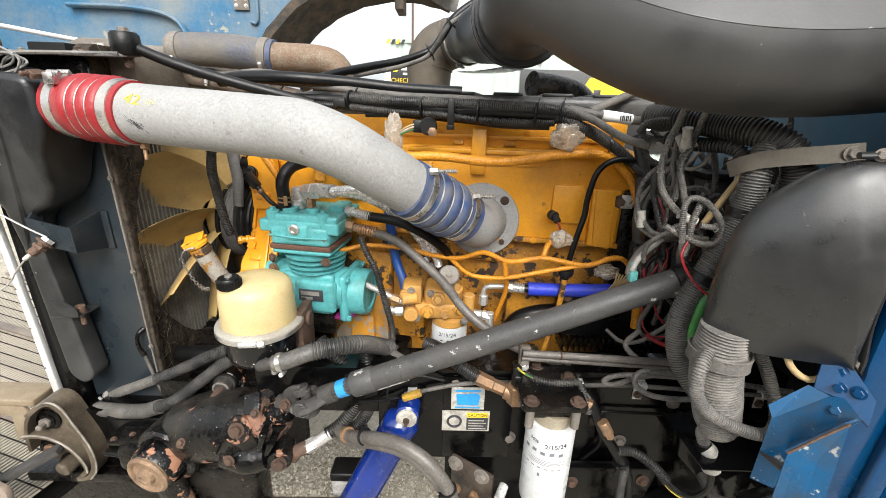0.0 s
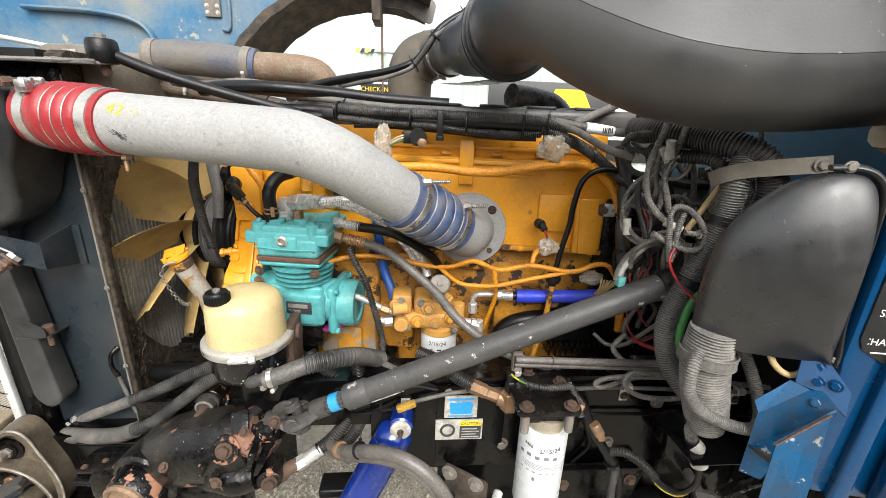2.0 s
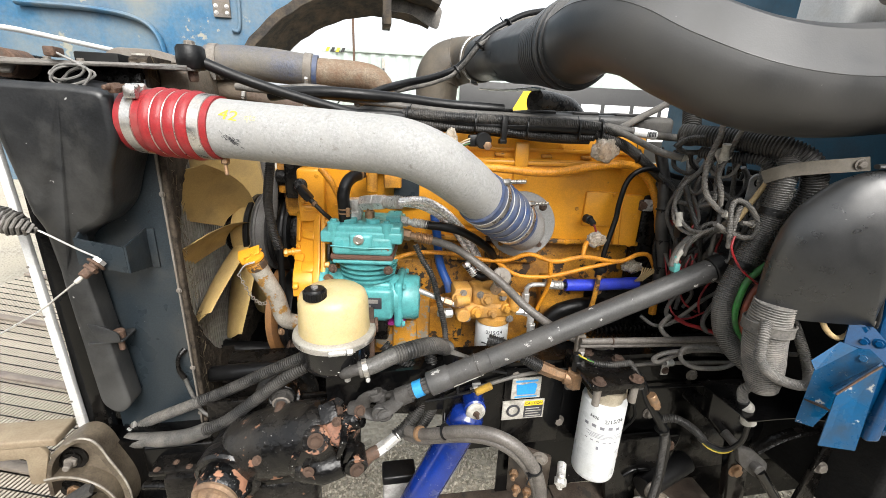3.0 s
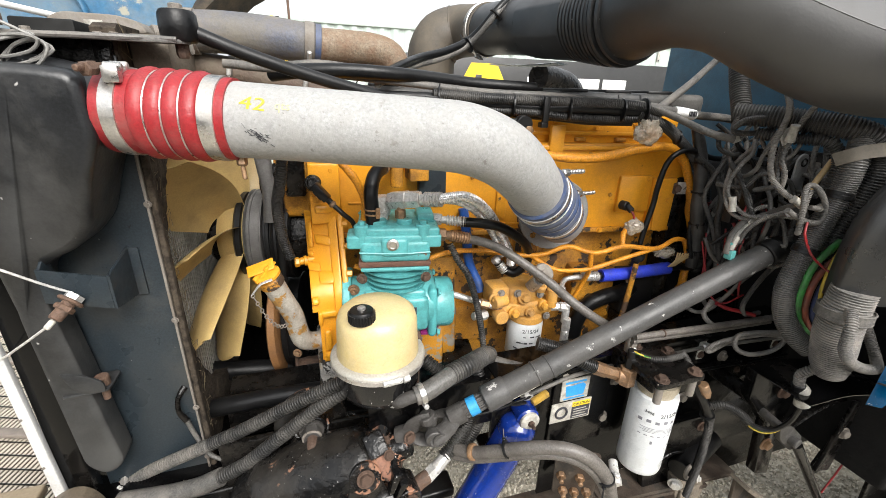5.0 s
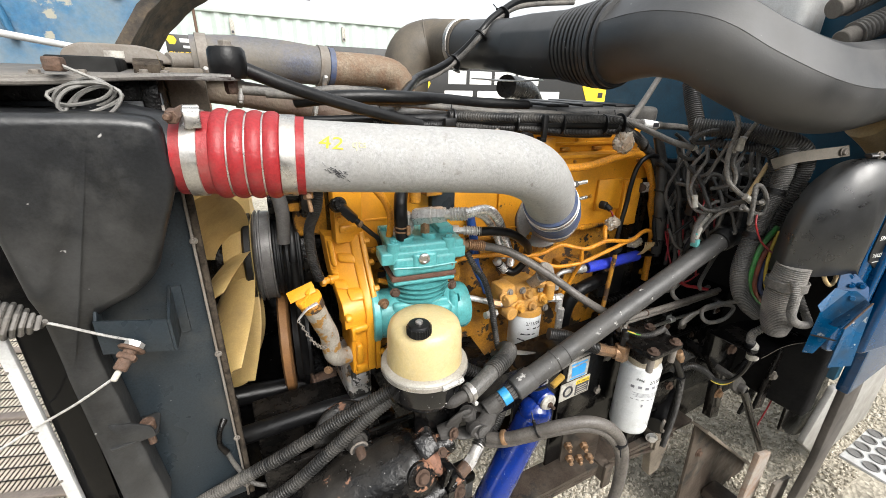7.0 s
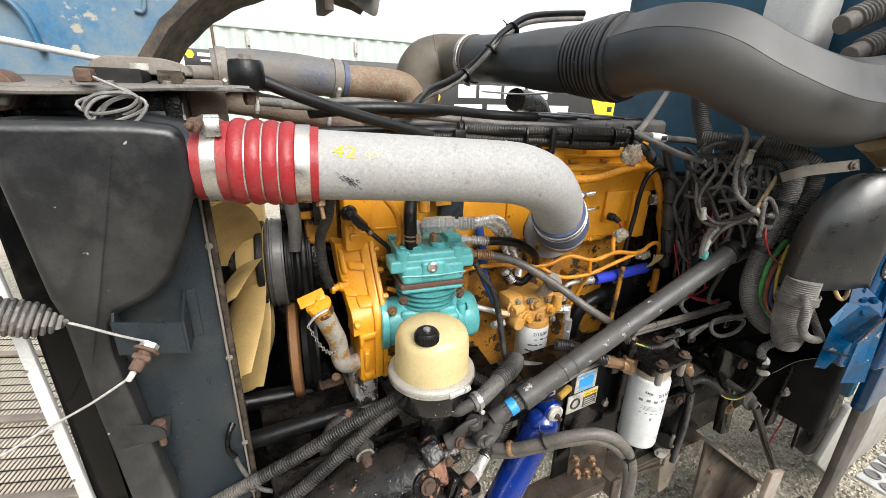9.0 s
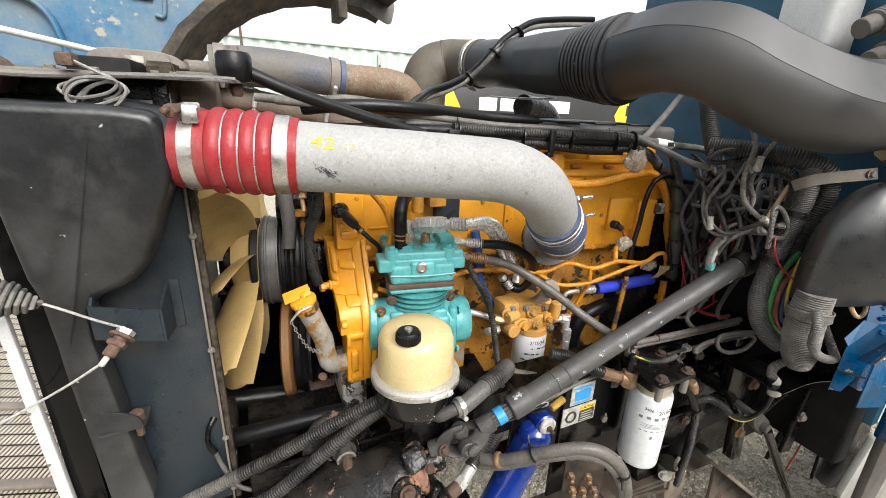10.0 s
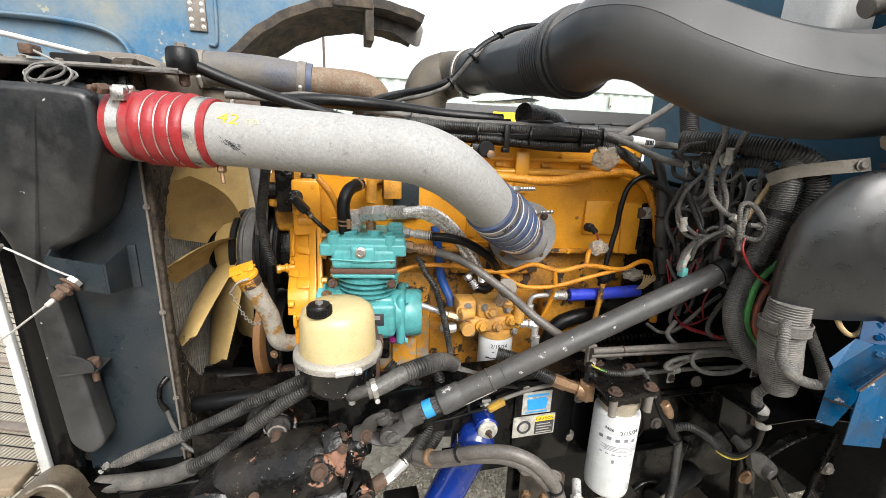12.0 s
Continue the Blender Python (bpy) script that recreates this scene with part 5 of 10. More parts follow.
def compressor():
    e = thing("air_compressor", "teal-painted air brake compressor with rusty gasket", "air compressor", (-0.35, 1.1, 1.15))
    cx, cy = -0.362, 1.10
    hd = part("head", join(rbox((-0.447, 1.014, 1.338), (-0.284, 1.185, 1.392), 0.012, 3), rbox((-0.476, 1.018, 1.372), (-0.258, 1.085, 1.404), 0.006, 3), rbox((-0.452, 1.022, 1.395), (-0.262, 1.19, 1.420), 0.006, 3), rbox((-0.40, 1.0095, 1.352), (-0.335, 1.03, 1.400), 0.010, 3), *[rod((x, 1.034, 1.38), (x, 1.034, 1.427), 0.017) for x in (-0.442, -0.30)], rod((-0.342, 1.065, 1.41), (-0.342, 1.065, 1.432), 0.019), rod((-0.408, 1.06, 1.41), (-0.408, 1.06, 1.432), 0.024), rbox((-0.31, 1.08, 1.415), (-0.268, 1.15, 1.437), 0.006)), teal, e)
    part("casting_line", sweep([(-0.448, 1.0125, 1.366), (-0.36, 1.0085, 1.363), (-0.285, 1.0125, 1.364)], 0.0022, 6), teal, hd)
    for x in (-0.442, -0.30):
        for y in (1.034, 1.15):
            bolt(hd, (x, y, 1.427 if y < 1.1 else 1.42), (0, 0, 1), 0.017, teal)
    part("plug", lathe([(0.014, 0), (0.014, 0.006), (0.009, 0.008), (0.009, 0.004), (0, 0.004)], (-0.372, 1.011, 1.386), (0, -1, 0), 20), steel, hd, "round steel plug")
    part("gasket", rbox((-0.452, 1.018, 1.325), (-0.282, 1.18, 1.3395), 0.004), gasket_rust, e, "rust-brown gasket edge")
    cyl = [rbox((-0.448, 1.02, 1.312), (-0.284, 1.178, 1.3245), 0.006)]
    for i in range(4):
        z = 1.252 + i * 0.0150
        cyl.append(lathe([(0.06, z - 0.001), (0.076 + 0.003 * i, z), (0.077 + 0.003 * i, z + 0.005), (0.06, z + 0.0065)], (cx, cy, 0), (0, 0, 1), 40))
    cyl.append(rod((cx, cy, 1.20), (cx, cy, 1.33), 0.064, n=40))
    part("cylinder", join(*cyl), teal, e, "finned teal cylinder")
    cc = part("crankcase", join(
        sweep([(-0.49, 1.105, 1.195), (-0.42, 1.10, 1.195), (-0.34, 1.10, 1.192), (-0.30, 1.10, 1.19), (-0.27, 1.10, 1.19)], [0.066, 0.068, 0.072, 0.062, 0.060], 36),
        rbox((-0.284, 1.045, 1.105), (-0.258, 1.19, 1.248), 0.016, 3), lathe([(0.068, 0.0), (0.068, 0.036), (0.062, 0.046), (0.052, 0.046), (0.050, 0.040), (0, 0.040)], (-0.259, 1.118, 1.176), (1, 0, 0), 40), rbox((-0.31, 1.03, 1.16), (-0.283, 1.06, 1.23), 0.01, 3), rbox((-0.40, 1.026, 1.14), (-0.285, 1.05, 1.235), 0.012, 3),
        lathe([(0.078, 0), (0.082, 0.004), (0.082, 0.018), (0.078, 0.022)], (-0.497, 1.11, 1.20), (1, 0, 0), 40),
        rbox((-0.43, 1.03, 1.13), (-0.29, 1.17, 1.21), 0.02, 3),
        rbox((-0.445, 1.04, 1.19), (-0.29, 1.06, 1.25), 0.012, 3)), teal, e)
    for y, z in ((1.055, 1.117), (1.178, 1.117), (1.055, 1.236), (1.178, 1.236)):
        bolt(cc, (-0.258, y, z), (1, 0, 0), 0.016, teal)
    bolt(cc, (-0.295, 1.014, 1.300), (0.2, -1, 0), 0.018, rusty)
    bolt(cc, (-0.445, 1.016, 1.300), (-0.2, -1, 0), 0.018, rusty)
    bolt(cc, (-0.468, 1.05, 1.255), (0, -1, 0), 0.02, brass, stud=0.6)
    pt = part("rating_plate", rbox((-0.385, 1.0225, 1.178), (-0.315, 1.0255, 1.212), 0.001), ink, cc, "small printed rating plate")
    part("bar", join(rbox((-0.378, 1.0205, 1.196), (-0.325, 1.0223, 1.207), 0), rbox((-0.378, 1.0205, 1.183), (-0.345, 1.0223, 1.190), 0)), steel, pt)
    part("gasket_ring", lathe([(0.036, 0), (0.04, 0.003), (0.04, 0.009), (0.036, 0.011)], (-0.29, 1.095, 1.108), (0, 0, 1), 28), purple, e, "purple ring under crankcase")
    part("mount_foot", rbox((-0.40, 1.05, 1.06), (-0.30, 1.15, 1.132), 0.01), oily_dark, e)
    turned(e, (-0.372, 1.011))
    return e


compressor()

# water, air and discharge fittings of the compressor
ft = thing("pipe_fitting", "zinc elbow fitting and rusty plug on compressor head", "pipe fitting", (-0.36, 1.09, 1.43))
part("elbow_block", join(rbox((-0.402, 1.085, 1.43), (-0.36, 1.125, 1.478), 0.008), rod((-0.36, 1.09, 1.468), (-0.325, 1.055, 1.478), 0.022, n=6), rod((-0.39, 1.10, 1.42), (-0.39, 1.10, 1.445), 0.026)), zinc, ft)
part("nut", rod((-0.335, 1.065, 1.475), (-0.305, 1.04, 1.481), 0.021, n=6), zinc, ft)
part("plug", join(rod((-0.342, 1.065, 1.43), (-0.342, 1.065, 1.452), 0.013, n=6), rod((-0.342, 1.065, 1.448), (-0.342, 1.065, 1.468), 0.0085)), brass, ft, "rust-coloured plug")


def crimp_end(name, pts, r, material, label, group=""):
    """A crimped hose end: hexagon nut, neck and ribbed collar along pts."""
    e = thing(name, label, "hose end", pts[0], group=group)
    a, b = Vector(pts[0]), Vector(pts[1])
    d = b - a
    part("nut", rod(a, a + d * 0.3, r * 1.15, n=6), material, e)
    part("neck", rod(a + d * 0.28, a + d * 0.5, r * 0.75), material, e)
    part("collar", sweep([a + d * 0.45, a + d * 0.72, b], r, 18, rib=(0.00672, 0.0021)), material, e)
    return e


crimp_end("hose_end", [(-0.258, 1.085, 1.418), (-0.18, 1.05, 1.414)], 0.0125, zinc, "crimped zinc hose end on the compressor")
crimp_end("hose_end", [(-0.255, 1.062, 1.386), (-0.17, 1.05, 1.370)], 0.0145, brass, "brass and steel hose end on compressor")
crimp_end("hose_end", [(-0.318, 1.045, 1.480), (-0.262, 0.997, 1.489)], 0.0165, zinc, "crimped steel end of braided hose")
hose("braided_hose", [(-0.27, 1.0, 1.489), (-0.20, 1.0, 1.490), (-0.126, 1.05, 1.441), (-0.058, 1.10, 1.362), (-0.011, 1.12, 1.284), (0.0, 1.13, 1.25)], 0.0125, braid, "braided stainless steel discharge hose", rib=(0.0042, 0.0007))
hose("braided_hose", [(-0.262, 1.03, 1.482), (-0.20, 1.035, 1.470), (-0.135, 1.075, 1.425), (-0.07, 1.115, 1.35), (-0.03, 1.13, 1.28)], 0.0105, braid, "second braided stainless steel hose", rib=(0.0042, 0.0007))
hose("black_air_hose", [(-0.19, 1.053, 1.414), (-0.13, 1.043, 1.408), (-0.078, 1.040, 1.392), (-0.001, 1.06, 1.337), (0.037, 1.10, 1.270), (0.011, 1.12, 1.222), (-0.02, 1.14, 1.232), (-0.035, 1.145, 1.25)], 0.0125, rubber, "black rubber air hose curling back to pump")
hose("brown_hose", [(-0.178, 1.052, 1.371), (-0.12, 1.03, 1.357), (-0.072, 1.0, 1.334), (0.011, 0.95, 1.275), (0.069, 0.89, 1.225), (0.157, 0.86, 1.167), (0.247, 0.86, 1.125), (0.33, 0.88, 1.09)], 0.0115, hose_brown, "brown-grey air line sloping down past the engine")
crimp_end("hose_end", [(-0.045, 1.15, 1.265), (-0.015, 1.135, 1.225)], 0.013, zinc, "bent zinc hose end beside the pump")
hose("coolant_hose", [(-0.408, 1.06, 1.425), (-0.409, 1.06, 1.455), (-0.410, 1.062, 1.500), (-0.395, 1.09, 1.532), (-0.36, 1.14, 1.545)], 0.0165, rubber, "short bent black coolant hose on compressor")
cl = thing("wire_clamp", "brass-coloured wire spring clamp on the hose", "hose clamp", (-0.408, 1.06, 1.45))
part("band", join(ring_on((-0.4085, 1.06, 1.447), (0, 0, 1), 0.0168, 0.004), ring_on((-0.4085, 1.06, 1.458), (0, 0, 1), 0.0168, 0.004), rbox((-0.404, 1.038, 1.44), (-0.394, 1.0435, 1.465), 0.002)), brass, cl)
cl = thing("wire_clamp", "brass-coloured wire spring clamp on the hose", "hose clamp", (-0.38, 1.11, 1.54))
part("band", join(ring_on((-0.372, 1.122, 1.542), (0.5, 0.8, 0.25), 0.0168, 0.006), rbox((-0.365, 1.11, 1.555), (-0.355, 1.125, 1.575), 0.002)), brass, cl)
part("pipe_stub", sweep([(-0.37, 1.13, 1.543), (-0.33, 1.16, 1.55), (-0.30, 1.2, 1.55)], 0.0155), yellow_worn, eng, "yellow coolant stub")
part("lifting_lug", rbox((-0.30, 1.14, 1.50), (-0.25, 1.20, 1.56), 0.004), yellow_worn, eng)
part("coolant_riser", rod((-0.335, 1.14, 1.49), (-0.335, 1.14, 1.57), 0.016), yellow_worn, eng)
part("dark_cover", rbox((-0.27, 1.165, 1.44), (-0.195, 1.19, 1.585), 0.004), panel_slate, eng, "dark rectangular cover plate")

# fuel transfer pump and its filter
yellow_dusty = mat("dusty_yellow_casting", (0.60, 0.30, 0.045), (0.50, 0.24, 0.035), 9, 0.5, bump=0.4, bscale=60, dirt=(0.34, 0.20, 0.085), dscale=13, damt=0.54, chips=(0.10, 0.07, 0.045), cscale=30, camt=0.66, grain=0.2)
fp = thing("fuel_pump", "yellow fuel filter base with transfer pump", "fuel pump", (0, 1.08, 1.1))
part("base", join(rbox((-0.085, 1.035, 1.118), (0.10, 1.13, 1.168), 0.014, 3), lathe([(0.046, 0), (0.052, 0.005), (0.05, 0.022), (0.042, 0.028)], (0.035, 1.075, 1.094), (0, 0, 1), 36), rbox((-0.04, 1.04, 1.155), (0.07, 1.14, 1.21), 0.016, 3), rod((-0.075, 1.04, 1.145), (-0.075, 1.01, 1.145), 0.02), rod((-0.06, 1.03, 1.19), (-0.10, 1.02, 1.19), 0.017), rod((0.085, 1.03, 1.15), (0.085, 1.03, 1.205), 0.016), rbox((-0.10, 1.035, 1.165), (-0.045, 1.10, 1.225), 0.01)), yellow_dusty, fp)
for p in ((-0.06, 1.029, 1.128), (0.075, 1.029, 1.12), (0.05, 1.035, 1.19), (-0.02, 1.038, 1.2), (-0.075, 1.03, 1.21)):
    bolt(fp, p, (0, -1, 0.1), 0.016, dusty_metal)
for p, d, r_ in (((-0.088, 1.033, 1.195), (-0.3, -1, 0.2), 0.013), ((-0.03, 1.032, 1.145), (0, -1, 0), 0.012), ((0.02, 1.032, 1.14), (0, -1, 0), 0.010), ((0.062, 1.034, 1.155), (0, -1, 0), 0.011), ((0.0, 1.037, 1.185), (0, -1, 0.2), 0.013), ((0.05, 1.04, 1.213), (0, -0.4, 1), 0.012)):
    part("cap_boss", join(rod(Vector(p) + Vector(d).normalized() * -0.012, Vector(p) + Vector(d).normalized() * 0.006, r_ * 1.5), lathe([(r_, 0.006), (r_, 0.014), (r_ * 0.8, 0.017)], p, d, 6)), yellow_dusty, fp)
part("fuel_port", join(rod((-0.10, 1.06, 1.135), (-0.125, 1.055, 1.135), 0.015, n=6), rod((-0.12, 1.056, 1.135), (-0.145, 1.052, 1.138), 0.011)), zinc, fp, "bare steel port fitting")
kp = part("primer_knob", lathe([(0.012, -0.03), (0.012, 0), (0.027, 0.002)] + [(0.027, 0.012), (0.024, 0.016), (0.008, 0.0165), (0.007, 0.02), (0, 0.02)], (0.027, 1.004, 1.268), (0, -0.75, 0.66), 24), dusty_metal, fp, "knurled silver priming knob", 20)
part("knurl", join(*[rod(Vector((0.027, 1.004, 1.268)) + aim((0, 0, 0), (0, -0.75, 0.66)) @ Vector((0.0265 * math.cos(a), 0.0265 * math.sin(a), 0.002)), Vector((0.027, 1.004, 1.268)) + aim((0, 0, 0), (0, -0.75, 0.66)) @ Vector((0.0265 * math.cos(a), 0.0265 * math.sin(a), 0.012)), 0.0022, n=6) for a in np.linspace(0, 6.28, 25)[:-1]]), dusty_metal, kp)
part("primer_stem", rod((0.027, 1.012, 1.25), (0.03, 1.06, 1.20), 0.017), zinc, fp)
part("union", join(rod((0.10, 1.05, 1.135), (0.125, 1.045, 1.135), 0.012, n=6), rod((0.125, 1.045, 1.135), (0.15, 1.04, 1.13), 0.014, n=6), rod((0.148, 1.04, 1.145), (0.148, 1.04, 1.08), 0.011)), zinc, fp, "bare steel union")
part("long_union", join(rod((0.148, 1.03, 1.06), (0.148, 1.03, 1.10), 0.013, n=6), rod((0.148, 1.03, 1.0), (0.148, 1.03, 1.06), 0.012)), zinc, fp)

sf = thing("fuel_filter", "white spin-on fuel filter with black printed marks", "fuel filter", (0.035, 1.075, 0.97))
part("can", lathe([(0.02, 0), (0.046, 0.002), (0.052, 0.01), (0.052, 0.12), (0.049, 0.126), (0.03, 0.128)], (0.035, 1.075, 0.970), (0, 0, 1), 40), white_filter, sf)
part("lettering", on_cylinder(text_geo("2/15/24", 0.017, Matrix.Translation((0, 0, 0)), 0.0004), (0.035, 1.075, 1.076), 0.0524, radians(262)), ink, sf, "handwritten date in black marker")
marks = []
rng = random.Random(11)
for i in range(16):
    w, h = rng.uniform(0.006, 0.014), rng.uniform(0.003, 0.006)
    marks.append(on_cylinder(moved(strip_grid(w, h, 3), Matrix.Translation((rng.uniform(-0.045, 0.04), rng.choice((0.0, 0.02, -0.02)) + rng.uniform(-0.002, 0.002), 0))), (0.035, 1.075, 1.036), 0.0522, radians(262)))
part("printed_bar", join(*marks), ink, sf)

# fuel line with blue sleeve
fl = thing("fuel_line", "fuel line with bright blue sleeve and zinc elbow", "fuel line", (0.3, 1.03, 1.2))
part("elbow", sweep([(0.128, 1.05, 1.165), (0.127, 1.049, 1.205), (0.135, 1.045, 1.222), (0.16, 1.042, 1.226), (0.19, 1.04, 1.225)], 0.0075), zinc, fl, "bent zinc tube")
part("nut", rod((0.128, 1.05, 1.165), (0.128, 1.05, 1.195), 0.013, n=6), zinc, fl)
part("collar", join(rod((0.185, 1.04, 1.225), (0.205, 1.039, 1.225), 0.013, n=6), sweep([(0.203, 1.039, 1.225), (0.225, 1.036, 1.224), (0.236, 1.035, 1.224)], 0.0135, 18, rib=(0.0056, 0.00175))), zinc, fl)
part("hose", sweep([(0.22, 1.036, 1.224), (0.35, 1.03, 1.224), (0.51, 1.015, 1.233), (0.56, 1.02, 1.22)], 0.011), rubber, fl)
part("sleeve", sweep([(0.246, 1.035, 1.224), (0.32, 1.031, 1.2235), (0.40, 1.026, 1.226), (0.478, 1.019, 1.231)], 0.0185, 22, bumps=0.03), blue_sleeve, fl, "bright blue fabric sleeve")
dp = thing("dipstick", "yellow engine oil dipstick with black cap", "dipstick", (0.3, 1.0, 0.95))
part("tube", sweep([(0.333, 1.0, 1.268), (0.325, 0.998, 1.182), (0.300, 0.985, 1.08), (0.285, 0.98, 1.026), (0.269, 0.99, 0.94)], 0.0075), yellow_worn, dp)
part("cap", lathe([(0.010, -0.03), (0.012, -0.01), (0.019, -0.006), (0.021, 0.004), (0.018, 0.012), (0, 0.014)], (0.335, 1.005, 1.288), (0, -0.2, 1), 24), plastic, dp, "black plastic dipstick cap")
hose("thin_black_loom", [(-0.216, 1.06, 1.354), (-0.195, 1.045, 1.31), (-0.172, 1.03, 1.272), (-0.148, 1.02, 1.19), (-0.128, 1.02, 1.101), (-0.122, 1.0, 1.04), (-0.09, 0.98, 0.99)], 0.0085, loom, "thin black corrugated loom hanging down engine", "loom", rib=(0.00672, 0.00175))
hose("blue_hose", [(-0.15, 1.15, 1.42), (-0.141, 1.14, 1.354), (-0.129, 1.14, 1.265), (-0.106, 1.12, 1.207), (-0.10, 1.11, 1.18)], 0.0135, mat("mid_blue_hose", (0.012, 0.075, 0.32), (0.01, 0.055, 0.24), 14, 0.4, bump=0.2, dirt=(0.06, 0.07, 0.09), dscale=18, damt=0.62), "short blue rubber hose against the block")
hose("steel_tube", [(-0.30, 1.09, 1.225), (-0.234, 1.08, 1.214), (-0.18, 1.06, 1.201), (-0.117, 1.04, 1.179), (-0.08, 1.03, 1.172)], 0.0085, zinc, "braided steel fuel tube with brass nut", "tube")
part("tube_nut", join(rod((-0.13, 1.044, 1.183), (-0.105, 1.037, 1.176), 0.013, n=6), rod((-0.10, 1.036, 1.174), (-0.07, 1.03, 1.171), 0.011, n=6)), brass, fp, "brass nut")
hose("black_coolant_pipe", [(0.20, 1.06, 0.98), (0.205, 1.06, 1.06), (0.23, 1.055, 1.115), (0.28, 1.05, 1.14), (0.36, 1.06, 1.145), (0.45, 1.1, 1.14)], 0.024, rubber, "large bent black coolant pipe", "pipe")

ec = thing("engine_control_unit", "black finned control unit bolted to engine side", "control unit", (0.52, 1.05, 1.05))
part("case", join(rbox((0.37, 1.06, 1.06), (0.60, 1.14, 1.20), 0.012, 3), rbox((0.40, 1.05, 1.18), (0.50, 1.09, 1.215), 0.006)), plastic, ec)
fin_ = mesh_of("fin", rbox((0, 1.03, 1.03), (0.006, 1.10, 1.066), 0.001, 1), oily_dark)
for i in range(17):
    place("fin", fin_, ec, Matrix.Translation((0.36 + i * 0.017, 0, 0)))
for x in (0.385, 0.585):
    bolt(ec, (x, 1.059, 1.13), (0, -1, 0), 0.018, yellow)
bolt(ec, (0.36, 1.04, 1.2), (0, -1, 0), 0.022, brass)

# sensors, bags and harness on the side cover
for x, z in ((0.300, 1.417),):
    s = thing("sensor", "sensor with coloured leads tied in clear plastic", "sensor", (x, 1.05, z))
    part("body", join(rod((x - 0.005, 1.062, z + 0.012), (x - 0.001, 1.04, z + 0.012), 0.013), rod((x, 1.042, z + 0.012), (x + 0.004, 1.025, z + 0.002), 0.009)), plastic, s)
    part("lead", sweep([(x + 0.003, 1.03, z + 0.004), (x + 0.01, 1.02, z - 0.012), (x + 0.013, 1.022, z - 0.03)], 0.003, 6), wire_red, s)


def bag(p, size, seed, label):
    bm = bmesh.new()
    bmesh.ops.create_icosphere(bm, subdivisions=4, radius=1)
    for v in bm.verts:
        d = 1 + 0.28 * noise.noise(v.co * 1.7 + Vector((seed, 0, 0))) + 0.22 * abs(noise.noise(v.co * 4.1 + Vector((0, seed, 0)))) + 0.06 * noise.noise(v.co * 11)
        v.co = Vector([c * d * s for c, s in zip(v.co, size)]) + Vector(p)
    return solid("plastic_bag", geo_of(bm), plastic_bag, label, "plastic bag", "bags round loose connectors", angle=25)


bag((0.316, 1.02, 1.375), (0.027, 0.016, 0.022), 1, "crumpled clear plastic bag tied round connector")
bag((0.30, 1.02, 1.632), (0.036, 0.02, 0.032), 2, "crumpled clear plastic bag over harness plug")
bag((-0.125, 1.085, 1.625), (0.024, 0.018, 0.045), 3, "dusty plastic bag hanging at head edge")
bag((0.45, 1.02, 1.285), (0.03, 0.02, 0.018), 4, "grey plastic bag wrapped round wires")
cn = thing("connector", "black round connector with coloured wire ends", "connector", (-0.07, 1.09, 1.63))
part("body", join(rod((-0.035, 1.085, 1.645), (-0.035, 1.06, 1.645), 0.022), rbox((-0.075, 1.07, 1.628), (-0.035, 1.09, 1.66), 0.006)), plastic, cn)
part("bolt_eye", lathe([(0.012, 0), (0.012, 0.004), (0.006, 0.006)], (-0.025, 1.058, 1.632), (0, -1, 0), 6), brass, cn)
for i, m_ in enumerate((wire_green, tape_white, wire_tan)):
    part("lead", sweep([(-0.06, 1.075, 1.64 + 0.006 * i), (-0.085, 1.07, 1.632 + 0.006 * i), (-0.105, 1.075, 1.622 + 0.005 * i)], 0.0022, 6), m_, cn)
hose("orange_harness", [(-0.12, 1.055, 1.570), (-0.005, 1.045, 1.575), (0.097, 1.03, 1.568), (0.175, 1.02, 1.571), (0.30, 1.025, 1.589), (0.38, 1.03, 1.592), (0.43, 1.035, 1.575), (0.481, 1.04, 1.528), (0.515, 1.035, 1.45), (0.53, 1.04, 1.40), (0.552, 1.03, 1.325), (0.55, 1.02, 1.197), (0.555, 1.02, 1.12)], 0.0118, orange_loom, "orange-painted wiring harness along engine side", "harness", bumps=0.1)
hose("orange_harness", [(-0.45, 1.13, 1.29), (-0.40, 1.12, 1.275), (-0.306, 1.09, 1.294), (-0.207, 1.10, 1.316), (-0.10, 1.10, 1.31), (-0.008, 1.08, 1.297), (0.06, 1.06, 1.30), (0.12, 1.04, 1.325), (0.184, 1.0, 1.315), (0.267, 0.99, 1.331), (0.375, 0.985, 1.316), (0.44, 0.99, 1.335), (0.477, 0.99, 1.331), (0.51, 1.0, 1.29), (0.53, 1.0, 1.25)], 0.0066, orange_loom, "orange-painted lower wiring harness", "harness", bumps=0.12)
hose("orange_harness", [(0.027, 1.08, 1.295), (0.08, 1.03, 1.266), (0.14, 1.015, 1.262), (0.19, 1.0, 1.271), (0.281, 0.99, 1.296), (0.38, 0.985, 1.318)], 0.0062, orange_loom, "thin orange harness branch", "harness", bumps=0.12)
hose("orange_harness", [(0.17, 1.0, 1.318), (0.178, 1.005, 1.27), (0.185, 1.03, 1.216), (0.165, 1.06, 1.111)], 0.0066, orange_loom, "orange harness branch running down to the pump", "harness", bumps=0.1)
hose("orange_harness", [(0.27, 1.0, 1.33), (0.285, 1.02, 1.36), (0.305, 1.03, 1.365)], 0.007, orange_loom, "short orange harness branch", "harness", bumps=0.1)
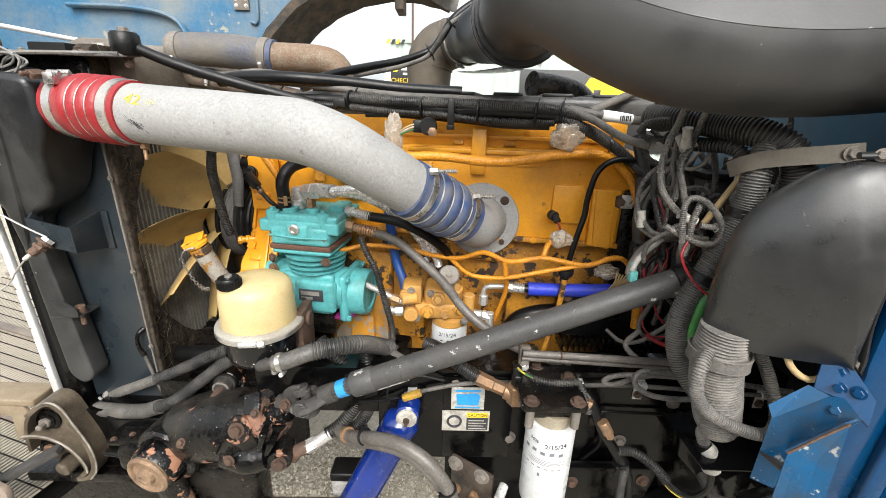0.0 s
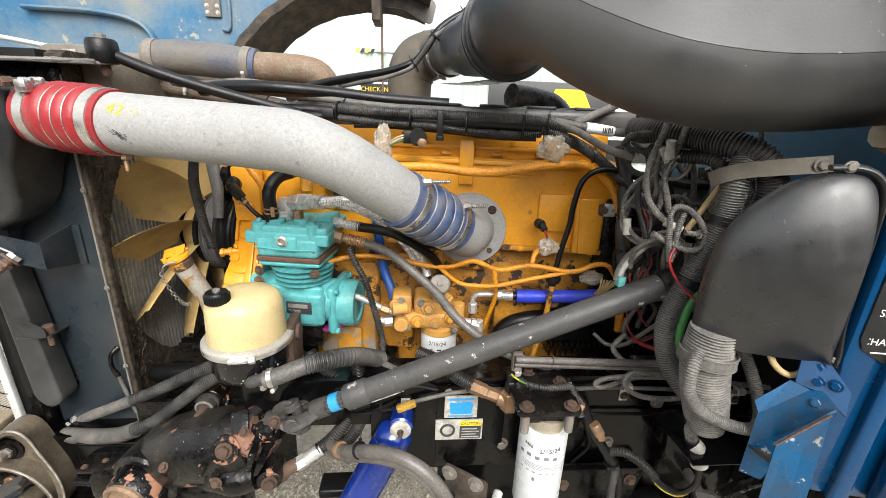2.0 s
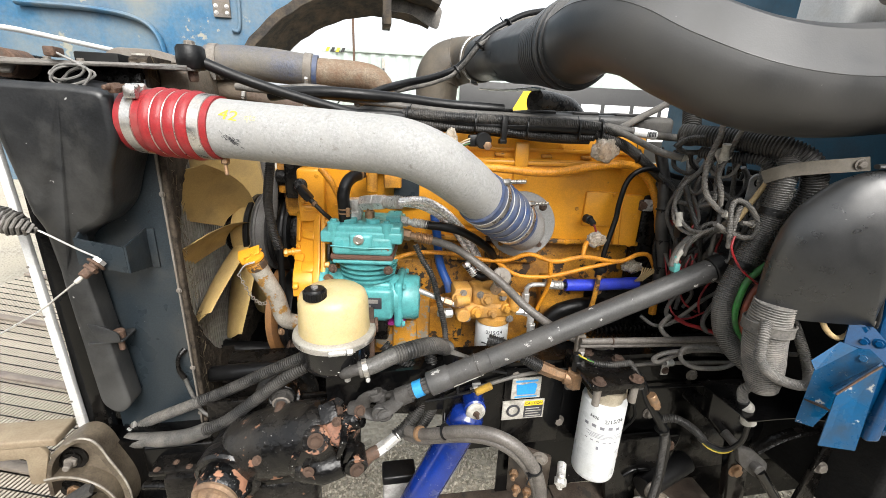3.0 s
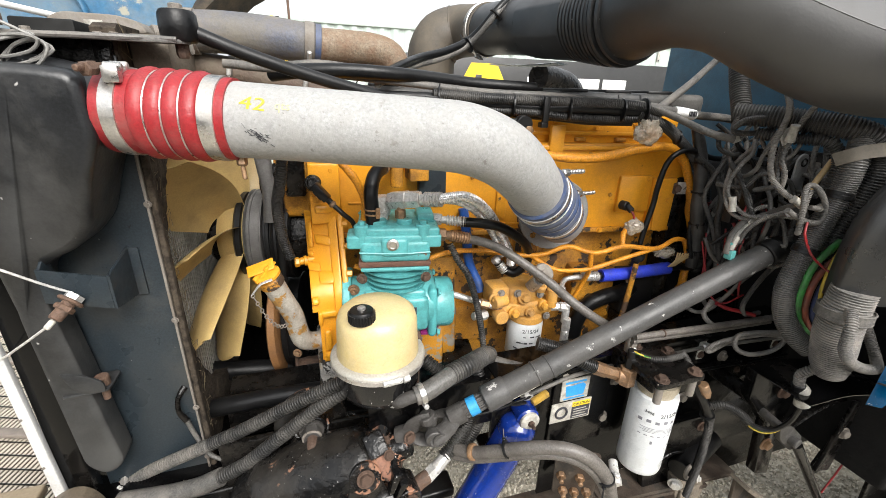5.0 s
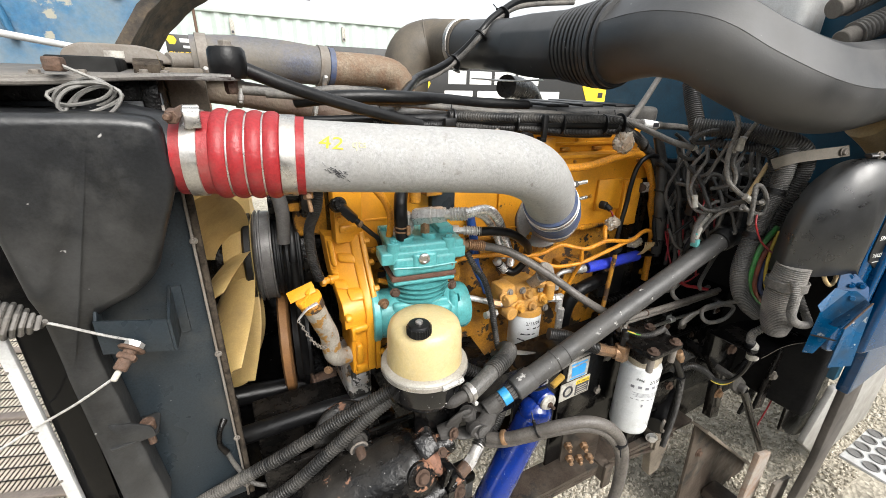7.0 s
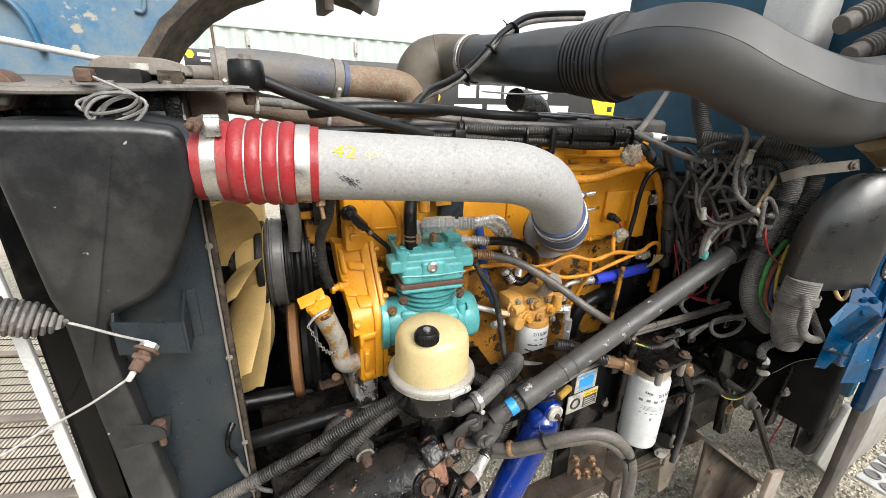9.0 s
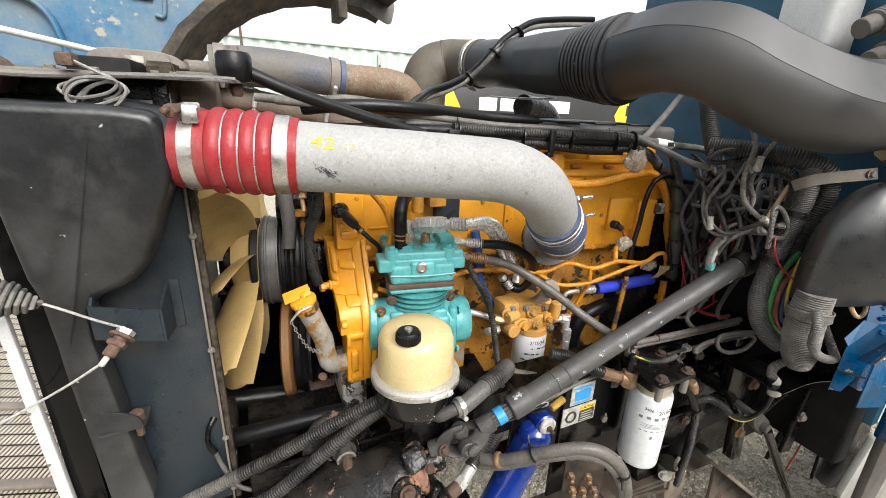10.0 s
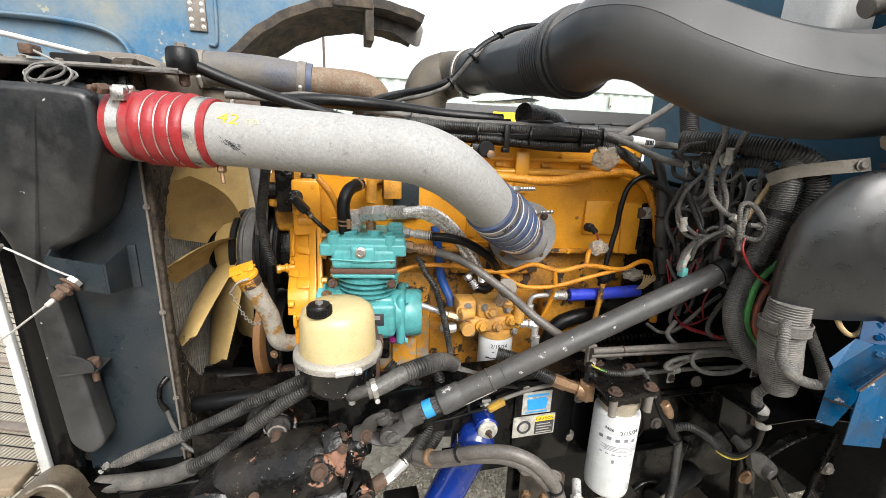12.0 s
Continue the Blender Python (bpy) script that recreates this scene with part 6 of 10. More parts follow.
hose("orange_harness", [(-0.47, 1.1, 1.56), (-0.44, 1.09, 1.52), (-0.42, 1.1, 1.46), (-0.43, 1.11, 1.38)], 0.009, orange_loom, "orange harness behind the front cover", "harness", bumps=0.1)
hose("black_cable", [(0.60, 1.03, 1.555), (0.537, 1.02, 1.562), (0.46, 1.018, 1.582), (0.416, 1.02, 1.577), (0.384, 1.02, 1.547), (0.370, 1.02, 1.48), (0.368, 1.02, 1.439), (0.350, 1.015, 1.36), (0.338, 1.01, 1.29)], 0.0075, rubber, "black cable looping down over engine side", "cable")


# ---- charge pipe and its hoses ----
def at_line(t):
    return Vector((-0.83, 0.9675, 1.6728)) + PX * t


cp = thing("charge_pipe", "mottled grey cast aluminium charge air pipe", "pipe", (-0.3, 0.85, 1.6))
bend = [at_line(0.16), at_line(0.26), at_line(0.38), at_line(0.49), (-0.272, 0.834, 1.639), (-0.20, 0.838, 1.612), (-0.13, 0.872, 1.566), (-0.07, 0.920, 1.518), (-0.045, 0.943, 1.496)]
part("tube", sweep(bend, [0.0608] * 9, 48, 0.012, bumps=0.006), alu_pipe, cp)
part("weld_seam", torus(at_line(0.50), PX, 0.0603, 0.0012, 48), alu_pipe, cp, "faint weld seam")
ra = Vector((-0.010, -0.052, 0.031))
ra = (ra - PX * ra.dot(PX)).normalized()
rb = PX.cross(ra)


def on_pipe(geo, u):
    """Wraps flat geometry (x along, y up, z out) on the straight part of the pipe."""
    out = []
    for v in geo[0]:
        a = -v[1] / 0.0608
        out.append(at_line(u + v[0]) + (ra * math.cos(a) + rb * math.sin(a)) * (0.0612 + v[2]))
    return out, geo[1]


part("chalk_mark", on_pipe(moved(text_geo("42", 0.030, Matrix(), 0.0004), Matrix.Diagonal((1.35, 1, 1, 1)) @ Matrix.Rotation(-0.08, 4, "Z")), 0.232), mat("yellow_chalk", (0.62, 0.47, 0.03), (0.5, 0.38, 0.05), 60, 0.8), cp, "yellow chalk numerals")
part("chalk_mark", on_pipe(text_geo("qts", 0.020, Matrix(), 0.0004), 0.276), mat("pale_chalk", (0.46, 0.42, 0.24), (0.4, 0.38, 0.28), 60, 0.8), cp, "pale rubbed chalk letters")
rg = random.Random(21)
scuffs = []
for i in range(34):
    a, b = rg.gauss(0, 0.009), rg.gauss(0, 0.004)
    w, h = rg.uniform(0.002, 0.009), rg.uniform(0.0004, 0.0012)
    scuffs.append(moved(rbox((0, 0, 0), (w, h, 0.0004), 0), Matrix.Translation((a, b - 0.45 * a, 0)) @ Matrix.Rotation(rg.uniform(-1.0, 0.1), 4, "Z")))
part("scuff", on_pipe(moved(join(*scuffs), Matrix.Translation((0, -0.045, 0))), 0.235), ink, cp, "dark scuffed scratches")
part("stud", join(rod((-0.648, 0.925, 1.606), (-0.648, 0.92, 1.588), 0.009, n=6), rod((-0.648, 0.92, 1.588), (-0.646, 0.916, 1.565), 0.004)), brass, cp)

rh = thing("hump_hose", "red silicone hump hose with wire rings", "hose", (-0.75, 0.93, 1.68))
L = 0.187
prof = []
for i in range(131):
    s = i / 130
    x = 0.003 + s * L
    bulge = 0.0
    if 0.27 < s < 0.80:
        bulge = 0.0065 * abs(math.sin((s - 0.27) / 0.53 * math.pi * 4)) ** 0.6
    prof.append((0.0652 + bulge, x))
prof = [(0.0608, 0.003)] + prof + [(0.0608, L + 0.003)]
part("sleeve", lathe(prof, at_line(0), PX, 56), red_rubber, rh, "ribbed red silicone sleeve")
for k in range(1, 4):
    s = 0.27 + 0.53 * k / 4
    part("wire_ring", torus(at_line(0.003 + s * L), PX, 0.0668, 0.0017, 48), steel, rh, "bright steel wire ring")
b1 = part("band", ring_on(at_line(0.028), PX, 0.0656, 0.022, 0.002, 56), steel, rh, "steel T-bolt band")
p = at_line(0.028) + Vector((0.0, -0.03, 0.064))
part("trunnion", join(rod(p + Vector((-0.012, -0.012, 0.002)), p + Vector((0.012, -0.012, 0.002)), 0.007), rod(p + Vector((-0.012, 0.014, 0.004)), p + Vector((0.012, 0.014, 0.004)), 0.007), rbox(p + Vector((-0.011, -0.03, -0.02)), p + Vector((0.011, -0.012, 0.004)), 0.003)), steel, b1)
part("clamp_bolt", join(rod(p + Vector((-0.01, 0.03, 0.006)), p + Vector((-0.03, -0.055, -0.002)), 0.005), rod(p + Vector((-0.02, -0.02, 0.0)), p + Vector((-0.025, -0.042, -0.003)), 0.0105, n=6)), rusty, b1, "rusty clamp bolt")
part("band", ring_on(at_line(0.165), PX, 0.0656, 0.024, 0.002, 56), steel, rh, "plain steel band")

bh = thing("hump_hose", "blue silicone hump hose with steel wire rings", "hose", (0.0, 0.97, 1.46))
A, B = Vector((-0.075, 0.913, 1.521)), Vector((0.062, 1.022, 1.425))
D = (B - A).normalized()
prof = [(0.062, 0)]
for i in range(91):
    s = i / 90
    bulge = 0.006 * abs(math.sin((s - 0.25) / 0.5 * math.pi * 3)) ** 0.7 if 0.25 < s < 0.75 else 0.0
    prof.append((0.0662 + bulge, s * (B - A).length))
prof.append((0.062, (B - A).length))
part("sleeve", lathe(prof, A, D, 48), blue_rubber, bh, "dusty blue ribbed sleeve")
for k in (0, 1, 2, 3):
    part("wire_ring", torus(A + (B - A) * (0.25 + k * 0.5 / 3), D, 0.0677, 0.0017, 44), steel, bh, "steel wire ring")
for s in (0.13, 0.87):
    bd = part("band", ring_on(A + (B - A) * s, D, 0.0666, 0.017, 0.0018, 48), steel, bh, "steel clamp band")
    q = A + (B - A) * s + Vector((0.03, -0.035, 0.052))
    part("clamp_bolt", join(rod(q, q + Vector((0.02, 0.006, 0.0)), 0.0085, n=6), sweep([q + Vector((0.018, 0.006, 0)), q + Vector((0.04, 0.01, 0.0)), q + Vector((0.062, 0.013, 0.0))], 0.0045, 10, rib=(0.00448, 0.0021))), steel, bd, "bright threaded clamp bolt")

fe = thing("intake_elbow", "cast aluminium intake elbow with round bolted flange", "intake elbow", (0.1, 1.05, 1.39))
part("neck", sweep([B - D * 0.03, B + D * 0.01, B + D * 0.035 + Vector((0.004, 0.008, -0.004)), (0.100, 1.062, 1.398), (0.118, 1.115, 1.394)], [0.06, 0.06, 0.061, 0.064, 0.068], 40), alu_cast, fe)
fn = Vector((-0.155, -0.985, 0.02)).normalized()
fc = Vector((0.118, 1.126, 1.394))
# Gasket drawn wider than the flange: its dark rim gives the flange's shadow.
part("gasket", lathe([(0.105, -0.012), (0.107, -0.010), (0.107, -0.001), (0.10, 0.0)], fc, fn, 64), gasket_rust, fe, "dark gasket ring standing in for shadow round the flange")
part("flange", lathe([(0.098, 0.0), (0.1035, 0.002), (0.1035, 0.009), (0.101, 0.012), (0.06, 0.012)], fc, fn, 64), alu_cast, fe, "round pale flange plate")
for k in range(4):
    a = math.pi / 4 + k * math.pi / 2
    d_ = fn.orthogonal().normalized()
    bolt(fe, fc + Vector((0.059 * (1 if k in (0, 3) else -1), -0.0097 * (1 if k in (0, 3) else -1), 0.059 if k < 2 else -0.059)) + fn * 0.011, fn, 0.017, rusty if k in (0, 3) else yellow_worn)


# ---- rear pipe, intake duct, elbows ----
rp = thing("turbo_pipe", "rusty steel charge pipe joined by faded blue hose", "pipe", (-0.5, 1.3, 1.83))
part("pipe", sweep([(-0.50, 1.30, 1.812), (-0.42, 1.30, 1.811), (-0.36, 1.30, 1.808), (-0.318, 1.30, 1.796), (-0.300, 1.302, 1.765), (-0.297, 1.305, 1.69)], 0.039, 36), mat("rust_dusted_pipe", (0.25, 0.20, 0.145), (0.18, 0.13, 0.085), 14, 0.7, 0.2, bump=0.5, bscale=160, dirt=(0.15, 0.08, 0.045), dscale=34, damt=0.55, grain=0.35), rp, "dusty rust-speckled pipe")
part("hose", sweep([(-0.785, 1.315, 1.826), (-0.70, 1.312, 1.828), (-0.60, 1.305, 1.823), (-0.49, 1.30, 1.813)], [0.043, 0.045, 0.046, 0.043], 36), mat("faded_blue_hose", (0.085, 0.090, 0.105), (0.040, 0.058, 0.13), 9, 0.5, bump=0.3, bscale=120, dirt=(0.165, 0.145, 0.112), dscale=7, damt=0.47, grain=0.35), rp, "faded blue hose, dusty")
for q, d in (((-0.765, 1.314, 1.826), (1, 0, 0)), ((-0.512, 1.301, 1.815), (1, 0, -0.1))):
    clamp_on(rp, q, d, 0.0462, 0.022, screw=(0, -1, -0.8), material=dusty_metal)
part("blue_end", ring_on((-0.492, 1.30, 1.813), (1, 0, -0.1), 0.0435, 0.014, 0.002), blue_rubber, rp)


def oct_shape(k=0.42):
    pts = []
    for x, y in ((1, k), (k, 1), (-k, 1), (-1, k), (-1, -k), (-k, -1), (k, -1), (1, -k)):
        pts.append(Vector((x, y)))
    out = []
    for i in range(8):
        for t in (0.08, 0.5, 0.92):
            q = pts[i] * (1 - t) + pts[(i + 1) % 8] * t
            out.append((q.x, q.y))
    return out


def duct_shape():
    """A round section with a flat facet along its upper side."""
    out = []
    for i in range(48):
        b = 2 * math.pi * i / 48
        c, s = math.cos(b), math.sin(b)
        r = 1.0
        for at in (radians(48.75), radians(131.25)):
            r = min(r, 0.897 / max(1e-6, math.cos(b - at))) if math.cos(b - at) > 0.85 else r
        out.append((r * c, r * s))
    return out


dk = thing("intake_duct", "large weathered black plastic intake air duct", "air duct", (0.3, 0.8, 1.87))
main = [(0.165, 0.99, 1.886), (0.160, 0.93, 1.895), (0.164, 0.855, 1.900), (0.195, 0.775, 1.884), (0.25, 0.716, 1.843), (0.33, 0.661, 1.804), (0.42, 0.639, 1.790), (0.52, 0.633, 1.792), (0.64, 0.633, 1.804), (0.80, 0.635, 1.822), (0.99, 0.637, 1.843)]
part("duct", sweep(main, [0.096, 0.0935, 0.0915, 0.0915, 0.092, 0.0935, 0.0955, 0.098, 0.0998, 0.1002, 0.1004], step=0.01, shape=duct_shape(), flat=1.0), plastic_grey, dk, "moulded duct with flat upper facets", 15)
for k in (3, 21):
    seam = sweep(main, [0.096, 0.0935, 0.0915, 0.0915, 0.092, 0.0935, 0.0955, 0.098, 0.0998, 0.1002, 0.1004], step=0.01, shape=duct_shape(), cap=False)[0]
    line = seam[k::len(duct_shape())]
    part("mould_seam", sweep(line[4:-2:3], 0.0009, 6), plastic_grey, dk, "thin moulding seam")
rs_ = random.Random(21)
skin = sweep(main, [0.0962, 0.0937, 0.0917, 0.0917, 0.0922, 0.0937, 0.0957, 0.0982, 0.1, 0.1004, 0.1006], step=0.01, shape=duct_shape(), cap=False)[0]
scuffs, ns = [], len(duct_shape())
for k in range(16):
    ring, side_ = rs_.randrange(30, len(skin) // ns - 14), rs_.choice((22, 23, 24, 25, 26, 27, 28, 29, 30, 31, 32, 33, 34))
    length, slope = rs_.randrange(1, 4), rs_.choice((-1, 0, 0, 1))
    scuffs.append(sweep([skin[(ring + i) * ns + (side_ + slope * i) % ns] for i in range(length + 1)], [0.0004] + [0.0009] * (length - 1) + [0.0003], 5, 0.004))
tagged(part("scuff_mark", join(*scuffs), dusty_metal, dk), "scattered pale scuff marks", kind="stuff")
part("collar", join(*[lathe([(0.086, -0.006), (r, -0.005), (r, 0.005), (0.086, 0.006)], (0.1655, 0.985 + dy, 1.886), (-0.04, 1, 0.01), 48) for dy, r in ((0.0, 0.104), (0.018, 0.109), (0.034, 0.107))]), plastic_grey, dk, "stepped black collar")
bl = []
for i in range(8):
    bl += [(0.107 - 0.002 * i, 0.0 + i * 0.015), (0.107 - 0.002 * i, 0.007 + i * 0.015), (0.099 - 0.002 * i, 0.0085 + i * 0.015), (0.099 - 0.002 * i, 0.0135 + i * 0.015)]
part("bellows", lathe(bl, (0.163, 1.03, 1.886), (-0.1, 1, 0.02), 48), plastic_grey, dk, "ribbed rubber bellows", 20)
part("cone", sweep([(0.152, 1.14, 1.888), (0.146, 1.19, 1.889), (0.13, 1.27, 1.893), (0.112, 1.34, 1.898)], [0.088, 0.088, 0.085, 0.076], shape=oct_shape()), plastic_grey, dk, "faceted adapter cone")
part("tube", sweep([(0.115, 1.33, 1.897), (0.094, 1.5, 1.908), (0.07, 1.70, 1.918)], 0.078, 36), plastic_grey, dk, "straight black intake tube")
em = mat("dusty_brown_rubber", (0.075, 0.062, 0.048), (0.10, 0.085, 0.065), 8, 0.6, bump=0.2, dirt=(0.17, 0.14, 0.1), dscale=6, damt=0.56)
el = thing("rubber_elbow", "dusty brown rubber intake elbow with steel clamp", "rubber elbow", (0.0, 1.75, 1.85))
part("elbow", sweep([(0.083, 1.585, 1.912), (0.074, 1.66, 1.917), (0.062, 1.72, 1.92), (0.03, 1.765, 1.918), (-0.025, 1.785, 1.895), (-0.055, 1.79, 1.845), (-0.058, 1.79, 1.79), (-0.055, 1.79, 1.70)], [0.082, 0.083, 0.086, 0.09, 0.094, 0.092, 0.086, 0.08], 40), em, el)
for q, d in (((0.02, 1.77, 1.916), (0.9, -0.5, 0.2)), ((-0.035, 1.787, 1.885), (0.7, -0.2, 0.7)), ((-0.054, 1.79, 1.84), (0.25, 0, 1))):
    part("rib", torus(q, d, 0.0885, 0.0035, 40), em, el)
clamp_on(el, (0.081, 1.605, 1.913), (0.1, -1, 0), 0.084, 0.020, screw=(-0.3, 0, -1))
part("turbo_cover", lathe([(0.05, 0), (0.09, 0.01), (0.10, 0.06), (0.08, 0.10), (0.04, 0.11)], (-0.055, 1.79, 1.60), (0, 0, 1), 32), oily_dark, el, "dark turbo inlet housing")
ex = thing("exhaust_pipe", "sooty black exhaust pipe dropping behind the engine", "exhaust pipe", (0.62, 1.79, 1.0))
part("pipe", sweep([(0.33, 1.655, 1.776), (0.43, 1.70, 1.768), (0.53, 1.745, 1.745), (0.60, 1.78, 1.67), (0.62, 1.79, 1.5), (0.62, 1.79, 1.0)], 0.046, 24), oily_dark, ex)
solid("heat_shield", sweep([(0.09, 1.50, 1.800), (0.14, 1.38, 1.795), (0.20, 1.30, 1.80)], 0.05, 12, flat=0.06), steel, "bent bare metal heat shield", "heat shield")

# ---- harness along the engine top ----
wl = thing("wiring_harness", "black taped wiring harness along engine top", "wiring harness", (0.0, 1.1, 1.69))
part("trunk", sweep([(-0.60, 1.15, 1.70), (-0.47, 1.13, 1.702), (-0.27, 1.13, 1.700), (-0.117, 1.12, 1.691), (0.006, 1.10, 1.684), (0.127, 1.072, 1.687), (0.248, 1.045, 1.684), (0.30, 1.035, 1.678)], [0.011, 0.012, 0.013, 0.014, 0.016, 0.018, 0.019, 0.018], 14, bumps=0.1), rubber, wl, "taped trunk")
part("loom", sweep([(-0.25, 1.12, 1.708), (-0.10, 1.105, 1.702), (0.02, 1.085, 1.700), (0.127, 1.062, 1.698), (0.25, 1.035, 1.694), (0.33, 1.02, 1.68)], 0.0125, 14, rib=(0.0048, 0.0014)), loom, wl, "ribbed split loom", 30)
part("loom", sweep([(-0.45, 1.12, 1.692), (-0.27, 1.115, 1.686), (-0.114, 1.115, 1.676), (0.0, 1.09, 1.672), (0.08, 1.075, 1.664), (0.194, 1.05, 1.660), (0.27, 1.035, 1.663)], 0.0095, 12, rib=(0.0048, 0.0012)), loom, wl, "ribbed split loom", 30)
part("loom", sweep([(-0.2, 1.125, 1.668), (-0.1, 1.12, 1.668), (0.05, 1.10, 1.66), (0.15, 1.07, 1.652), (0.26, 1.04, 1.652)], 0.0075, 12), rubber, wl)
part("descending_loom", sweep([(0.27, 1.035, 1.675), (0.354, 1.02, 1.645), (0.42, 1.03, 1.61), (0.47, 1.03, 1.575), (0.535, 1.045, 1.53), (0.57, 1.045, 1.47), (0.585, 1.04, 1.40), (0.605, 1.035, 1.32), (0.61, 1.035, 1.20)], [0.014, 0.014, 0.013, 0.012, 0.014, 0.017, 0.018, 0.018, 0.016], 14, rib=(0.0050, 0.0016)), loom, wl, "ribbed loom dropping behind engine", 30)
part("red_band", ring_on((0.583, 1.04, 1.415), (0.1, 0, -1), 0.0185, 0.03, 0.0015), wire_red, wl, "red tape wrap")
for q, r in (((-0.43, 1.128, 1.702), 0.02), ((-0.236, 1.12, 1.70), 0.024), ((-0.05, 1.105, 1.688), 0.026), ((0.09, 1.078, 1.683), 0.028), ((0.225, 1.045, 1.682), 0.027), ((0.285, 1.035, 1.682), 0.03), ((0.41, 1.03, 1.617), 0.018)):
    tie(wl, q, (1, -0.25, -0.03), r)
part("tie_mount", join(rbox((0.012, 1.058, 1.65), (0.028, 1.068, 1.71), 0.002), rbox((0.010, 1.06, 1.638), (0.03, 1.08, 1.652), 0.003)), plastic, wl, "black strap clip")
part("tie_mount", rbox((-0.275, 1.09, 1.685), (-0.245, 1.105, 1.705), 0.003), plastic, wl)
hose("engine_cable", [(-0.66, 1.20, 1.755), (-0.47, 1.15, 1.744), (-0.261, 1.16, 1.728), (-0.11, 1.135, 1.716), (0.046, 1.095, 1.712), (0.201, 1.06, 1.703), (0.283, 1.03, 1.696), (0.346, 1.0, 1.674), (0.394, 0.93, 1.640), (0.44, 0.892, 1.626)], 0.0088, rubber_dusty, "grey-black cable along the engine top", "cable")
hose("heater_hose", [(-0.60, 1.20, 1.74), (-0.54, 1.16, 1.748), (-0.45, 1.14, 1.752), (-0.36, 1.14, 1.75), (-0.25, 1.17, 1.745), (-0.12, 1.19, 1.735), (0.05, 1.18, 1.728)], 0.0155, rubber, "thick black hose over the engine front", "hose")
hose("heater_hose", [(-0.70, 1.25, 1.76), (-0.6, 1.22, 1.756), (-0.5, 1.2, 1.765), (-0.40, 1.2, 1.755), (-0.33, 1.24, 1.74)], 0.010, rubber_dusty, "dusty hose at the engine front", "hose")
mc = [(-0.36, 1.17, 1.745), (-0.29, 1.26, 1.775), (-0.22, 1.35, 1.799), (-0.13, 1.41, 1.823), (-0.045, 1.45, 1.858), (-0.008, 1.425, 1.895), (0.020, 1.40, 1.935), (0.062, 1.41, 1.972), (0.117, 1.425, 2.004), (0.20, 1.45, 2.042), (0.33, 1.48, 2.068), (0.50, 1.50, 2.09)]
hose("main_cable", mc, 0.0115, rubber, "thick black cable crossing to the intake tube", "cable")
hose("main_cable", [(x - 0.012, y - 0.008, z - 0.019) for x, y, z in mc], 0.0085, rubber_dusty, "second black cable crossing to intake tube", "cable")
ct = thing("cable_tie", "black cable tie round the crossing cables", "cable tie", mc[4])
for k in (4, 6, 8):
    tie(ct, Vector(mc[k]) + Vector((0.002, -0.003, -0.010)), Vector(mc[k + 1]) - Vector(mc[k - 1]), 0.0225, "strap")
tg = thing("tagged_cable", "grey cable with white printed tag", "cable", (0.4, 1.03, 1.68))
part("cable", sweep([(0.30, 1.035, 1.694), (0.36, 1.03, 1.685), (0.444, 1.03, 1.675), (0.571, 1.04, 1.667), (0.68, 1.06, 1.655)], 0.0105), rubber_dusty, tg)
part("tag", sweep([(0.378, 1.029, 1.683), (0.41, 1.029, 1.680), (0.45, 1.03, 1.6745)], 0.0128), sign_white, tg, "white printed tag")
part("printed_bar", join(*[rbox((0.418 + i * 0.0045, 1.0145, 1.671), (0.4195 + i * 0.0045 + 0.001 * (i % 2), 1.0165, 1.684), 0) for i in range(6)]), ink, tg)
hose("diagonal_hose", [(0.36, 1.06, 1.69), (0.45, 1.10, 1.725), (0.549, 1.15, 1.76), (0.692, 1.22, 1.82), (0.8, 1.26, 1.87)], 0.010, rubber_dusty, "dusty hose rising towards the firewall", "hose")
hose("front_loom", [(-0.585, 1.09, 1.62), (-0.60, 1.085, 1.53), (-0.616, 1.12, 1.46), (-0.612, 1.13, 1.38), (-0.600, 1.13, 1.325)], 0.012, loom, "black ribbed loom hanging before engine front", "loom", rib=(0.0050, 0.0014))
hose("sensor_lead", [(-0.492, 1.118, 1.457), (-0.470, 1.11, 1.435), (-0.448, 1.115, 1.41), (-0.44, 1.13, 1.36)], 0.006, rubber, "black sensor lead at the engine front", "lead")


# ---- steering reservoir, shaft and gear ----
rs = thing("steering_reservoir", "cream plastic power steering reservoir with black cap", "fluid reservoir", (-0.43, 0.885, 1.08))
RC = (-0.432, 0.888)
part("dome", lathe([(0.086, 0), (0.087, 0.004), (0.085, 0.03), (0.083, 0.085), (0.078, 0.102), (0.066, 0.112), (0.03, 0.117), (0, 0.118)], (*RC, 1.187), (0, 0, 1), 56), res_plastic, rs, "translucent cream plastic dome")
part("clamp_ring", join(lathe([(0.086, -0.009), (0.096, -0.008), (0.100, -0.002), (0.100, 0.003), (0.097, 0.007), (0.087, 0.010)], (*RC, 1.188), (0, 0, 1), 56)), mat("dull_grey_ring", (0.42, 0.40, 0.35), (0.32, 0.3, 0.26), 14, 0.5, 0.3, dirt=(0.2, 0.17, 0.13), damt=0.6), rs, "pale grey ring flange")
part("worm_screw", join(rod((-0.44, 0.789, 1.183), (-0.40, 0.793, 1.183), 0.0075), rod((-0.40, 0.793, 1.183), (-0.385, 0.797, 1.183), 0.009, n=6)), zinc, rs)
part("band", lathe([(0.099, -0.006), (0.1005, -0.005), (0.1005, 0.005), (0.099, 0.006)], (*RC, 1.183), (0, 0, 1), 56), steel, rs)
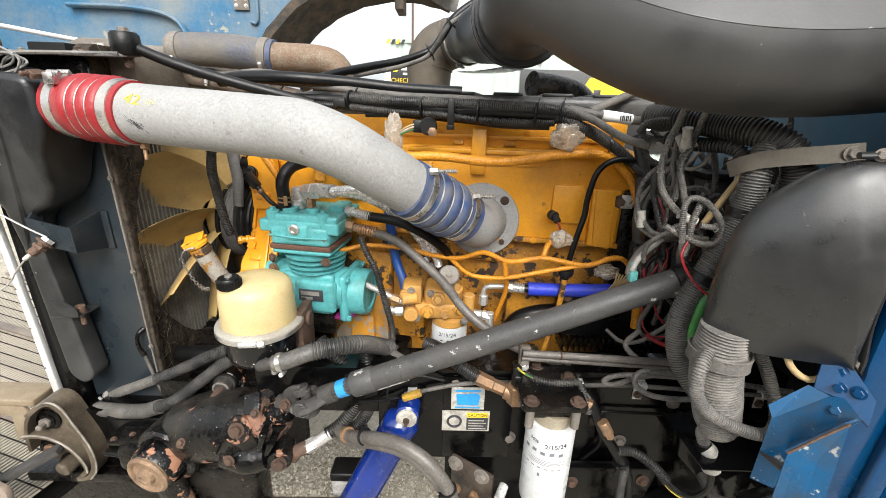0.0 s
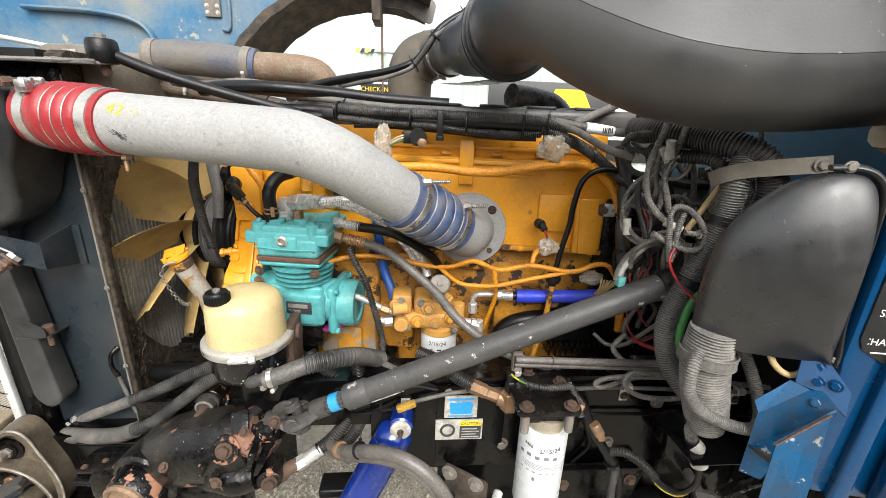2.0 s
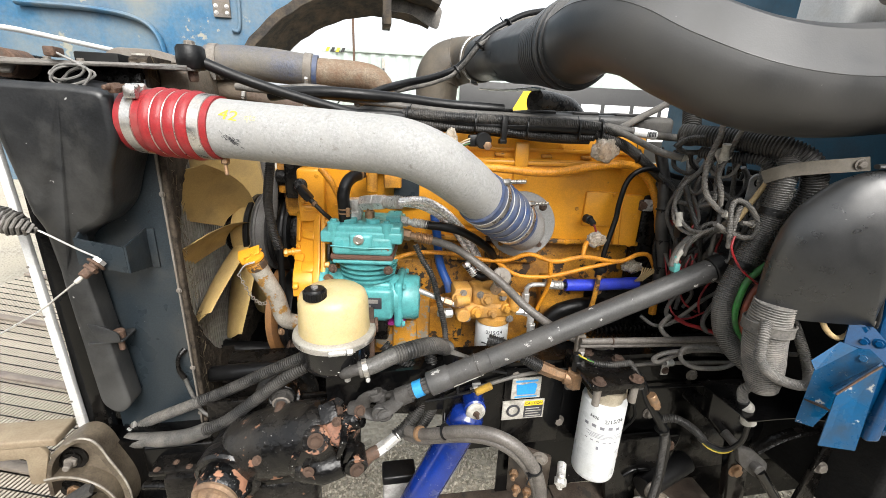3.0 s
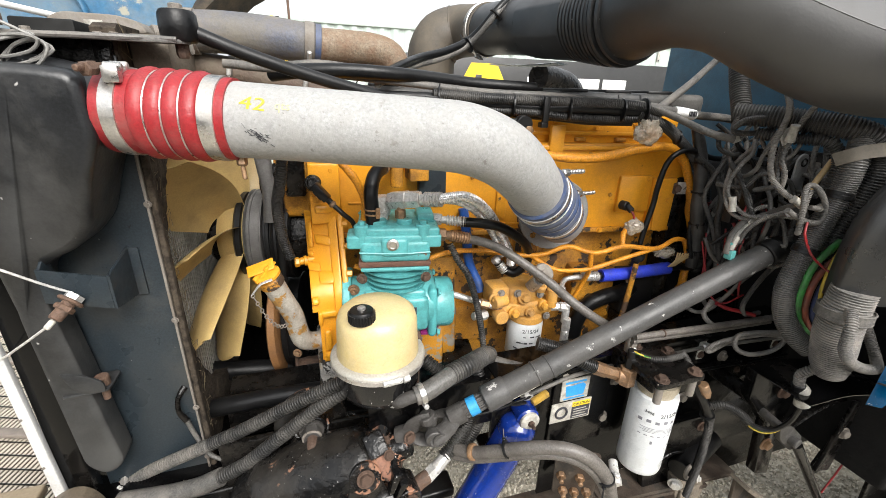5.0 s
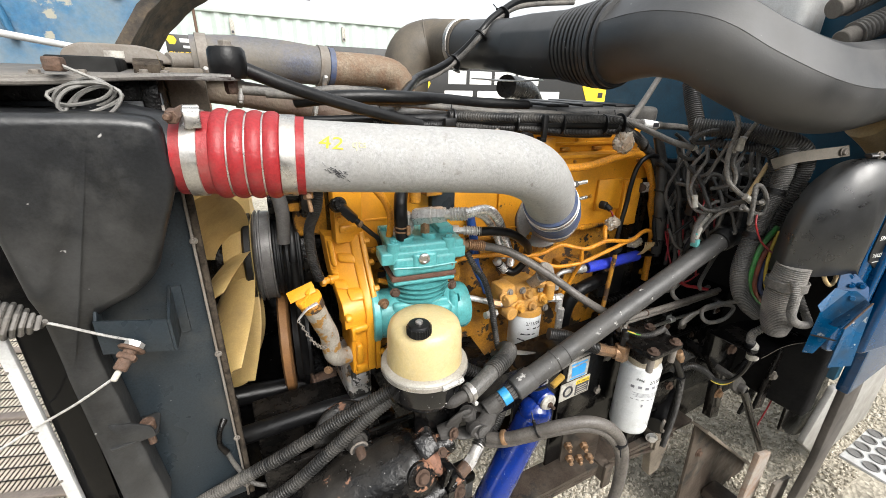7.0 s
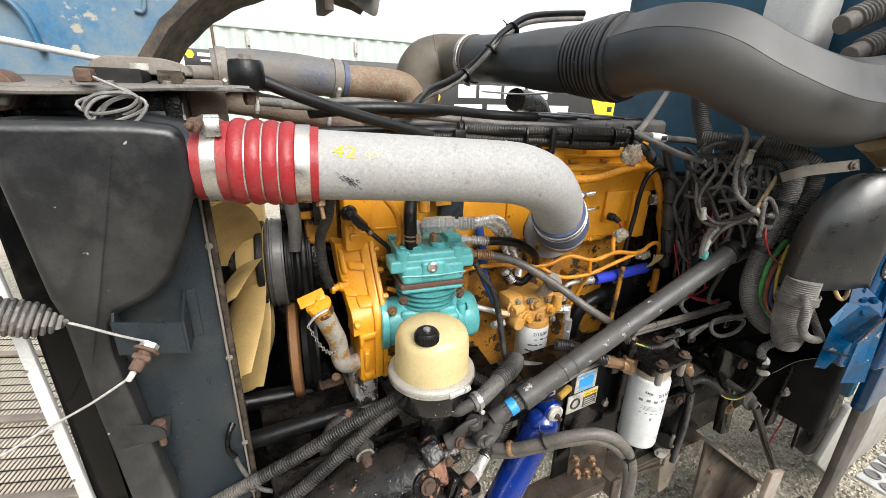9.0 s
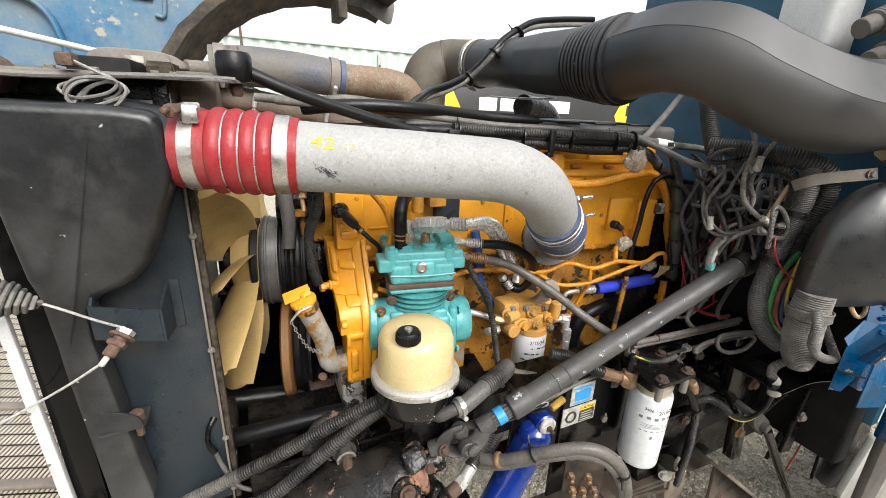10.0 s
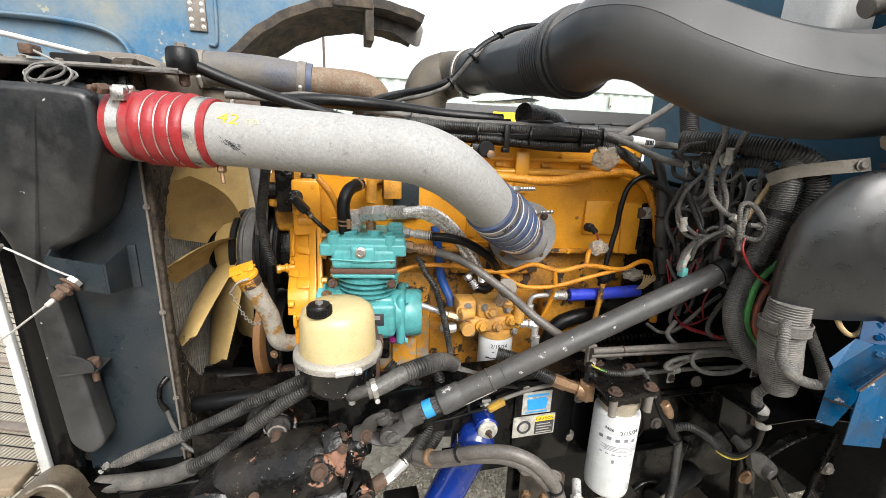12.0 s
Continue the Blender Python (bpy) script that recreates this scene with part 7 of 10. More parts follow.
part("can", lathe([(0.03, -0.086), (0.066, -0.083), (0.080, -0.072), (0.086, -0.055), (0.087, 0.0)], (*RC, 1.178), (0, 0, 1), 48), mat("gloss_black_speckled", (0.005, 0.005, 0.0055), (0.01, 0.01, 0.01), 9, 0.14, dirt=(0.04, 0.035, 0.03), damt=0.76, speck=(0.5, 0.48, 0.45), sscale=80, samt=0.69), rs, "glossy black lower can with paint spots")
cpp = part("cap", lathe([(0.024, 0), (0.025, 0.003), (0.025, 0.020), (0.022, 0.025), (0.010, 0.026)], (-0.468, 0.842, 1.298), (0, 0, 1), 32), rubber, rs, "black rubber filler cap")
part("cap_stud", lathe([(0.008, 0), (0.008, 0.004), (0.005, 0.006)], (-0.468, 0.842, 1.324), (0, 0, 1), 20), steel, cpp)
part("cap_grip", join(*[rod((-0.468 + 0.025 * math.cos(a), 0.842 + 0.025 * math.sin(a), 1.3), (-0.468 + 0.025 * math.cos(a), 0.842 + 0.025 * math.sin(a), 1.318), 0.0016, n=6) for a in np.linspace(0, 6.28, 29)[:-1]]), rubber, cpp)
part("outlet_elbow", sweep([(-0.41, 0.83, 1.105), (-0.405, 0.805, 1.118), (-0.385, 0.80, 1.128), (-0.355, 0.80, 1.132)], 0.0135), joint_steel, rs, "oily metal outlet elbow")
part("drain_fitting", join(rod((-0.405, 0.87, 1.098), (-0.405, 0.87, 1.065), 0.012, n=6), rod((-0.405, 0.87, 1.068), (-0.405, 0.87, 1.050), 0.008)), zinc, rs)
part("mount_plate", join(rbox((-0.36, 0.90, 1.05), (-0.335, 0.99, 1.20), 0.006), rod((-0.335, 0.94, 1.17), (-0.325, 0.94, 1.17), 0.02)), rusty, rs, "rusty bracket plate")
rh_ = thing("return_hose", "thick dusty black return hose from reservoir", "hose", (-0.3, 0.82, 1.14))
part("hose", sweep([(-0.372, 0.80, 1.129), (-0.34, 0.803, 1.136), (-0.283, 0.82, 1.151), (-0.21, 0.86, 1.145), (-0.168, 0.90, 1.121), (-0.12, 0.98, 1.05)], 0.0195, 18), rubber_dusty, rh_)
part("ribbed_sleeve", sweep([(-0.29, 0.818, 1.151), (-0.23, 0.845, 1.150), (-0.18, 0.89, 1.128), (-0.13, 0.965, 1.07)], 0.0215, 18, rib=(0.00784, 0.00245)), loom, rh_, "ribbed outer sleeve", 30)
clamp_on(rh_, (-0.358, 0.801, 1.132), (1, 0.1, 0.2), 0.0205, 0.012, screw=(0, -0.3, -1))

sh = thing("steering_shaft", "worn grey steering shaft with universal joint", "steering shaft", (-0.2, 0.83, 1.05))
S0, S1 = Vector((-0.196, 0.831, 1.053)), Vector((0.488, 0.775, 1.368))
sd = (S1 - S0).normalized()
part("tube", rod(S0, S1, 0.0275, 0.003, 36), shaft_grey, sh, "chipped grey tube")
part("end_sleeve", lathe([(0.0278, 0), (0.031, 0.003), (0.031, 0.055), (0.0278, 0.06)], S0 - sd * 0.004, sd, 36), shaft_grey, sh)
for u_, w_ in ((0.13, 0.0022), (0.165, 0.0015)):
    part("weld_bead", torus(S0 + sd * u_, sd, 0.0278, w_), shaft_grey, sh)
part("slip_stub", join(rod(S0 - sd * 0.075, S0, 0.018), *[rod(S0 - sd * 0.07 + (Matrix.Rotation(a, 4, sd) @ sd.orthogonal().normalized()) * 0.0175, S0 + (Matrix.Rotation(a, 4, sd) @ sd.orthogonal().normalized()) * 0.0175, 0.003, n=6) for a in np.linspace(0, 6.28, 13)[:-1]]), joint_steel, sh, "splined steel stub")
part("tape_wrap", lathe([(0.0195, 0), (0.022, 0.001), (0.022, 0.023), (0.0195, 0.024)], S0 - sd * 0.045, sd, 24), blue_tape, sh, "blue tape wrap")
part("chip_strip", sweep([S0 + sd * 0.02 + Vector((0.006, -0.012, -0.026)), S0 + sd * 0.09 + Vector((0.006, -0.012, -0.026)), S0 + sd * 0.14 + Vector((0.006, -0.01, -0.027))], 0.003, 8, flat=0.4), tape_white, sh)


def yoke(parent, c, d, side, mat_):
    """One fork of a universal joint at c, opening along d; side: the way across its two ears."""
    d, side = Vector(d).normalized(), Vector(side)
    side = (side - d * side.dot(d)).normalized()
    nrm = d.cross(side)
    c = Vector(c)
    g = [rod(c - d * 0.085, c - d * 0.045, 0.024)]
    for s in (-1, 1):
        g.append(sweep([c - d * 0.05 + side * s * 0.006, c - d * 0.04 + side * s * 0.022, c - d * 0.015 + side * s * 0.031, c + d * 0.010 + side * s * 0.031], [0.020, 0.020, 0.021, 0.019], 12, flat=0.45))
        g.append(rod(c + side * s * 0.022, c + side * s * 0.041, 0.0195))
    return part("yoke", join(*g), mat_, parent, "greasy forked yoke")


U = Vector((-0.322, 0.842, 0.992))
y1 = yoke(sh, U, -sd, (0.2, -1, 0.2), joint_steel)
gd = Vector((-0.80, 0.25, -0.32)).normalized()
y2 = yoke(sh, U, -gd, sd.cross(Vector((0.2, -1, 0.2))), joint_steel)
part("cross", join(rod(U - Vector((0, 0.038, 0)), U + Vector((0, 0.038, 0)), 0.012), rod(U - Vector((0.0, 0, 0.036)), U + Vector((0.0, 0, 0.036)), 0.012), lathe([(0.016, 0), (0.016, 0.004), (0.012, 0.004), (0.012, 0.001), (0, 0.001)], U + Vector((0.006, -0.043, 0.004)), (0.1, -1, 0.1), 24)), joint_steel, y1)
bolt(y2, U + gd * 0.06 + Vector((0.0, -0.022, 0.012)), (0.2, -1, 0.4), 0.02, rusty)
# column side coupling
part("upper_coupling", join(rod(S1, S1 + sd * 0.03, 0.031), rbox(S1 + sd * 0.03 + Vector((-0.01, -0.03, -0.025)), S1 + sd * 0.03 + Vector((0.05, 0.03, 0.025)), 0.01), rod(S1 + sd * 0.06, S1 + sd * 0.25 + Vector((0, 0.03, 0)), 0.02)), plastic, sh, "black coupling at the column")

gr_ = thing("steering_gear", "oily black cast steering gear box, paint peeling", "steering gear", (-0.58, 0.85, 0.75))
G0, G1 = Vector((-0.70, 0.925, 0.815)), Vector((-0.45, 0.868, 0.905))
ax = (G1 - G0).normalized()
# Pale specks here are glints put into the colour; dirt and chips are real.
grey_iron = mat("dusty_black_casting", (0.0036, 0.0036, 0.0039), (0.0085, 0.0082, 0.0078), 16, 0.2, bump=0.6, bscale=60, dirt=(0.038, 0.033, 0.027), dscale=7, damt=0.60, drough=0.55, spec=0.32, chips=(0.28, 0.14, 0.085), cscale=19, camt=0.655, speck=(0.4, 0.39, 0.38), sscale=150, samt=0.73, grain=0.45)
part("housing", join(
    sweep([G0 - ax * 0.03, G0 + ax * 0.02, G0 + ax * 0.10, (G0 + G1) / 2 + ax * 0.05, G1 - ax * 0.01, G1 + ax * 0.02], [0.060, 0.088, 0.094, 0.092, 0.084, 0.066], 40, bumps=0.012),
    sweep([(-0.62, 0.93, 0.80), (-0.60, 0.955, 0.87), (-0.588, 0.955, 0.915)], [0.085, 0.062, 0.044], 24),
    lathe([(0.02, -0.075), (0.084, -0.072), (0.090, -0.066), (0.090, -0.056), (0.084, -0.050), (0.072, -0.048), (0.056, -0.034), (0.046, -0.012), (0.040, 0.0)], (-0.587, 0.975, 0.935), (0.05, -0.85, 0.5), 44),
    rbox((-0.72, 0.875, 0.46), (-0.50, 0.98, 0.74), 0.03, 3),
    rod((-0.69, 0.97, 0.80), (-0.715, 0.868, 0.791), 0.086, 0.004, 40),
    rbox((-0.66, 0.88, 0.70), (-0.46, 0.99, 0.86), 0.025, 3),
    sweep([(-0.53, 0.82, 0.84), (-0.47, 0.81, 0.84), (-0.42, 0.81, 0.85)], [0.035, 0.042, 0.034], 20)), grey_iron, gr_, "black casting with peeling paint")
od = Vector((-0.20, -0.95, -0.08)).normalized()
oc = Vector((-0.718, 0.855, 0.790))
cap_ = part("output_cap", join(lathe([(0.086, -0.04), (0.086, 0.0), (0.080, 0.007), (0.070, 0.009), (0.068, 0.003)], oc, od, 44), lathe([(0.060, 0.0), (0.062, 0.006), (0.062, 0.046), (0.055, 0.055)], oc, od, 40), *[moved(rbox((-0.010, 0.056, 0.0), (0.010, 0.068, 0.05), 0.003), aim(oc, od, k * 2.1 + 0.4)) for k in range(3)]), cast_black, gr_, "stepped round end cap")
tan_face = mat("rusty_tan_face", (0.34, 0.235, 0.14), (0.20, 0.10, 0.055), 22, 0.75, bump=0.6, dirt=(0.08, 0.05, 0.035), dscale=20, damt=0.53)
part("cap_face", lathe([(0.056, 0.052), (0.058, 0.060), (0.052, 0.066), (0.045, 0.064), (0.042, 0.059), (0.024, 0.060), (0.021, 0.072), (0.012, 0.073), (0.010, 0.069), (0, 0.069)], oc, od, 36), tan_face, cap_, "rusty tan end face")
ip = Vector((-0.425, 0.864, 0.930))
inp = part("input_flange", join(lathe([(0.062, -0.03), (0.066, -0.004), (0.066, 0.012), (0.058, 0.018), (0.034, 0.022), (0.024, 0.06)], ip, -gd, 40)), cast_black, gr_, "round input flange with chipped paint")
part("chipped_rim", lathe([(0.0665, -0.001), (0.0672, 0.002), (0.0668, 0.0125), (0.056, 0.0192), (0.05, 0.0196)], ip, -gd, 40), mat("peeled_primer", (0.30, 0.15, 0.10), (0.02, 0.02, 0.02), 24, 0.6, bump=0.5, chips=(0.012, 0.012, 0.012), cscale=18, camt=0.50), inp, "flaking red-brown primer rim")
s_ = gd.orthogonal().normalized()
for k in range(4):
    q = ip - gd * 0.017 + (Matrix.Rotation(2 * math.pi * k / 4 + 0.5, 4, gd) @ s_) * 0.048
    bolt(inp, q, -gd, 0.021, rusty)
for p, d, s in (((-0.482, 0.795, 0.938), (0.1, -0.9, 0.35), 0.027), ((-0.50, 0.775, 0.865), (-0.1, -1, 0.1), 0.020), ((-0.385, 0.785, 0.845), (0.3, -1, 0.2), 0.026), ((-0.62, 0.79, 0.90), (-0.1, -0.7, 0.7), 0.016), ((-0.43, 0.795, 0.99), (-0.1, -0.7, 0.7), 0.016)):
    bolt(gr_, p, d, s, rusty)
sd_ = Vector((0.0, -0.97, -0.06)).normalized()
bp_ = Vector((-0.587, 0.962, 0.950))
bs_ = part("boss", rod(bp_ - sd_ * 0.07, bp_ + sd_ * 0.004, 0.036), grey_iron, gr_)
part("lock_nut", join(lathe([(0.029, 0), (0.029, 0.006)], bp_ + sd_ * 0.004, sd_, 28), lathe([(0.024, 0.006), (0.024, 0.026), (0.021, 0.029)], bp_ + sd_ * 0.004, sd_, 6)), joint_steel, bs_, "grey lock nut with sealant")
part("sealant", sweep([bp_ + sd_ * 0.030 + (aim((0, 0, 0), sd_) @ Vector((0.020 * math.cos(a), 0.020 * math.sin(a), 0))) for a in np.linspace(0, 6.0, 14)], 0.0036, 8, 0.005, bumps=0.5, seed=6), dusty_metal, bs_, "bead of white sealant")
part("adjusting_stud", lathe([(0.0125, 0.028), (0.0125, 0.058), (0.010, 0.062)], bp_ + sd_ * 0.004, sd_, 16), rusty, bs_, "rusty adjusting stud")
part("boss", rod((-0.482, 0.86, 0.91), (-0.482, 0.797, 0.936), 0.034), cast_black, gr_, "valve boss, paint chipped")
part("boss", rod((-0.395, 0.85, 0.85), (-0.387, 0.79, 0.846), 0.030), cast_black, gr_, "lower port boss")
part("plate", moved(rbox((-0.022, -0.026, 0), (0.022, 0.026, 0.010), 0.005), aim((-0.452, 0.835, 0.985), (-0.2, -0.6, 0.75), 0.5)), cast_black, gr_, "small valve plate, paint peeling")
for k, (x, z, h_) in enumerate(((-0.55, 0.865, 0.07), (-0.525, 0.85, 0.05), (-0.435, 0.885, 0.085), (-0.42, 0.87, 0.06))):
    part("fin", prism([(x, z), (x + 0.012, z + 0.003), (x + 0.03, z + h_ * 0.6), (x + 0.012, z + h_ * 0.62)], "y", 0.782, 0.83, 0.003), cast_black, gr_)
part("pitman_arm", sweep([(-0.72, 0.84, 0.73), (-0.70, 0.85, 0.62), (-0.66, 0.86, 0.5)], [0.045, 0.04, 0.034], 16, flat=0.6), cast_black, gr_)
solid("gear_bracket", join(rbox((-0.80, 0.985, 0.66), (-0.38, 1.005, 0.93), 0.012), rbox((-0.90, 0.90, 0.68), (-0.76, 0.985, 0.76), 0.015)), oily_dark, "oily black plate behind steering gear", "bracket")
gb = thing("gear_mount_flange", "oily flange with bolts beside steering gear", "flange", (-0.8, 0.95, 0.8))
part("flange", rbox((-0.94, 0.92, 0.752), (-0.78, 0.99, 0.768), 0.006), oily_dark, gb)
for x, y in ((-0.92, 0.93), (-0.88, 0.95), (-0.84, 0.93), (-0.80, 0.96)):
    bolt(gb, (x, y, 0.768), (0, 0, 1), 0.012, rusty)
tr_ = thing("tie_rod_end", "oily tie rod end with worn bright edge", "tie rod", (-0.85, 0.86, 0.70))
part("socket", lathe([(0.018, 0), (0.025, 0.008), (0.025, 0.03), (0.018, 0.036)], (-0.88, 0.935, 0.67), (0.1, -0.3, 1), 28), oily_dark, tr_)
part("arm", sweep([(-0.97, 0.95, 0.70), (-0.92, 0.94, 0.705), (-0.86, 0.93, 0.70), (-0.78, 0.92, 0.70)], 0.013, 14, flat=0.7), oily_dark, tr_, "worn bright arm")

# Plate added to cover bright gravel with the dark that belongs there.
part("lower_skid", join(rbox((-1.25, 1.02, 0.38), (-0.62, 1.035, 0.60), 0.008), rbox((-1.25, 0.96, 0.565), (-0.62, 1.02, 0.60), 0.006)), oily_dark, gb, "added black plate standing for the dark below the hanger")
bt = thing("axle_block", "pale grey block with black top behind shock absorber", "block", (-0.26, 0.97, 0.0))
part("body", rbox((-0.315, 0.955, 0.0), (-0.215, 1.02, 0.598), 0.008, 3), mat("pale_grey_cast", (0.46, 0.45, 0.43), (0.33, 0.32, 0.30), 20, 0.55, bump=0.4, dirt=(0.12, 0.11, 0.10), dscale=24, damt=0.58), bt)
part("top_pad", rbox((-0.318, 0.950, 0.596), (-0.212, 1.022, 0.628), 0.008, 3), rubber, bt, "black rubber top pad")
# hoses at the lower left
for pts, r, lab in (([(-0.49, 0.92, 1.105), (-0.52, 0.93, 1.09), (-0.625, 0.96, 1.030), (-0.741, 0.99, 0.960), (-0.82, 1.015, 0.915)], 0.0150, "black corrugated hose sloping down from reservoir"),):
    hose("corrugated_hose", pts, r, loom, lab, rib=(0.0066, 0.0026), n=18)
hose("corrugated_hose", [(-0.79, 1.005, 0.932), (-0.896, 1.04, 0.871), (-0.98, 1.06, 0.828), (-1.03, 1.072, 0.80)], 0.0148, rubber_dusty, "dusty tan corrugated hose end at the radiator foot", rib=(0.0066, 0.0022), n=18)
hose("corrugated_hose", [(-0.50, 0.93, 1.07), (-0.569, 0.935, 1.028), (-0.655, 0.95, 0.955), (-0.744, 0.965, 0.880), (-0.83, 0.98, 0.835)], 0.0155, loom, "second black corrugated hose beneath the first", rib=(0.0066, 0.0026), n=18)
hose("rubber_hose", [(-0.80, 0.975, 0.848), (-0.859, 0.985, 0.822), (-0.93, 1.0, 0.806), (-1.03, 1.02, 0.795)], 0.0215, rubber_dusty, "smooth black rubber hose end at radiator foot")
hf = thing("hose_fitting", "tan dusty hose fitting at radiator foot", "fitting", (-1.07, 1.08, 0.78))
part("barb", join(rod((-1.02, 1.068, 0.805), (-1.065, 1.082, 0.783), 0.021), rod((-1.06, 1.08, 0.785), (-1.085, 1.088, 0.775), 0.024, n=6), rod((-1.0, 1.03, 0.80), (-1.06, 1.05, 0.76), 0.016)), dirty_iron, hf)
clamp_on(hf, (-1.02, 1.068, 0.806), (-0.9, 0.3, -0.45), 0.0215, 0.012)

# pressure hoses beside the shaft
hose("pressure_hose", [(-0.31, 0.95, 1.10), (-0.279, 0.93, 1.075), (-0.235, 0.905, 1.046), (-0.207, 0.90, 0.99), (-0.21, 0.895, 0.94), (-0.25, 0.875, 0.89), (-0.285, 0.86, 0.87)], 0.0165, loom, "black corrugated pressure hose behind shaft", rib=(0.0066, 0.0026), n=18)
hose("pressure_hose", [(-0.19, 0.93, 1.10), (-0.178, 0.905, 1.040), (-0.169, 0.90, 0.96), (-0.20, 0.892, 0.885), (-0.25, 0.88, 0.85)], 0.0155, loom, "second black corrugated pressure hose", rib=(0.0066, 0.0026), n=18)
hf = thing("hose_fitting", "metal hose end at steering gear port", "fitting", (-0.32, 0.84, 0.85))
part("ferrule", join(rod((-0.275, 0.862, 0.872), (-0.315, 0.842, 0.855), 0.0155), rod((-0.31, 0.845, 0.857), (-0.335, 0.834, 0.847), 0.018, n=6)), zinc, hf)
part("elbow", sweep([(-0.33, 0.836, 0.85), (-0.355, 0.83, 0.842), (-0.37, 0.83, 0.82)], 0.017), rusty, hf)
hose("clamped_hose", [(-0.13, 0.96, 1.06), (-0.09, 0.93, 1.055), (-0.04, 0.91, 1.05), (0.06, 0.90, 1.045)], 0.014, rubber_dusty, "grey hose crossing above frame rail")

# ---- frame, shock, springs ----
fr = thing("frame_rail", "glossy black truck frame rail", "frame rail", (0, 0.9, 0.75))
o = [(0.880, 1.065), (0.975, 1.065), (0.975, 1.056), (0.890, 1.056), (0.890, 0.789), (0.975, 0.789), (0.975, 0.78), (0.880, 0.78)]
part("channel", prism(o, "x", -0.15, 2.2, 0.0015), frame_black, fr, "black painted steel channel")
part("front_section", prism([(a, 0.93 + (b - 0.78) * 0.47) for a, b in o], "x", -0.46, -0.15, 0.0015), frame_black, fr, "shallow front section of channel")
part("front_horn", prism([(a + 0.115, 0.60 + (b - 0.78) * 0.75) for a, b in o], "x", -1.15, -0.55, 0.0015), frame_black, fr, "lower front frame horn")
for x, z in ((-0.10, 0.83), (0.05, 1.03), (0.22, 0.98), (0.50, 0.85), (0.62, 0.98), (0.75, 0.86), (0.34, 0.84), (0.20, 0.855)):
    bolt(fr, (x, 0.880, z), (0, -1, 0), 0.026, dusty_metal)
solid("far_frame_rail", prism([(1.84 - a + 0.88, b) for a, b in o], "x", -1.15, 2.2, 0.0015), frame_black, "black far frame rail under the engine", "frame rail")
part("lower_web", rbox((0.03, 0.893, 0.585), (1.3, 0.903, 0.788), 0.003), frame_black, fr, "deep black web below the channel")
# Black sheet added as the shadow under the cab; it hides lit gravel.
part("deep_web", rbox((0.55, 0.905, 0.40), (2.2, 0.915, 0.785), 0.003), frame_black, fr, "added black sheet standing for the shadow under the cab")
part("liner_plate", rbox((0.02, 0.870, 0.79), (0.20, 0.8795, 1.05), 0.004), frame_black, fr, "flat plate carrying labels")

lb = thing("caution_label", "white and yellow caution label on frame", "label", (0.08, 0.868, 0.91))
part("sheet", rbox((0.018, 0.8665, 0.885), (0.142, 0.8695, 0.948), 0), tape_white, lb)
part("panel", rbox((0.082, 0.8655, 0.889), (0.138, 0.8663, 0.928), 0), ink, lb)
part("yellow_head", rbox((0.082, 0.8655, 0.929), (0.138, 0.8663, 0.944), 0), sign_yellow, lb)
part("lettering", text_geo("CAUTION", 0.0115, upright((0.110, 0.8650, 0.9365)), 0.0003), ink, lb)
part("ring_symbol", torus((0.050, 0.8655, 0.916), (0, 1, 0), 0.017, 0.0032), ink, lb, "black ring symbol")
part("bar", join(*[rbox((0.087, 0.8645, 0.893 + i * 0.0085), (0.133 - 0.006 * (i % 2), 0.8653, 0.8955 + i * 0.0085), 0) for i in range(4)]), tape_white, lb)
lb = thing("battery_label", "white label with blue printed block on frame", "label", (0.08, 0.868, 0.98))
part("sheet", rbox((0.040, 0.8665, 0.955), (0.125, 0.8695, 1.022), 0), tape_white, lb)
part("blue_block", prism(rounded([(0.056, 0.968), (0.11, 0.968), (0.114, 0.998), (0.104, 1.006), (0.07, 1.001), (0.052, 1.003)], 0.003), "y", 0.8655, 0.8663, 0), label_blue, lb)
for z0, z1 in ((1.009, 1.015), (0.959, 0.963)):
    part("bar", rbox((0.05, 0.8655, z0), (0.115, 0.8663, z1), 0), label_blue, lb)

sk = thing("shock_absorber", "glossy blue shock absorber with steel top stud", "shock absorber", (-0.2, 0.85, 0.5))
T, B2 = Vector((-0.070, 0.853, 0.958)), Vector((-0.315, 0.865, 0.42))
dn = (B2 - T).normalized()
part("dust_tube", lathe([(0.012, 0.0), (0.024, 0.012), (0.042, 0.028), (0.047, 0.038), (0.047, 0.064), (0.045, 0.067), (0.0465, 0.070), (0.0465, 0.60)], T, dn, 36), shock_blue, sk, "glossy blue tube")
ey = part("top_eye", rod((-0.072, 0.83, 0.956), (-0.068, 0.885, 0.960), 0.030, 0.006, 30), shock_blue, sk)
part("bushing", lathe([(0.026, 0), (0.026, 0.006), (0.016, 0.010), (0.010, 0.010)], (-0.072, 0.830, 0.956), (0.0, -1, 0), 28), tape_white, ey, "pale rubber bushing")
bolt(ey, (-0.072, 0.821, 0.956), (0, -1, 0), 0.018, rusty, washer=False, stud=0.6)

yp = thing("yellow_connector", "yellow plug connector with tied wires", "connector", (-0.05, 0.82, 1.03))
part("plug", moved(rbox((-0.024, -0.008, -0.008), (0.024, 0.008, 0.008), 0.004), aim((-0.058, 0.818, 1.034), (0.02, 0.003, 0.006)) @ Matrix.Rotation(radians(90), 4, "Y")), mat("grimy_yellow_plug", (0.45, 0.27, 0.03), (0.3, 0.18, 0.03), 30, 0.5, dirt=(0.08, 0.05, 0.03), dscale=40, damt=0.56), yp)
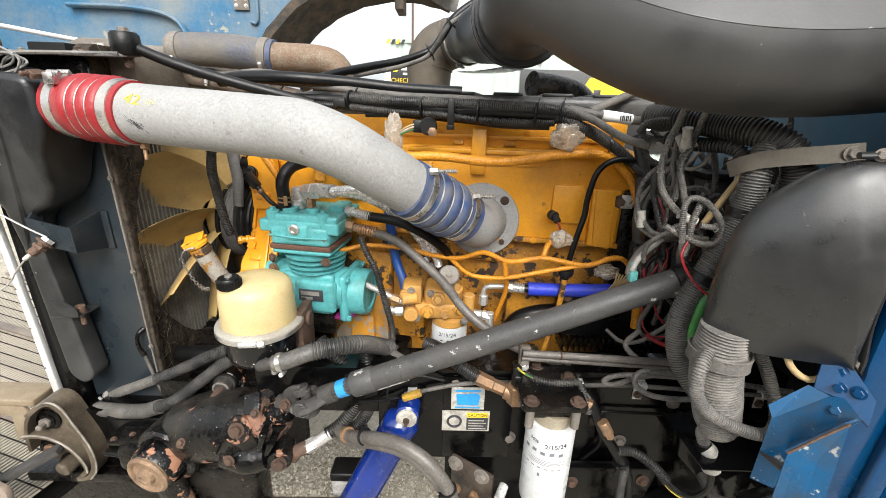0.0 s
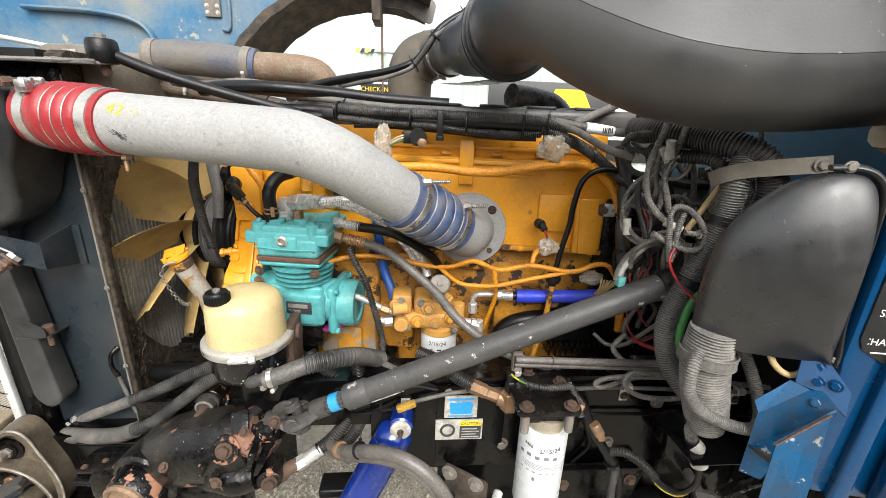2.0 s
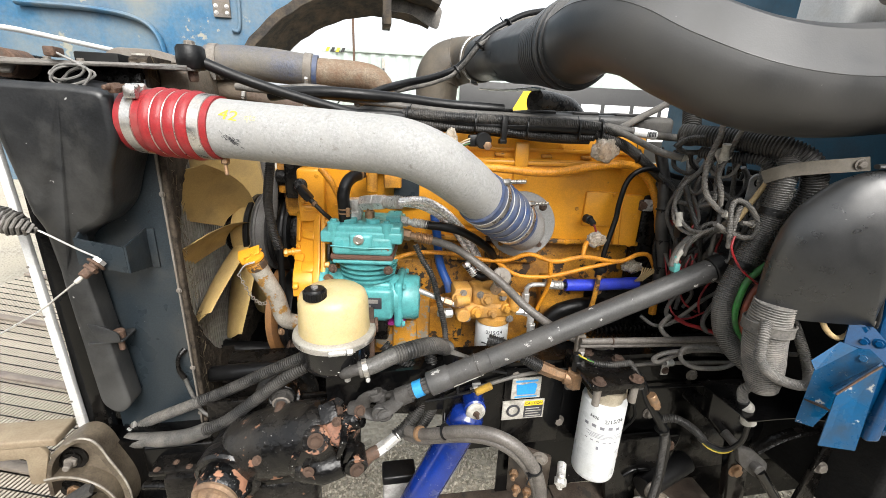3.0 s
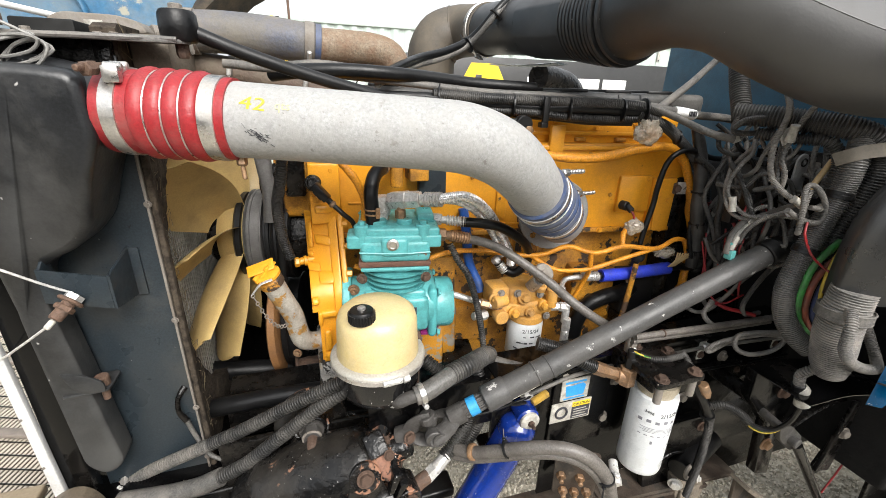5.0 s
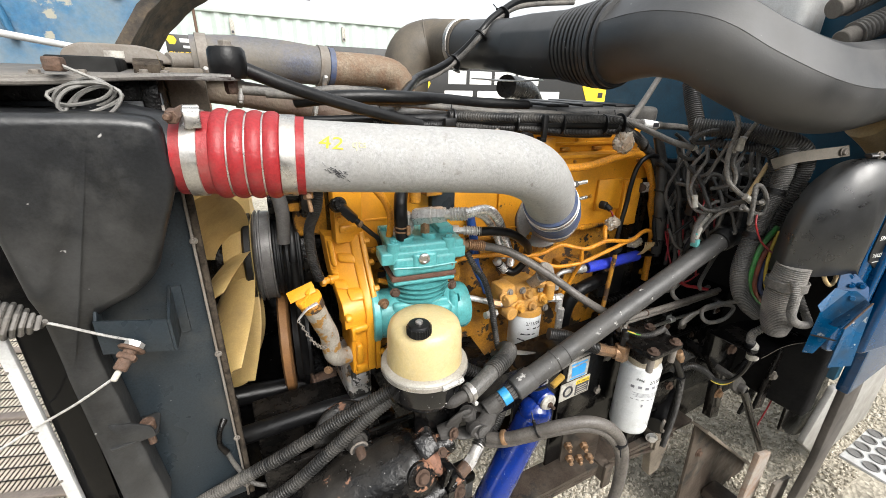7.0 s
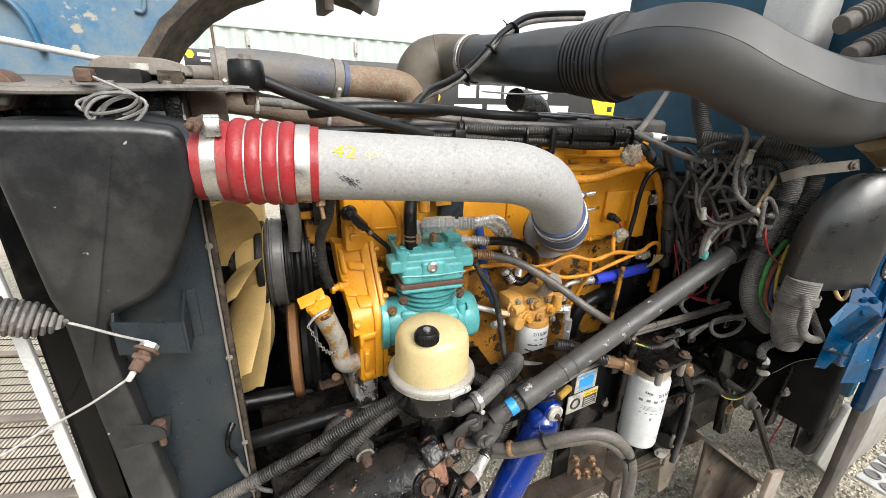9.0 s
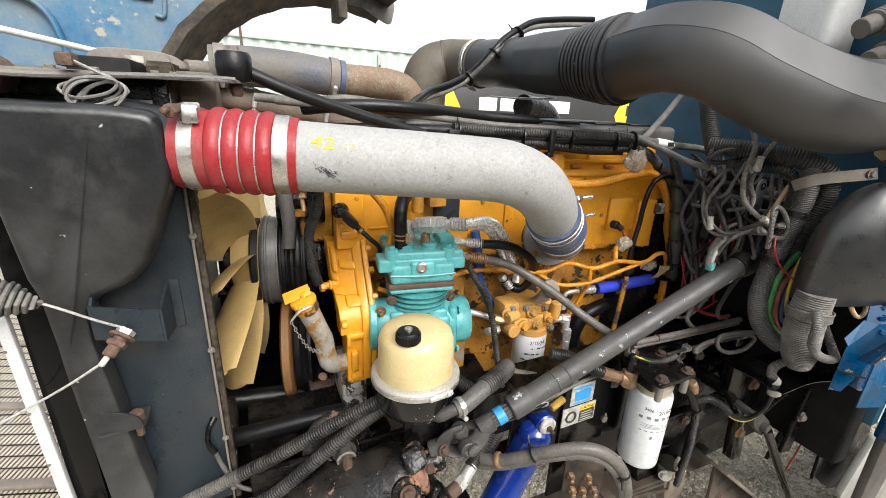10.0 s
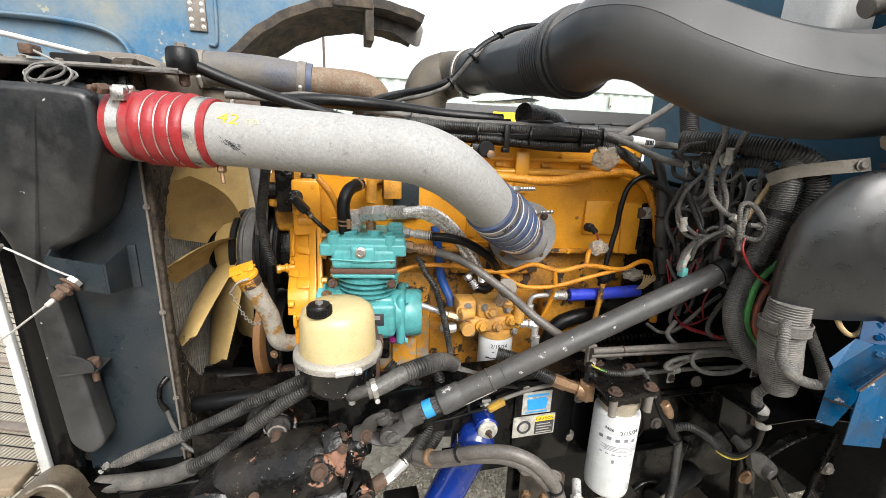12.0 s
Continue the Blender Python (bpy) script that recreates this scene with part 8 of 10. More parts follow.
part("lead", sweep([(-0.09, 0.825, 1.022), (-0.12, 0.84, 1.01), (-0.11, 0.85, 1.04), (-0.05, 0.86, 1.06), (0.02, 0.87, 1.04)], 0.004, 8), rubber, yp)
hose("thin_wire", [(-0.03, 0.87, 1.0), (-0.07, 0.86, 1.0), (-0.14, 0.87, 0.975), (-0.2, 0.88, 0.96)], 0.004, rubber, "thin black wire along the frame", "wire")

ah = thing("air_line", "grey rubber air line arching out, tied", "hose", (-0.1, 0.7, 0.9))
arch = [(-0.25, 0.86, 0.885), (-0.215, 0.82, 0.905), (-0.175, 0.775, 0.945), (-0.125, 0.73, 0.985), (-0.065, 0.695, 1.0), (-0.005, 0.67, 0.972), (0.04, 0.655, 0.90), (0.055, 0.65, 0.80), (0.04, 0.65, 0.66), (-0.02, 0.66, 0.5)]
part("hose", sweep(arch, 0.0150, 18), hose_brown, ah)
part("second_line", sweep([(a - 0.004, b + 0.004, c - 0.023) for a, b, c in arch], 0.0105, 14), hose_brown, ah, "second line tied beneath")
tie(ah, (0.03, 0.66, 0.92), (0.3, 0, -1), 0.019)
tie(ah, (-0.165, 0.767, 0.955), (0.7, -0.5, 0.5), 0.019)
part("yellow_collar", lathe([(0.019, 0), (0.020, 0.002), (0.020, 0.010), (0.019, 0.012)], (-0.225, 0.83, 0.90), (0.6, -0.6, 0.4), 20), brass, ah)

rpz = thing("spring_bracket", "rusty red-brown plate with brass air fittings", "bracket", (0.1, 0.85, 0.65))
part("plate", prism(rounded([(0.045, 0.815), (0.165, 0.80), (0.165, 0.625), (0.05, 0.635)], 0.008), "y", 0.846, 0.858, 0.003), spring_brown, rpz)
for x, z in ((0.067, 0.713), (0.118, 0.715), (0.079, 0.658), (0.11, 0.66), (0.142, 0.667)):
    f_ = part("fitting", join(lathe([(0.0135, 0), (0.0135, 0.010), (0.011, 0.013)], (x, 0.846, z), (0, -1, 0), 6), rod((x, 0.835, z), (x, 0.818, z), 0.007)), brass, rpz, "brass fitting")
for x, z in ((0.06, 0.795), (0.135, 0.79)):
    bolt(rpz, (x, 0.846, z), (0, -1, 0), 0.03, dusty_metal)
part("valve", join(rod((0.195, 0.85, 0.79), (0.195, 0.80, 0.775), 0.012), rod((0.195, 0.81, 0.778), (0.195, 0.79, 0.77), 0.016, n=6), rod((0.195, 0.80, 0.80), (0.195, 0.80, 0.75), 0.008)), zinc, rpz)

turned(rpz, (0.06, 0.85), -28)

gs = thing("frame_gusset", "black cast gusset plate bolted to frame", "bracket", (0.46, 0.85, 0.5))
part("plate", prism(rounded([(0.33, 0.80), (0.60, 0.80), (0.53, 0.46), (0.40, 0.46)], 0.02), "y", 0.835, 0.862, 0.006), frame_black, gs)
part("raised_oval", sweep([(0.42, 0.834, 0.66), (0.45, 0.833, 0.68), (0.49, 0.833, 0.68), (0.52, 0.834, 0.66)], 0.010, 10), frame_black, gs)
bolt(gs, (0.37, 0.835, 0.75), (0, -1, 0), 0.024, rusty)
bolt(gs, (0.56, 0.835, 0.76), (0, -1, 0), 0.024, rusty)

ls = thing("leaf_spring", "rust-brown leaf spring pack with clamp", "leaf spring", (0.0, 0.85, 0.5))
for i in range(3):
    part("leaf", sweep([(-1.0 + i * 0.15, 0.90, 0.50 - i * 0.016), (-0.5, 0.895, 0.535 - i * 0.016), (-0.1, 0.88, 0.555 - i * 0.016), (0.3, 0.865, 0.555 - i * 0.016), (0.75 - i * 0.12, 0.85, 0.53 - i * 0.016)], 0.048, shape=[(1, 0.14), (1, -0.14), (-1, -0.14), (-1, 0.14)], step=0.05), spring_brown, ls)
part("spring_clamp", join(rbox((0.215, 0.80, 0.505), (0.255, 0.925, 0.572), 0.004), rbox((0.215, 0.79, 0.48), (0.255, 0.80, 0.58), 0.003)), spring_brown, ls)
ar = thing("link_bracket", "tan rusty clevis bracket with bolts", "bracket", (0.42, 0.82, 0.6))
part("clevis", join(prism(rounded([(0.470, 0.605), (0.53, 0.60), (0.60, 0.555), (0.625, 0.50), (0.60, 0.34), (0.54, 0.33), (0.51, 0.46)], 0.02), "y", 0.805, 0.84, 0.006), rbox((0.505, 0.795, 0.50), (0.585, 0.806, 0.54), 0.004)), dirty_iron, ar)
bolt(ar, (0.478, 0.805, 0.575), (-0.7, -0.7, 0), 0.03, zinc)
bolt(ar, (0.545, 0.795, 0.52), (0, -1, 0), 0.022, dirty_iron)
bolt(ar, (0.575, 0.804, 0.565), (0.5, -1, 0.2), 0.018, zinc)

# spring hanger and bumper bracket, lower left
hg = thing("spring_hanger", "cast tan-grey spring hanger with bolts", "spring hanger", (-1.08, 0.92, 0.7))


def ribbon(path, y0, y1, thick):
    """A band of a thickness that follows a line in the xz plane, from y0 to y1."""
    P = [Vector((x, z)) for x, z in rounded_line(path)]
    V, F = [], []
    for i, p in enumerate(P):
        t = (P[min(i + 1, len(P) - 1)] - P[max(i - 1, 0)]).normalized()
        q = p + Vector((-t.y, t.x)) * -thick
        V += [Vector((p.x, y0, p.y)), Vector((p.x, y1, p.y)), Vector((q.x, y1, q.y)), Vector((q.x, y0, q.y))]
    for i in range(len(P) - 1):
        F += [[4 * i + j, 4 * i + (j + 1) % 4, 4 * i + 4 + (j + 1) % 4, 4 * i + 4 + j] for j in range(4)]
    n = 4 * (len(P) - 1)
    return V, F + [[3, 2, 1, 0], [n, n + 1, n + 2, n + 3]]


def rounded_line(pts):
    return [(x, z) for x, _, z in smooth_path([(x, 0, z) for x, z in pts], 0.008)[0]]


edge_ = [(-1.165, 0.835), (-1.125, 0.868), (-1.095, 0.882), (-1.068, 0.876), (-1.050, 0.850), (-1.038, 0.812), (-1.022, 0.768), (-1.010, 0.725), (-1.006, 0.680), (-1.014, 0.635), (-1.038, 0.602), (-1.075, 0.592)]
cast_tan = mat("tan_dusted_casting", (0.092, 0.072, 0.052), (0.055, 0.044, 0.033), 12, 0.36, 0.25, bump=0.5, bscale=60, dirt=(0.21, 0.170, 0.120), dscale=9, damt=0.58, drough=0.6, chips=(0.022, 0.019, 0.016), cscale=14, camt=0.61, grain=0.4)
part("shackle_plate", prism(edge_ + [(-1.12, 0.600), (-1.175, 0.630), (-1.205, 0.70), (-1.195, 0.80)], "y", 0.985, 1.005, 0.003), cast_tan, hg, "dirt-coated casting")
part("outer_rim", ribbon(edge_, 0.940, 1.004, 0.013), cast_tan, hg, "thick curved outer rim", 40)
part("inner_web", ribbon([(-1.195, 0.758), (-1.155, 0.762), (-1.115, 0.752), (-1.080, 0.728), (-1.055, 0.695), (-1.040, 0.655), (-1.040, 0.625), (-1.060, 0.605)], 0.942, 0.99, 0.010), cast_tan, hg, "curved web with a worn pale edge", 40)
part("ear_rim", ribbon([(-1.195, 0.70), (-1.190, 0.76), (-1.175, 0.81), (-1.15, 0.845)], 0.945, 0.99, 0.010), cast_tan, hg, "back rim", 40)
part("lower_boss", rod((-1.105, 0.99, 0.636), (-1.118, 0.940, 0.632), 0.024, 0.006, 28), cast_tan, hg, "round lower boss")
for x, z, s, m_ in ((-1.146, 0.786, 0.034, dusty_metal), (-1.160, 0.690, 0.032, brass), (-1.122, 0.632, 0.026, dusty_metal)):
    part("washer", lathe([(s * 1.02, 0), (s * 1.06, 0.004), (s * 1.02, 0.008), (s * 0.72, 0.010), (s * 0.68, 0.014), (s * 0.5, 0.015)], (x, 0.984, z), (0.12, -1, 0.05), 28), oily_dark, hg)
    bolt(hg, (x + 0.003, 0.972, z), (0.12, -1, 0.05), s * 0.95, m_, washer=False, stud=0.5)
worn = mat("worn_bright_edge", (0.44, 0.41, 0.36), (0.26, 0.22, 0.17), 30, 0.4, 0.4, dirt=(0.09, 0.07, 0.05), dscale=30, damt=0.54)
part("worn_edge", sweep([(x + 0.004, 0.940, z) for x, z in edge_[1:-1]], 0.0030, 6, 0.006, bumps=0.3, seed=2), worn, hg, "rim edge worn bright")
part("worn_edge", sweep([(-1.195, 0.942, 0.758), (-1.155, 0.942, 0.762), (-1.115, 0.942, 0.752), (-1.080, 0.942, 0.728), (-1.055, 0.942, 0.695), (-1.040, 0.942, 0.655), (-1.040, 0.942, 0.625)], 0.0030, 6, 0.006, bumps=0.3, seed=4), worn, hg, "web edge worn bright")
part("pivot_bar", sweep([(-1.50, 0.80, 0.50), (-1.25, 0.88, 0.645), (-1.16, 0.91, 0.690), (-1.085, 0.935, 0.728)], 0.022, shape=[(1, 0.3), (1, -0.3), (-1, -0.3), (-1, 0.3)], step=0.02), joint_steel, hg, "oily bright flat bar")
part("box_end", join(rbox((-1.50, 0.985, 0.826), (-1.178, 1.07, 0.850), 0.005, 3), prism(rounded([(-1.50, 0.830), (-1.22, 0.830), (-1.205, 0.80), (-1.235, 0.70), (-1.27, 0.70), (-1.26, 0.79), (-1.50, 0.79)], 0.012), "y", 0.988, 1.0, 0.003)), mat("sand_coloured_paint", (0.30, 0.24, 0.16), (0.23, 0.18, 0.12), 8, 0.6, bump=0.2, dirt=(0.16, 0.11, 0.07), dscale=10, damt=0.6), hg, "sand-coloured bracket")
part("bumper_edge", prism(rounded([(-1.6, 0.78), (-1.26, 0.74), (-1.17, 0.66), (-1.18, 0.60), (-1.6, 0.60)], 0.02), "y", 0.84, 0.86, 0.004), mat("worn_chrome_blue", (0.40, 0.42, 0.45), (0.25, 0.2, 0.15), 6, 0.35, 0.5, dirt=(0.3, 0.2, 0.12), dscale=8, damt=0.52), hg, "worn pale bumper edge")
solid("cross_member", prism(rounded([(1.12, 0.82), (1.12, 0.915), (1.24, 0.94), (1.26, 0.82)], 0.01), "x", -0.80, -0.45, 0.006), oily_dark, "oily black front crossmember beneath the fan", "crossmember")
solid("lower_tube", sweep([(-0.92, 1.16, 0.90), (-0.7, 1.12, 0.935), (-0.50, 1.085, 0.955)], 0.024, 20), rubber, "black lower radiator tube", "tube")
solid("radiator_hose", sweep([(-0.93, 1.4, 0.86), (-0.7, 1.38, 0.84), (-0.55, 1.34, 0.86), (-0.45, 1.32, 0.9)], 0.032, 20), rubber, "black lower radiator hose", "hose")


def sheet(pts, thick=0.004):
    """A flat steel sheet through points that lie in one plane, with thickness."""
    P = [Vector(q) for q in pts]
    nrm = (P[1] - P[0]).cross(P[2] - P[0]).normalized() * thick
    k = len(P)
    F = [list(range(k)), list(range(2 * k - 1, k - 1, -1))] + [[i, i + k, (i + 1) % k + k, (i + 1) % k] for i in range(k)]
    return P + [q + nrm for q in P], F


# ---- primary fuel filter ----
FC = (0.279, 0.795)
pf = thing("primary_filter", "large white spin-on fuel filter with printed symbols", "fuel filter", (*FC, 0.79))
part("can", lathe([(0.03, 0), (0.050, 0.002), (0.0565, 0.008), (0.058, 0.016), (0.058, 0.245), (0.056, 0.251), (0.047, 0.253)], (*FC, 0.748), (0, 0, 1), 56), white_filter, pf)
part("neck", lathe([(0.046, 0), (0.046, 0.022), (0.052, 0.026), (0.052, 0.045)], (*FC, 0.993), (0, 0, 1), 40), mat("stained_aluminium", (0.45, 0.40, 0.31), (0.33, 0.28, 0.2), 22, 0.5, 0.4), pf, "stained aluminium neck")
front = radians(250)
part("lettering", on_cylinder(text_geo("2/15/24", 0.017, Matrix.Rotation(radians(6), 4, "Z"), 0.0003), (*FC, 0.962), 0.0584, front + 0.35), ink, pf, "handwritten date in marker")
part("lettering", on_cylinder(text_geo("3406", 0.012, Matrix.Rotation(radians(-8), 4, "Z"), 0.0003), (*FC, 0.966), 0.0584, front - 0.55), ink, pf, "small stencilled numbers")
marks = []
rng = random.Random(4)
for i in range(5):
    marks.append(on_cylinder(moved(strip_grid(0.011, 0.009, 3), Matrix.Translation((-0.05 + i * 0.021, 0.002 * (i % 2), 0))), (*FC, 0.938), 0.0582, front))
for i in range(4):
    marks.append(on_cylinder(moved(strip_grid(0.095 - 0.02 * (i % 2), 0.0012, 12), Matrix.Translation((0, -0.0042 * i, 0))), (*FC, 0.918), 0.0582, front))
for i in range(6):
    marks.append(on_cylinder(moved(strip_grid(0.008, 0.003, 3), Matrix.Translation((-0.045 + i * 0.016, -0.024, 0))), (*FC, 0.918), 0.0582, front))
marks.append(on_cylinder(moved(strip_grid(0.006, 0.010, 3), Matrix.Translation((-0.012, -0.045, 0))), (*FC, 0.918), 0.0582, front))
part("printed_bar", join(*marks), mat("grey_print", (0.16, 0.16, 0.18), (0.25, 0.25, 0.27), 40, 0.5), pf)

hd = thing("filter_head", "dark oily filter head plate with rusty bolts", "filter head", (0.26, 0.8, 1.09))
part("plate", prism(rounded([(0.185, 0.712), (0.328, 0.712), (0.338, 0.865), (0.215, 0.878), (0.185, 0.84)], 0.012), "z", 1.082, 1.097, 0.003), oily_dark, hd)
part("body", join(rbox((0.215, 0.75, 1.03), (0.31, 0.845, 1.083), 0.01), rbox((0.19, 0.85, 1.03), (0.32, 0.879, 1.10), 0.005)), oily_dark, hd)
for x, y in ((0.207, 0.728), (0.308, 0.728), (0.311, 0.814), (0.245, 0.858)):
    b_ = bolt(hd, (x, y, 1.097), (0, 0, 1), 0.024, rusty)
for x in (0.207, 0.308):
    part("stud", rod((x, 0.728, 1.03), (x, 0.728, 1.083), 0.0095), dusty_metal, hd)
part("side_fitting", rod((0.335, 0.765, 1.072), (0.352, 0.758, 1.066), 0.012, n=6), brass, hd, "brass outlet plug")
part("side_fitting", join(rod((0.378, 0.748, 1.030), (0.396, 0.745, 1.000), 0.0125), rod((0.394, 0.745, 1.004), (0.403, 0.745, 0.988), 0.010, n=6)), brass, hd, "copper-coloured outlet fitting")
bf = thing("brass_fitting", "row of aged brass fittings feeding filter head", "fitting", (0.15, 0.82, 1.05))
part("hex_union", join(rod((0.095, 0.83, 1.083), (0.135, 0.827, 1.064), 0.0175, n=6), rod((0.135, 0.827, 1.064), (0.17, 0.823, 1.050), 0.0155, n=6)), brass, bf)
part("elbow", join(rod((0.165, 0.823, 1.05), (0.195, 0.812, 1.045), 0.019), rod((0.19, 0.812, 1.025), (0.19, 0.812, 1.075), 0.021, n=6)), brass, bf)
part("sensor", join(rod((0.19, 0.812, 1.075), (0.19, 0.812, 1.105), 0.012, n=6), rod((0.19, 0.812, 1.105), (0.188, 0.812, 1.128), 0.0105)), plastic, bf, "black sensor plug")
part("lead_clip", join(rbox((0.196, 0.835, 1.10), (0.222, 0.85, 1.165), 0.004), lathe([(0.009, 0), (0.009, 0.006)], (0.209, 0.834, 1.125), (0, -1, 0), 16)), dusty_metal, bf, "drilled strap")
bolt(bf, (0.209, 0.833, 1.112), (0, -1, 0), 0.016, zinc)
hose("supply_hose", [(-0.03, 0.90, 1.13), (0.02, 0.875, 1.12), (0.06, 0.845, 1.10), (0.098, 0.83, 1.082)], 0.0165, loom, "black ribbed supply hose to the brass fittings", rib=(0.0052, 0.0018))
ws = thing("sensor_lead", "ribbed lead with yellow and green wires", "lead", (0.25, 0.77, 1.11))
part("lead", sweep([(0.205, 0.80, 1.118), (0.225, 0.785, 1.113), (0.26, 0.775, 1.112), (0.30, 0.775, 1.112), (0.325, 0.78, 1.108), (0.335, 0.765, 1.085), (0.345, 0.75, 1.05)], 0.0075, 12, rib=(0.0056, 0.0021)), loom, ws, "", 60)
for i, m_ in enumerate((wire_yellow, wire_green)):
    part("wire", sweep([(0.188, 0.806, 1.128 - 0.004 * i), (0.20, 0.79, 1.124), (0.225, 0.783, 1.115)], 0.0022, 6), m_, ws)

hl = thing("frame_harness", "black taped harness descending past the filter", "harness", (0.38, 0.76, 0.9))
part("trunk", sweep([(0.335, 0.79, 1.09), (0.36, 0.77, 1.06), (0.385, 0.76, 1.0), (0.415, 0.755, 0.955), (0.45, 0.755, 0.90), (0.475, 0.76, 0.84), (0.485, 0.765, 0.74), (0.49, 0.77, 0.6)], [0.009, 0.010, 0.011, 0.012, 0.0125, 0.0115, 0.011, 0.011], 16, bumps=0.12), rubber, hl)
part("branch", sweep([(0.43, 0.755, 0.94), (0.46, 0.735, 0.955), (0.50, 0.715, 0.935), (0.525, 0.70, 0.91)], 0.0105, 14, rib=(0.0050, 0.0014)), loom, hl, "", 30)
part("branch", sweep([(0.455, 0.752, 0.90), (0.452, 0.745, 0.83), (0.458, 0.745, 0.74), (0.455, 0.75, 0.6)], 0.0095, 14, rib=(0.0050, 0.0014)), loom, hl, "", 30)
for m_, o_ in ((wire_yellow, 0.0), (wire_green, 0.006), (rubber, 0.012)):
    part("wire", sweep([(0.505, 0.712, 0.925 + o_), (0.53, 0.69, 0.895 + o_), (0.56, 0.665, 0.895 + o_), (0.57, 0.64, 0.95 + o_ / 2), (0.555, 0.625, 1.02)], 0.0062 if m_ is rubber else 0.0019, 8), m_, hl)
tie(hl, (0.445, 0.757, 0.905), (0.3, 0, -1), 0.017)
cj = thing("taped_connector", "taped connector with ragged white wrap", "connector", (0.53, 0.625, 1.05))
part("body", join(rod((0.535, 0.628, 1.075), (0.55, 0.622, 1.03), 0.0145), rod((0.53, 0.63, 1.07), (0.525, 0.632, 1.09), 0.014)), rubber, cj)
rg = random.Random(8)
part("tape_wrap", sweep([(0.530, 0.629, 1.088), (0.534, 0.627, 1.075), (0.541, 0.625, 1.055), (0.548, 0.622, 1.032)], [0.0125, 0.0165, 0.0145, 0.017], 14, 0.004, bumps=0.45, seed=3), tape_white, cj, "ragged pale tape")
hose("connector_lead", [(0.527, 0.632, 1.085), (0.515, 0.63, 1.12), (0.525, 0.615, 1.145), (0.555, 0.60, 1.15)], 0.0105, loom_grey, "grey ribbed lead above the connector", "lead", rib=(0.0056, 0.00245))

# brackets, rods and steps below the cab
lw = thing("support_bracket", "dark angled support bracket under the cab", "bracket", (0.6, 0.76, 0.8))
part("post", prism(rounded([(0.551, 1.054), (0.72, 0.975), (0.755, 0.90), (0.745, 0.77), (0.775, 0.60), (0.71, 0.62), (0.67, 0.83), (0.56, 0.95)], 0.008), "y", 0.735, 0.765, 0.004), frame_black, lw)
part("brace", prism([(1.25, 0.70), (1.31, 0.70), (1.20, 0.40), (1.14, 0.40)], "y", 0.785, 0.80, 0.003), oily_dark, lw)
part("hanger_arm", rod((0.62, 0.765, 0.92), (0.62, 0.885, 0.92), 0.022), oily_dark, lw)
part("cross_arm", sweep([(0.70, 0.70, 0.855), (0.786, 0.70, 0.893), (0.887, 0.70, 0.905), (1.02, 0.70, 0.885)], 0.016, 10, flat=0.6), oily_dark, lw, "oily curved arm")
part("drop_link", prism([(0.885, 0.925), (0.935, 0.905), (0.90, 0.66), (0.835, 0.675)], "y", 0.655, 0.668, 0.003), oily_dark, lw, "flat hanging link")
bolt(lw, (0.882, 0.655, 0.815), (-0.2, -1, 0.1), 0.026, dusty_metal)
hose("ground_wire", [(1.10, 0.66, 0.82), (1.02, 0.65, 0.79), (0.95, 0.645, 0.72), (0.92, 0.645, 0.64), (0.90, 0.65, 0.55)], 0.0026, wire_red, "thin dark red wire below the cab", "wire")
bolt(lw, (0.690, 0.735, 0.945), (0, -1, 0), 0.030, rusty)
bolt(lw, (0.705, 0.735, 0.745), (0, -1, 0), 0.03, brass)
part("latch", join(prism(rounded([(0.602, 0.905), (0.66, 0.885), (0.718, 0.836), (0.724, 0.80), (0.69, 0.79), (0.625, 0.847)], 0.012), "y", 0.668, 0.684, 0.005), rod((0.672, 0.648, 0.838), (0.672, 0.69, 0.838), 0.015), rod((0.625, 0.68, 0.885), (0.63, 0.74, 0.89), 0.012)), joint_steel, lw, "dull steel latch")
hose("gas_strut", [(0.676, 0.655, 0.833), (0.76, 0.655, 0.730), (0.855, 0.655, 0.613), (1.02, 0.65, 0.41), (1.06, 0.65, 0.36)], 0.0135, frame_black, "thin glossy black strut rod", "strut")
tn = thing("tank_bracket", "dirty brown steel bracket plate standing above gravel", "bracket", (0.9, 0.74, 0.0))
part("plate", prism(rounded([(0.655, 0.61), (0.80, 0.485), (1.30, 0.06), (1.30, 0.0), (0.72, 0.0), (0.68, 0.40)], 0.02), "y", 0.745, 0.757, 0.003), spring_brown, tn)
part("flange", prism([(0.65, 0.617), (0.80, 0.489), (1.305, 0.064), (1.30, 0.052), (0.795, 0.477), (0.645, 0.605)], "y", 0.70, 0.762, 0.002), dirty_iron, tn)
part("end_plate", prism([(0.887, 0.468), (1.00, 0.425), (1.02, 0.10), (0.897, 0.10)], "y", 0.60, 0.62, 0.004), mat("bare_rusty_plate", (0.42, 0.40, 0.37), (0.30, 0.20, 0.13), 9, 0.5, 0.3, bump=0.3, dirt=(0.25, 0.14, 0.08), dscale=10, damt=0.55), tn, "bare edge plate, rust-streaked")
part("end_web", rbox((0.90, 0.621, 0.08), (1.0, 0.744, 0.12), 0.006), spring_brown, tn)
part("second_plate", prism([(0.985, 0.309), (1.14, 0.265), (1.17, 0.0), (1.03, 0.0)], "y", 0.545, 0.56, 0.004), dusty_metal, tn)
bolt(tn, (0.74, 0.745, 0.42), (0, -1, 0), 0.028, rusty)
pv = thing("pivot_tube", "black tube end with rubber collar under harness", "tube", (0.5, 0.78, 0.6))
part("tube", rod((0.47, 0.80, 0.64), (0.66, 0.86, 0.66), 0.035), rubber, pv)
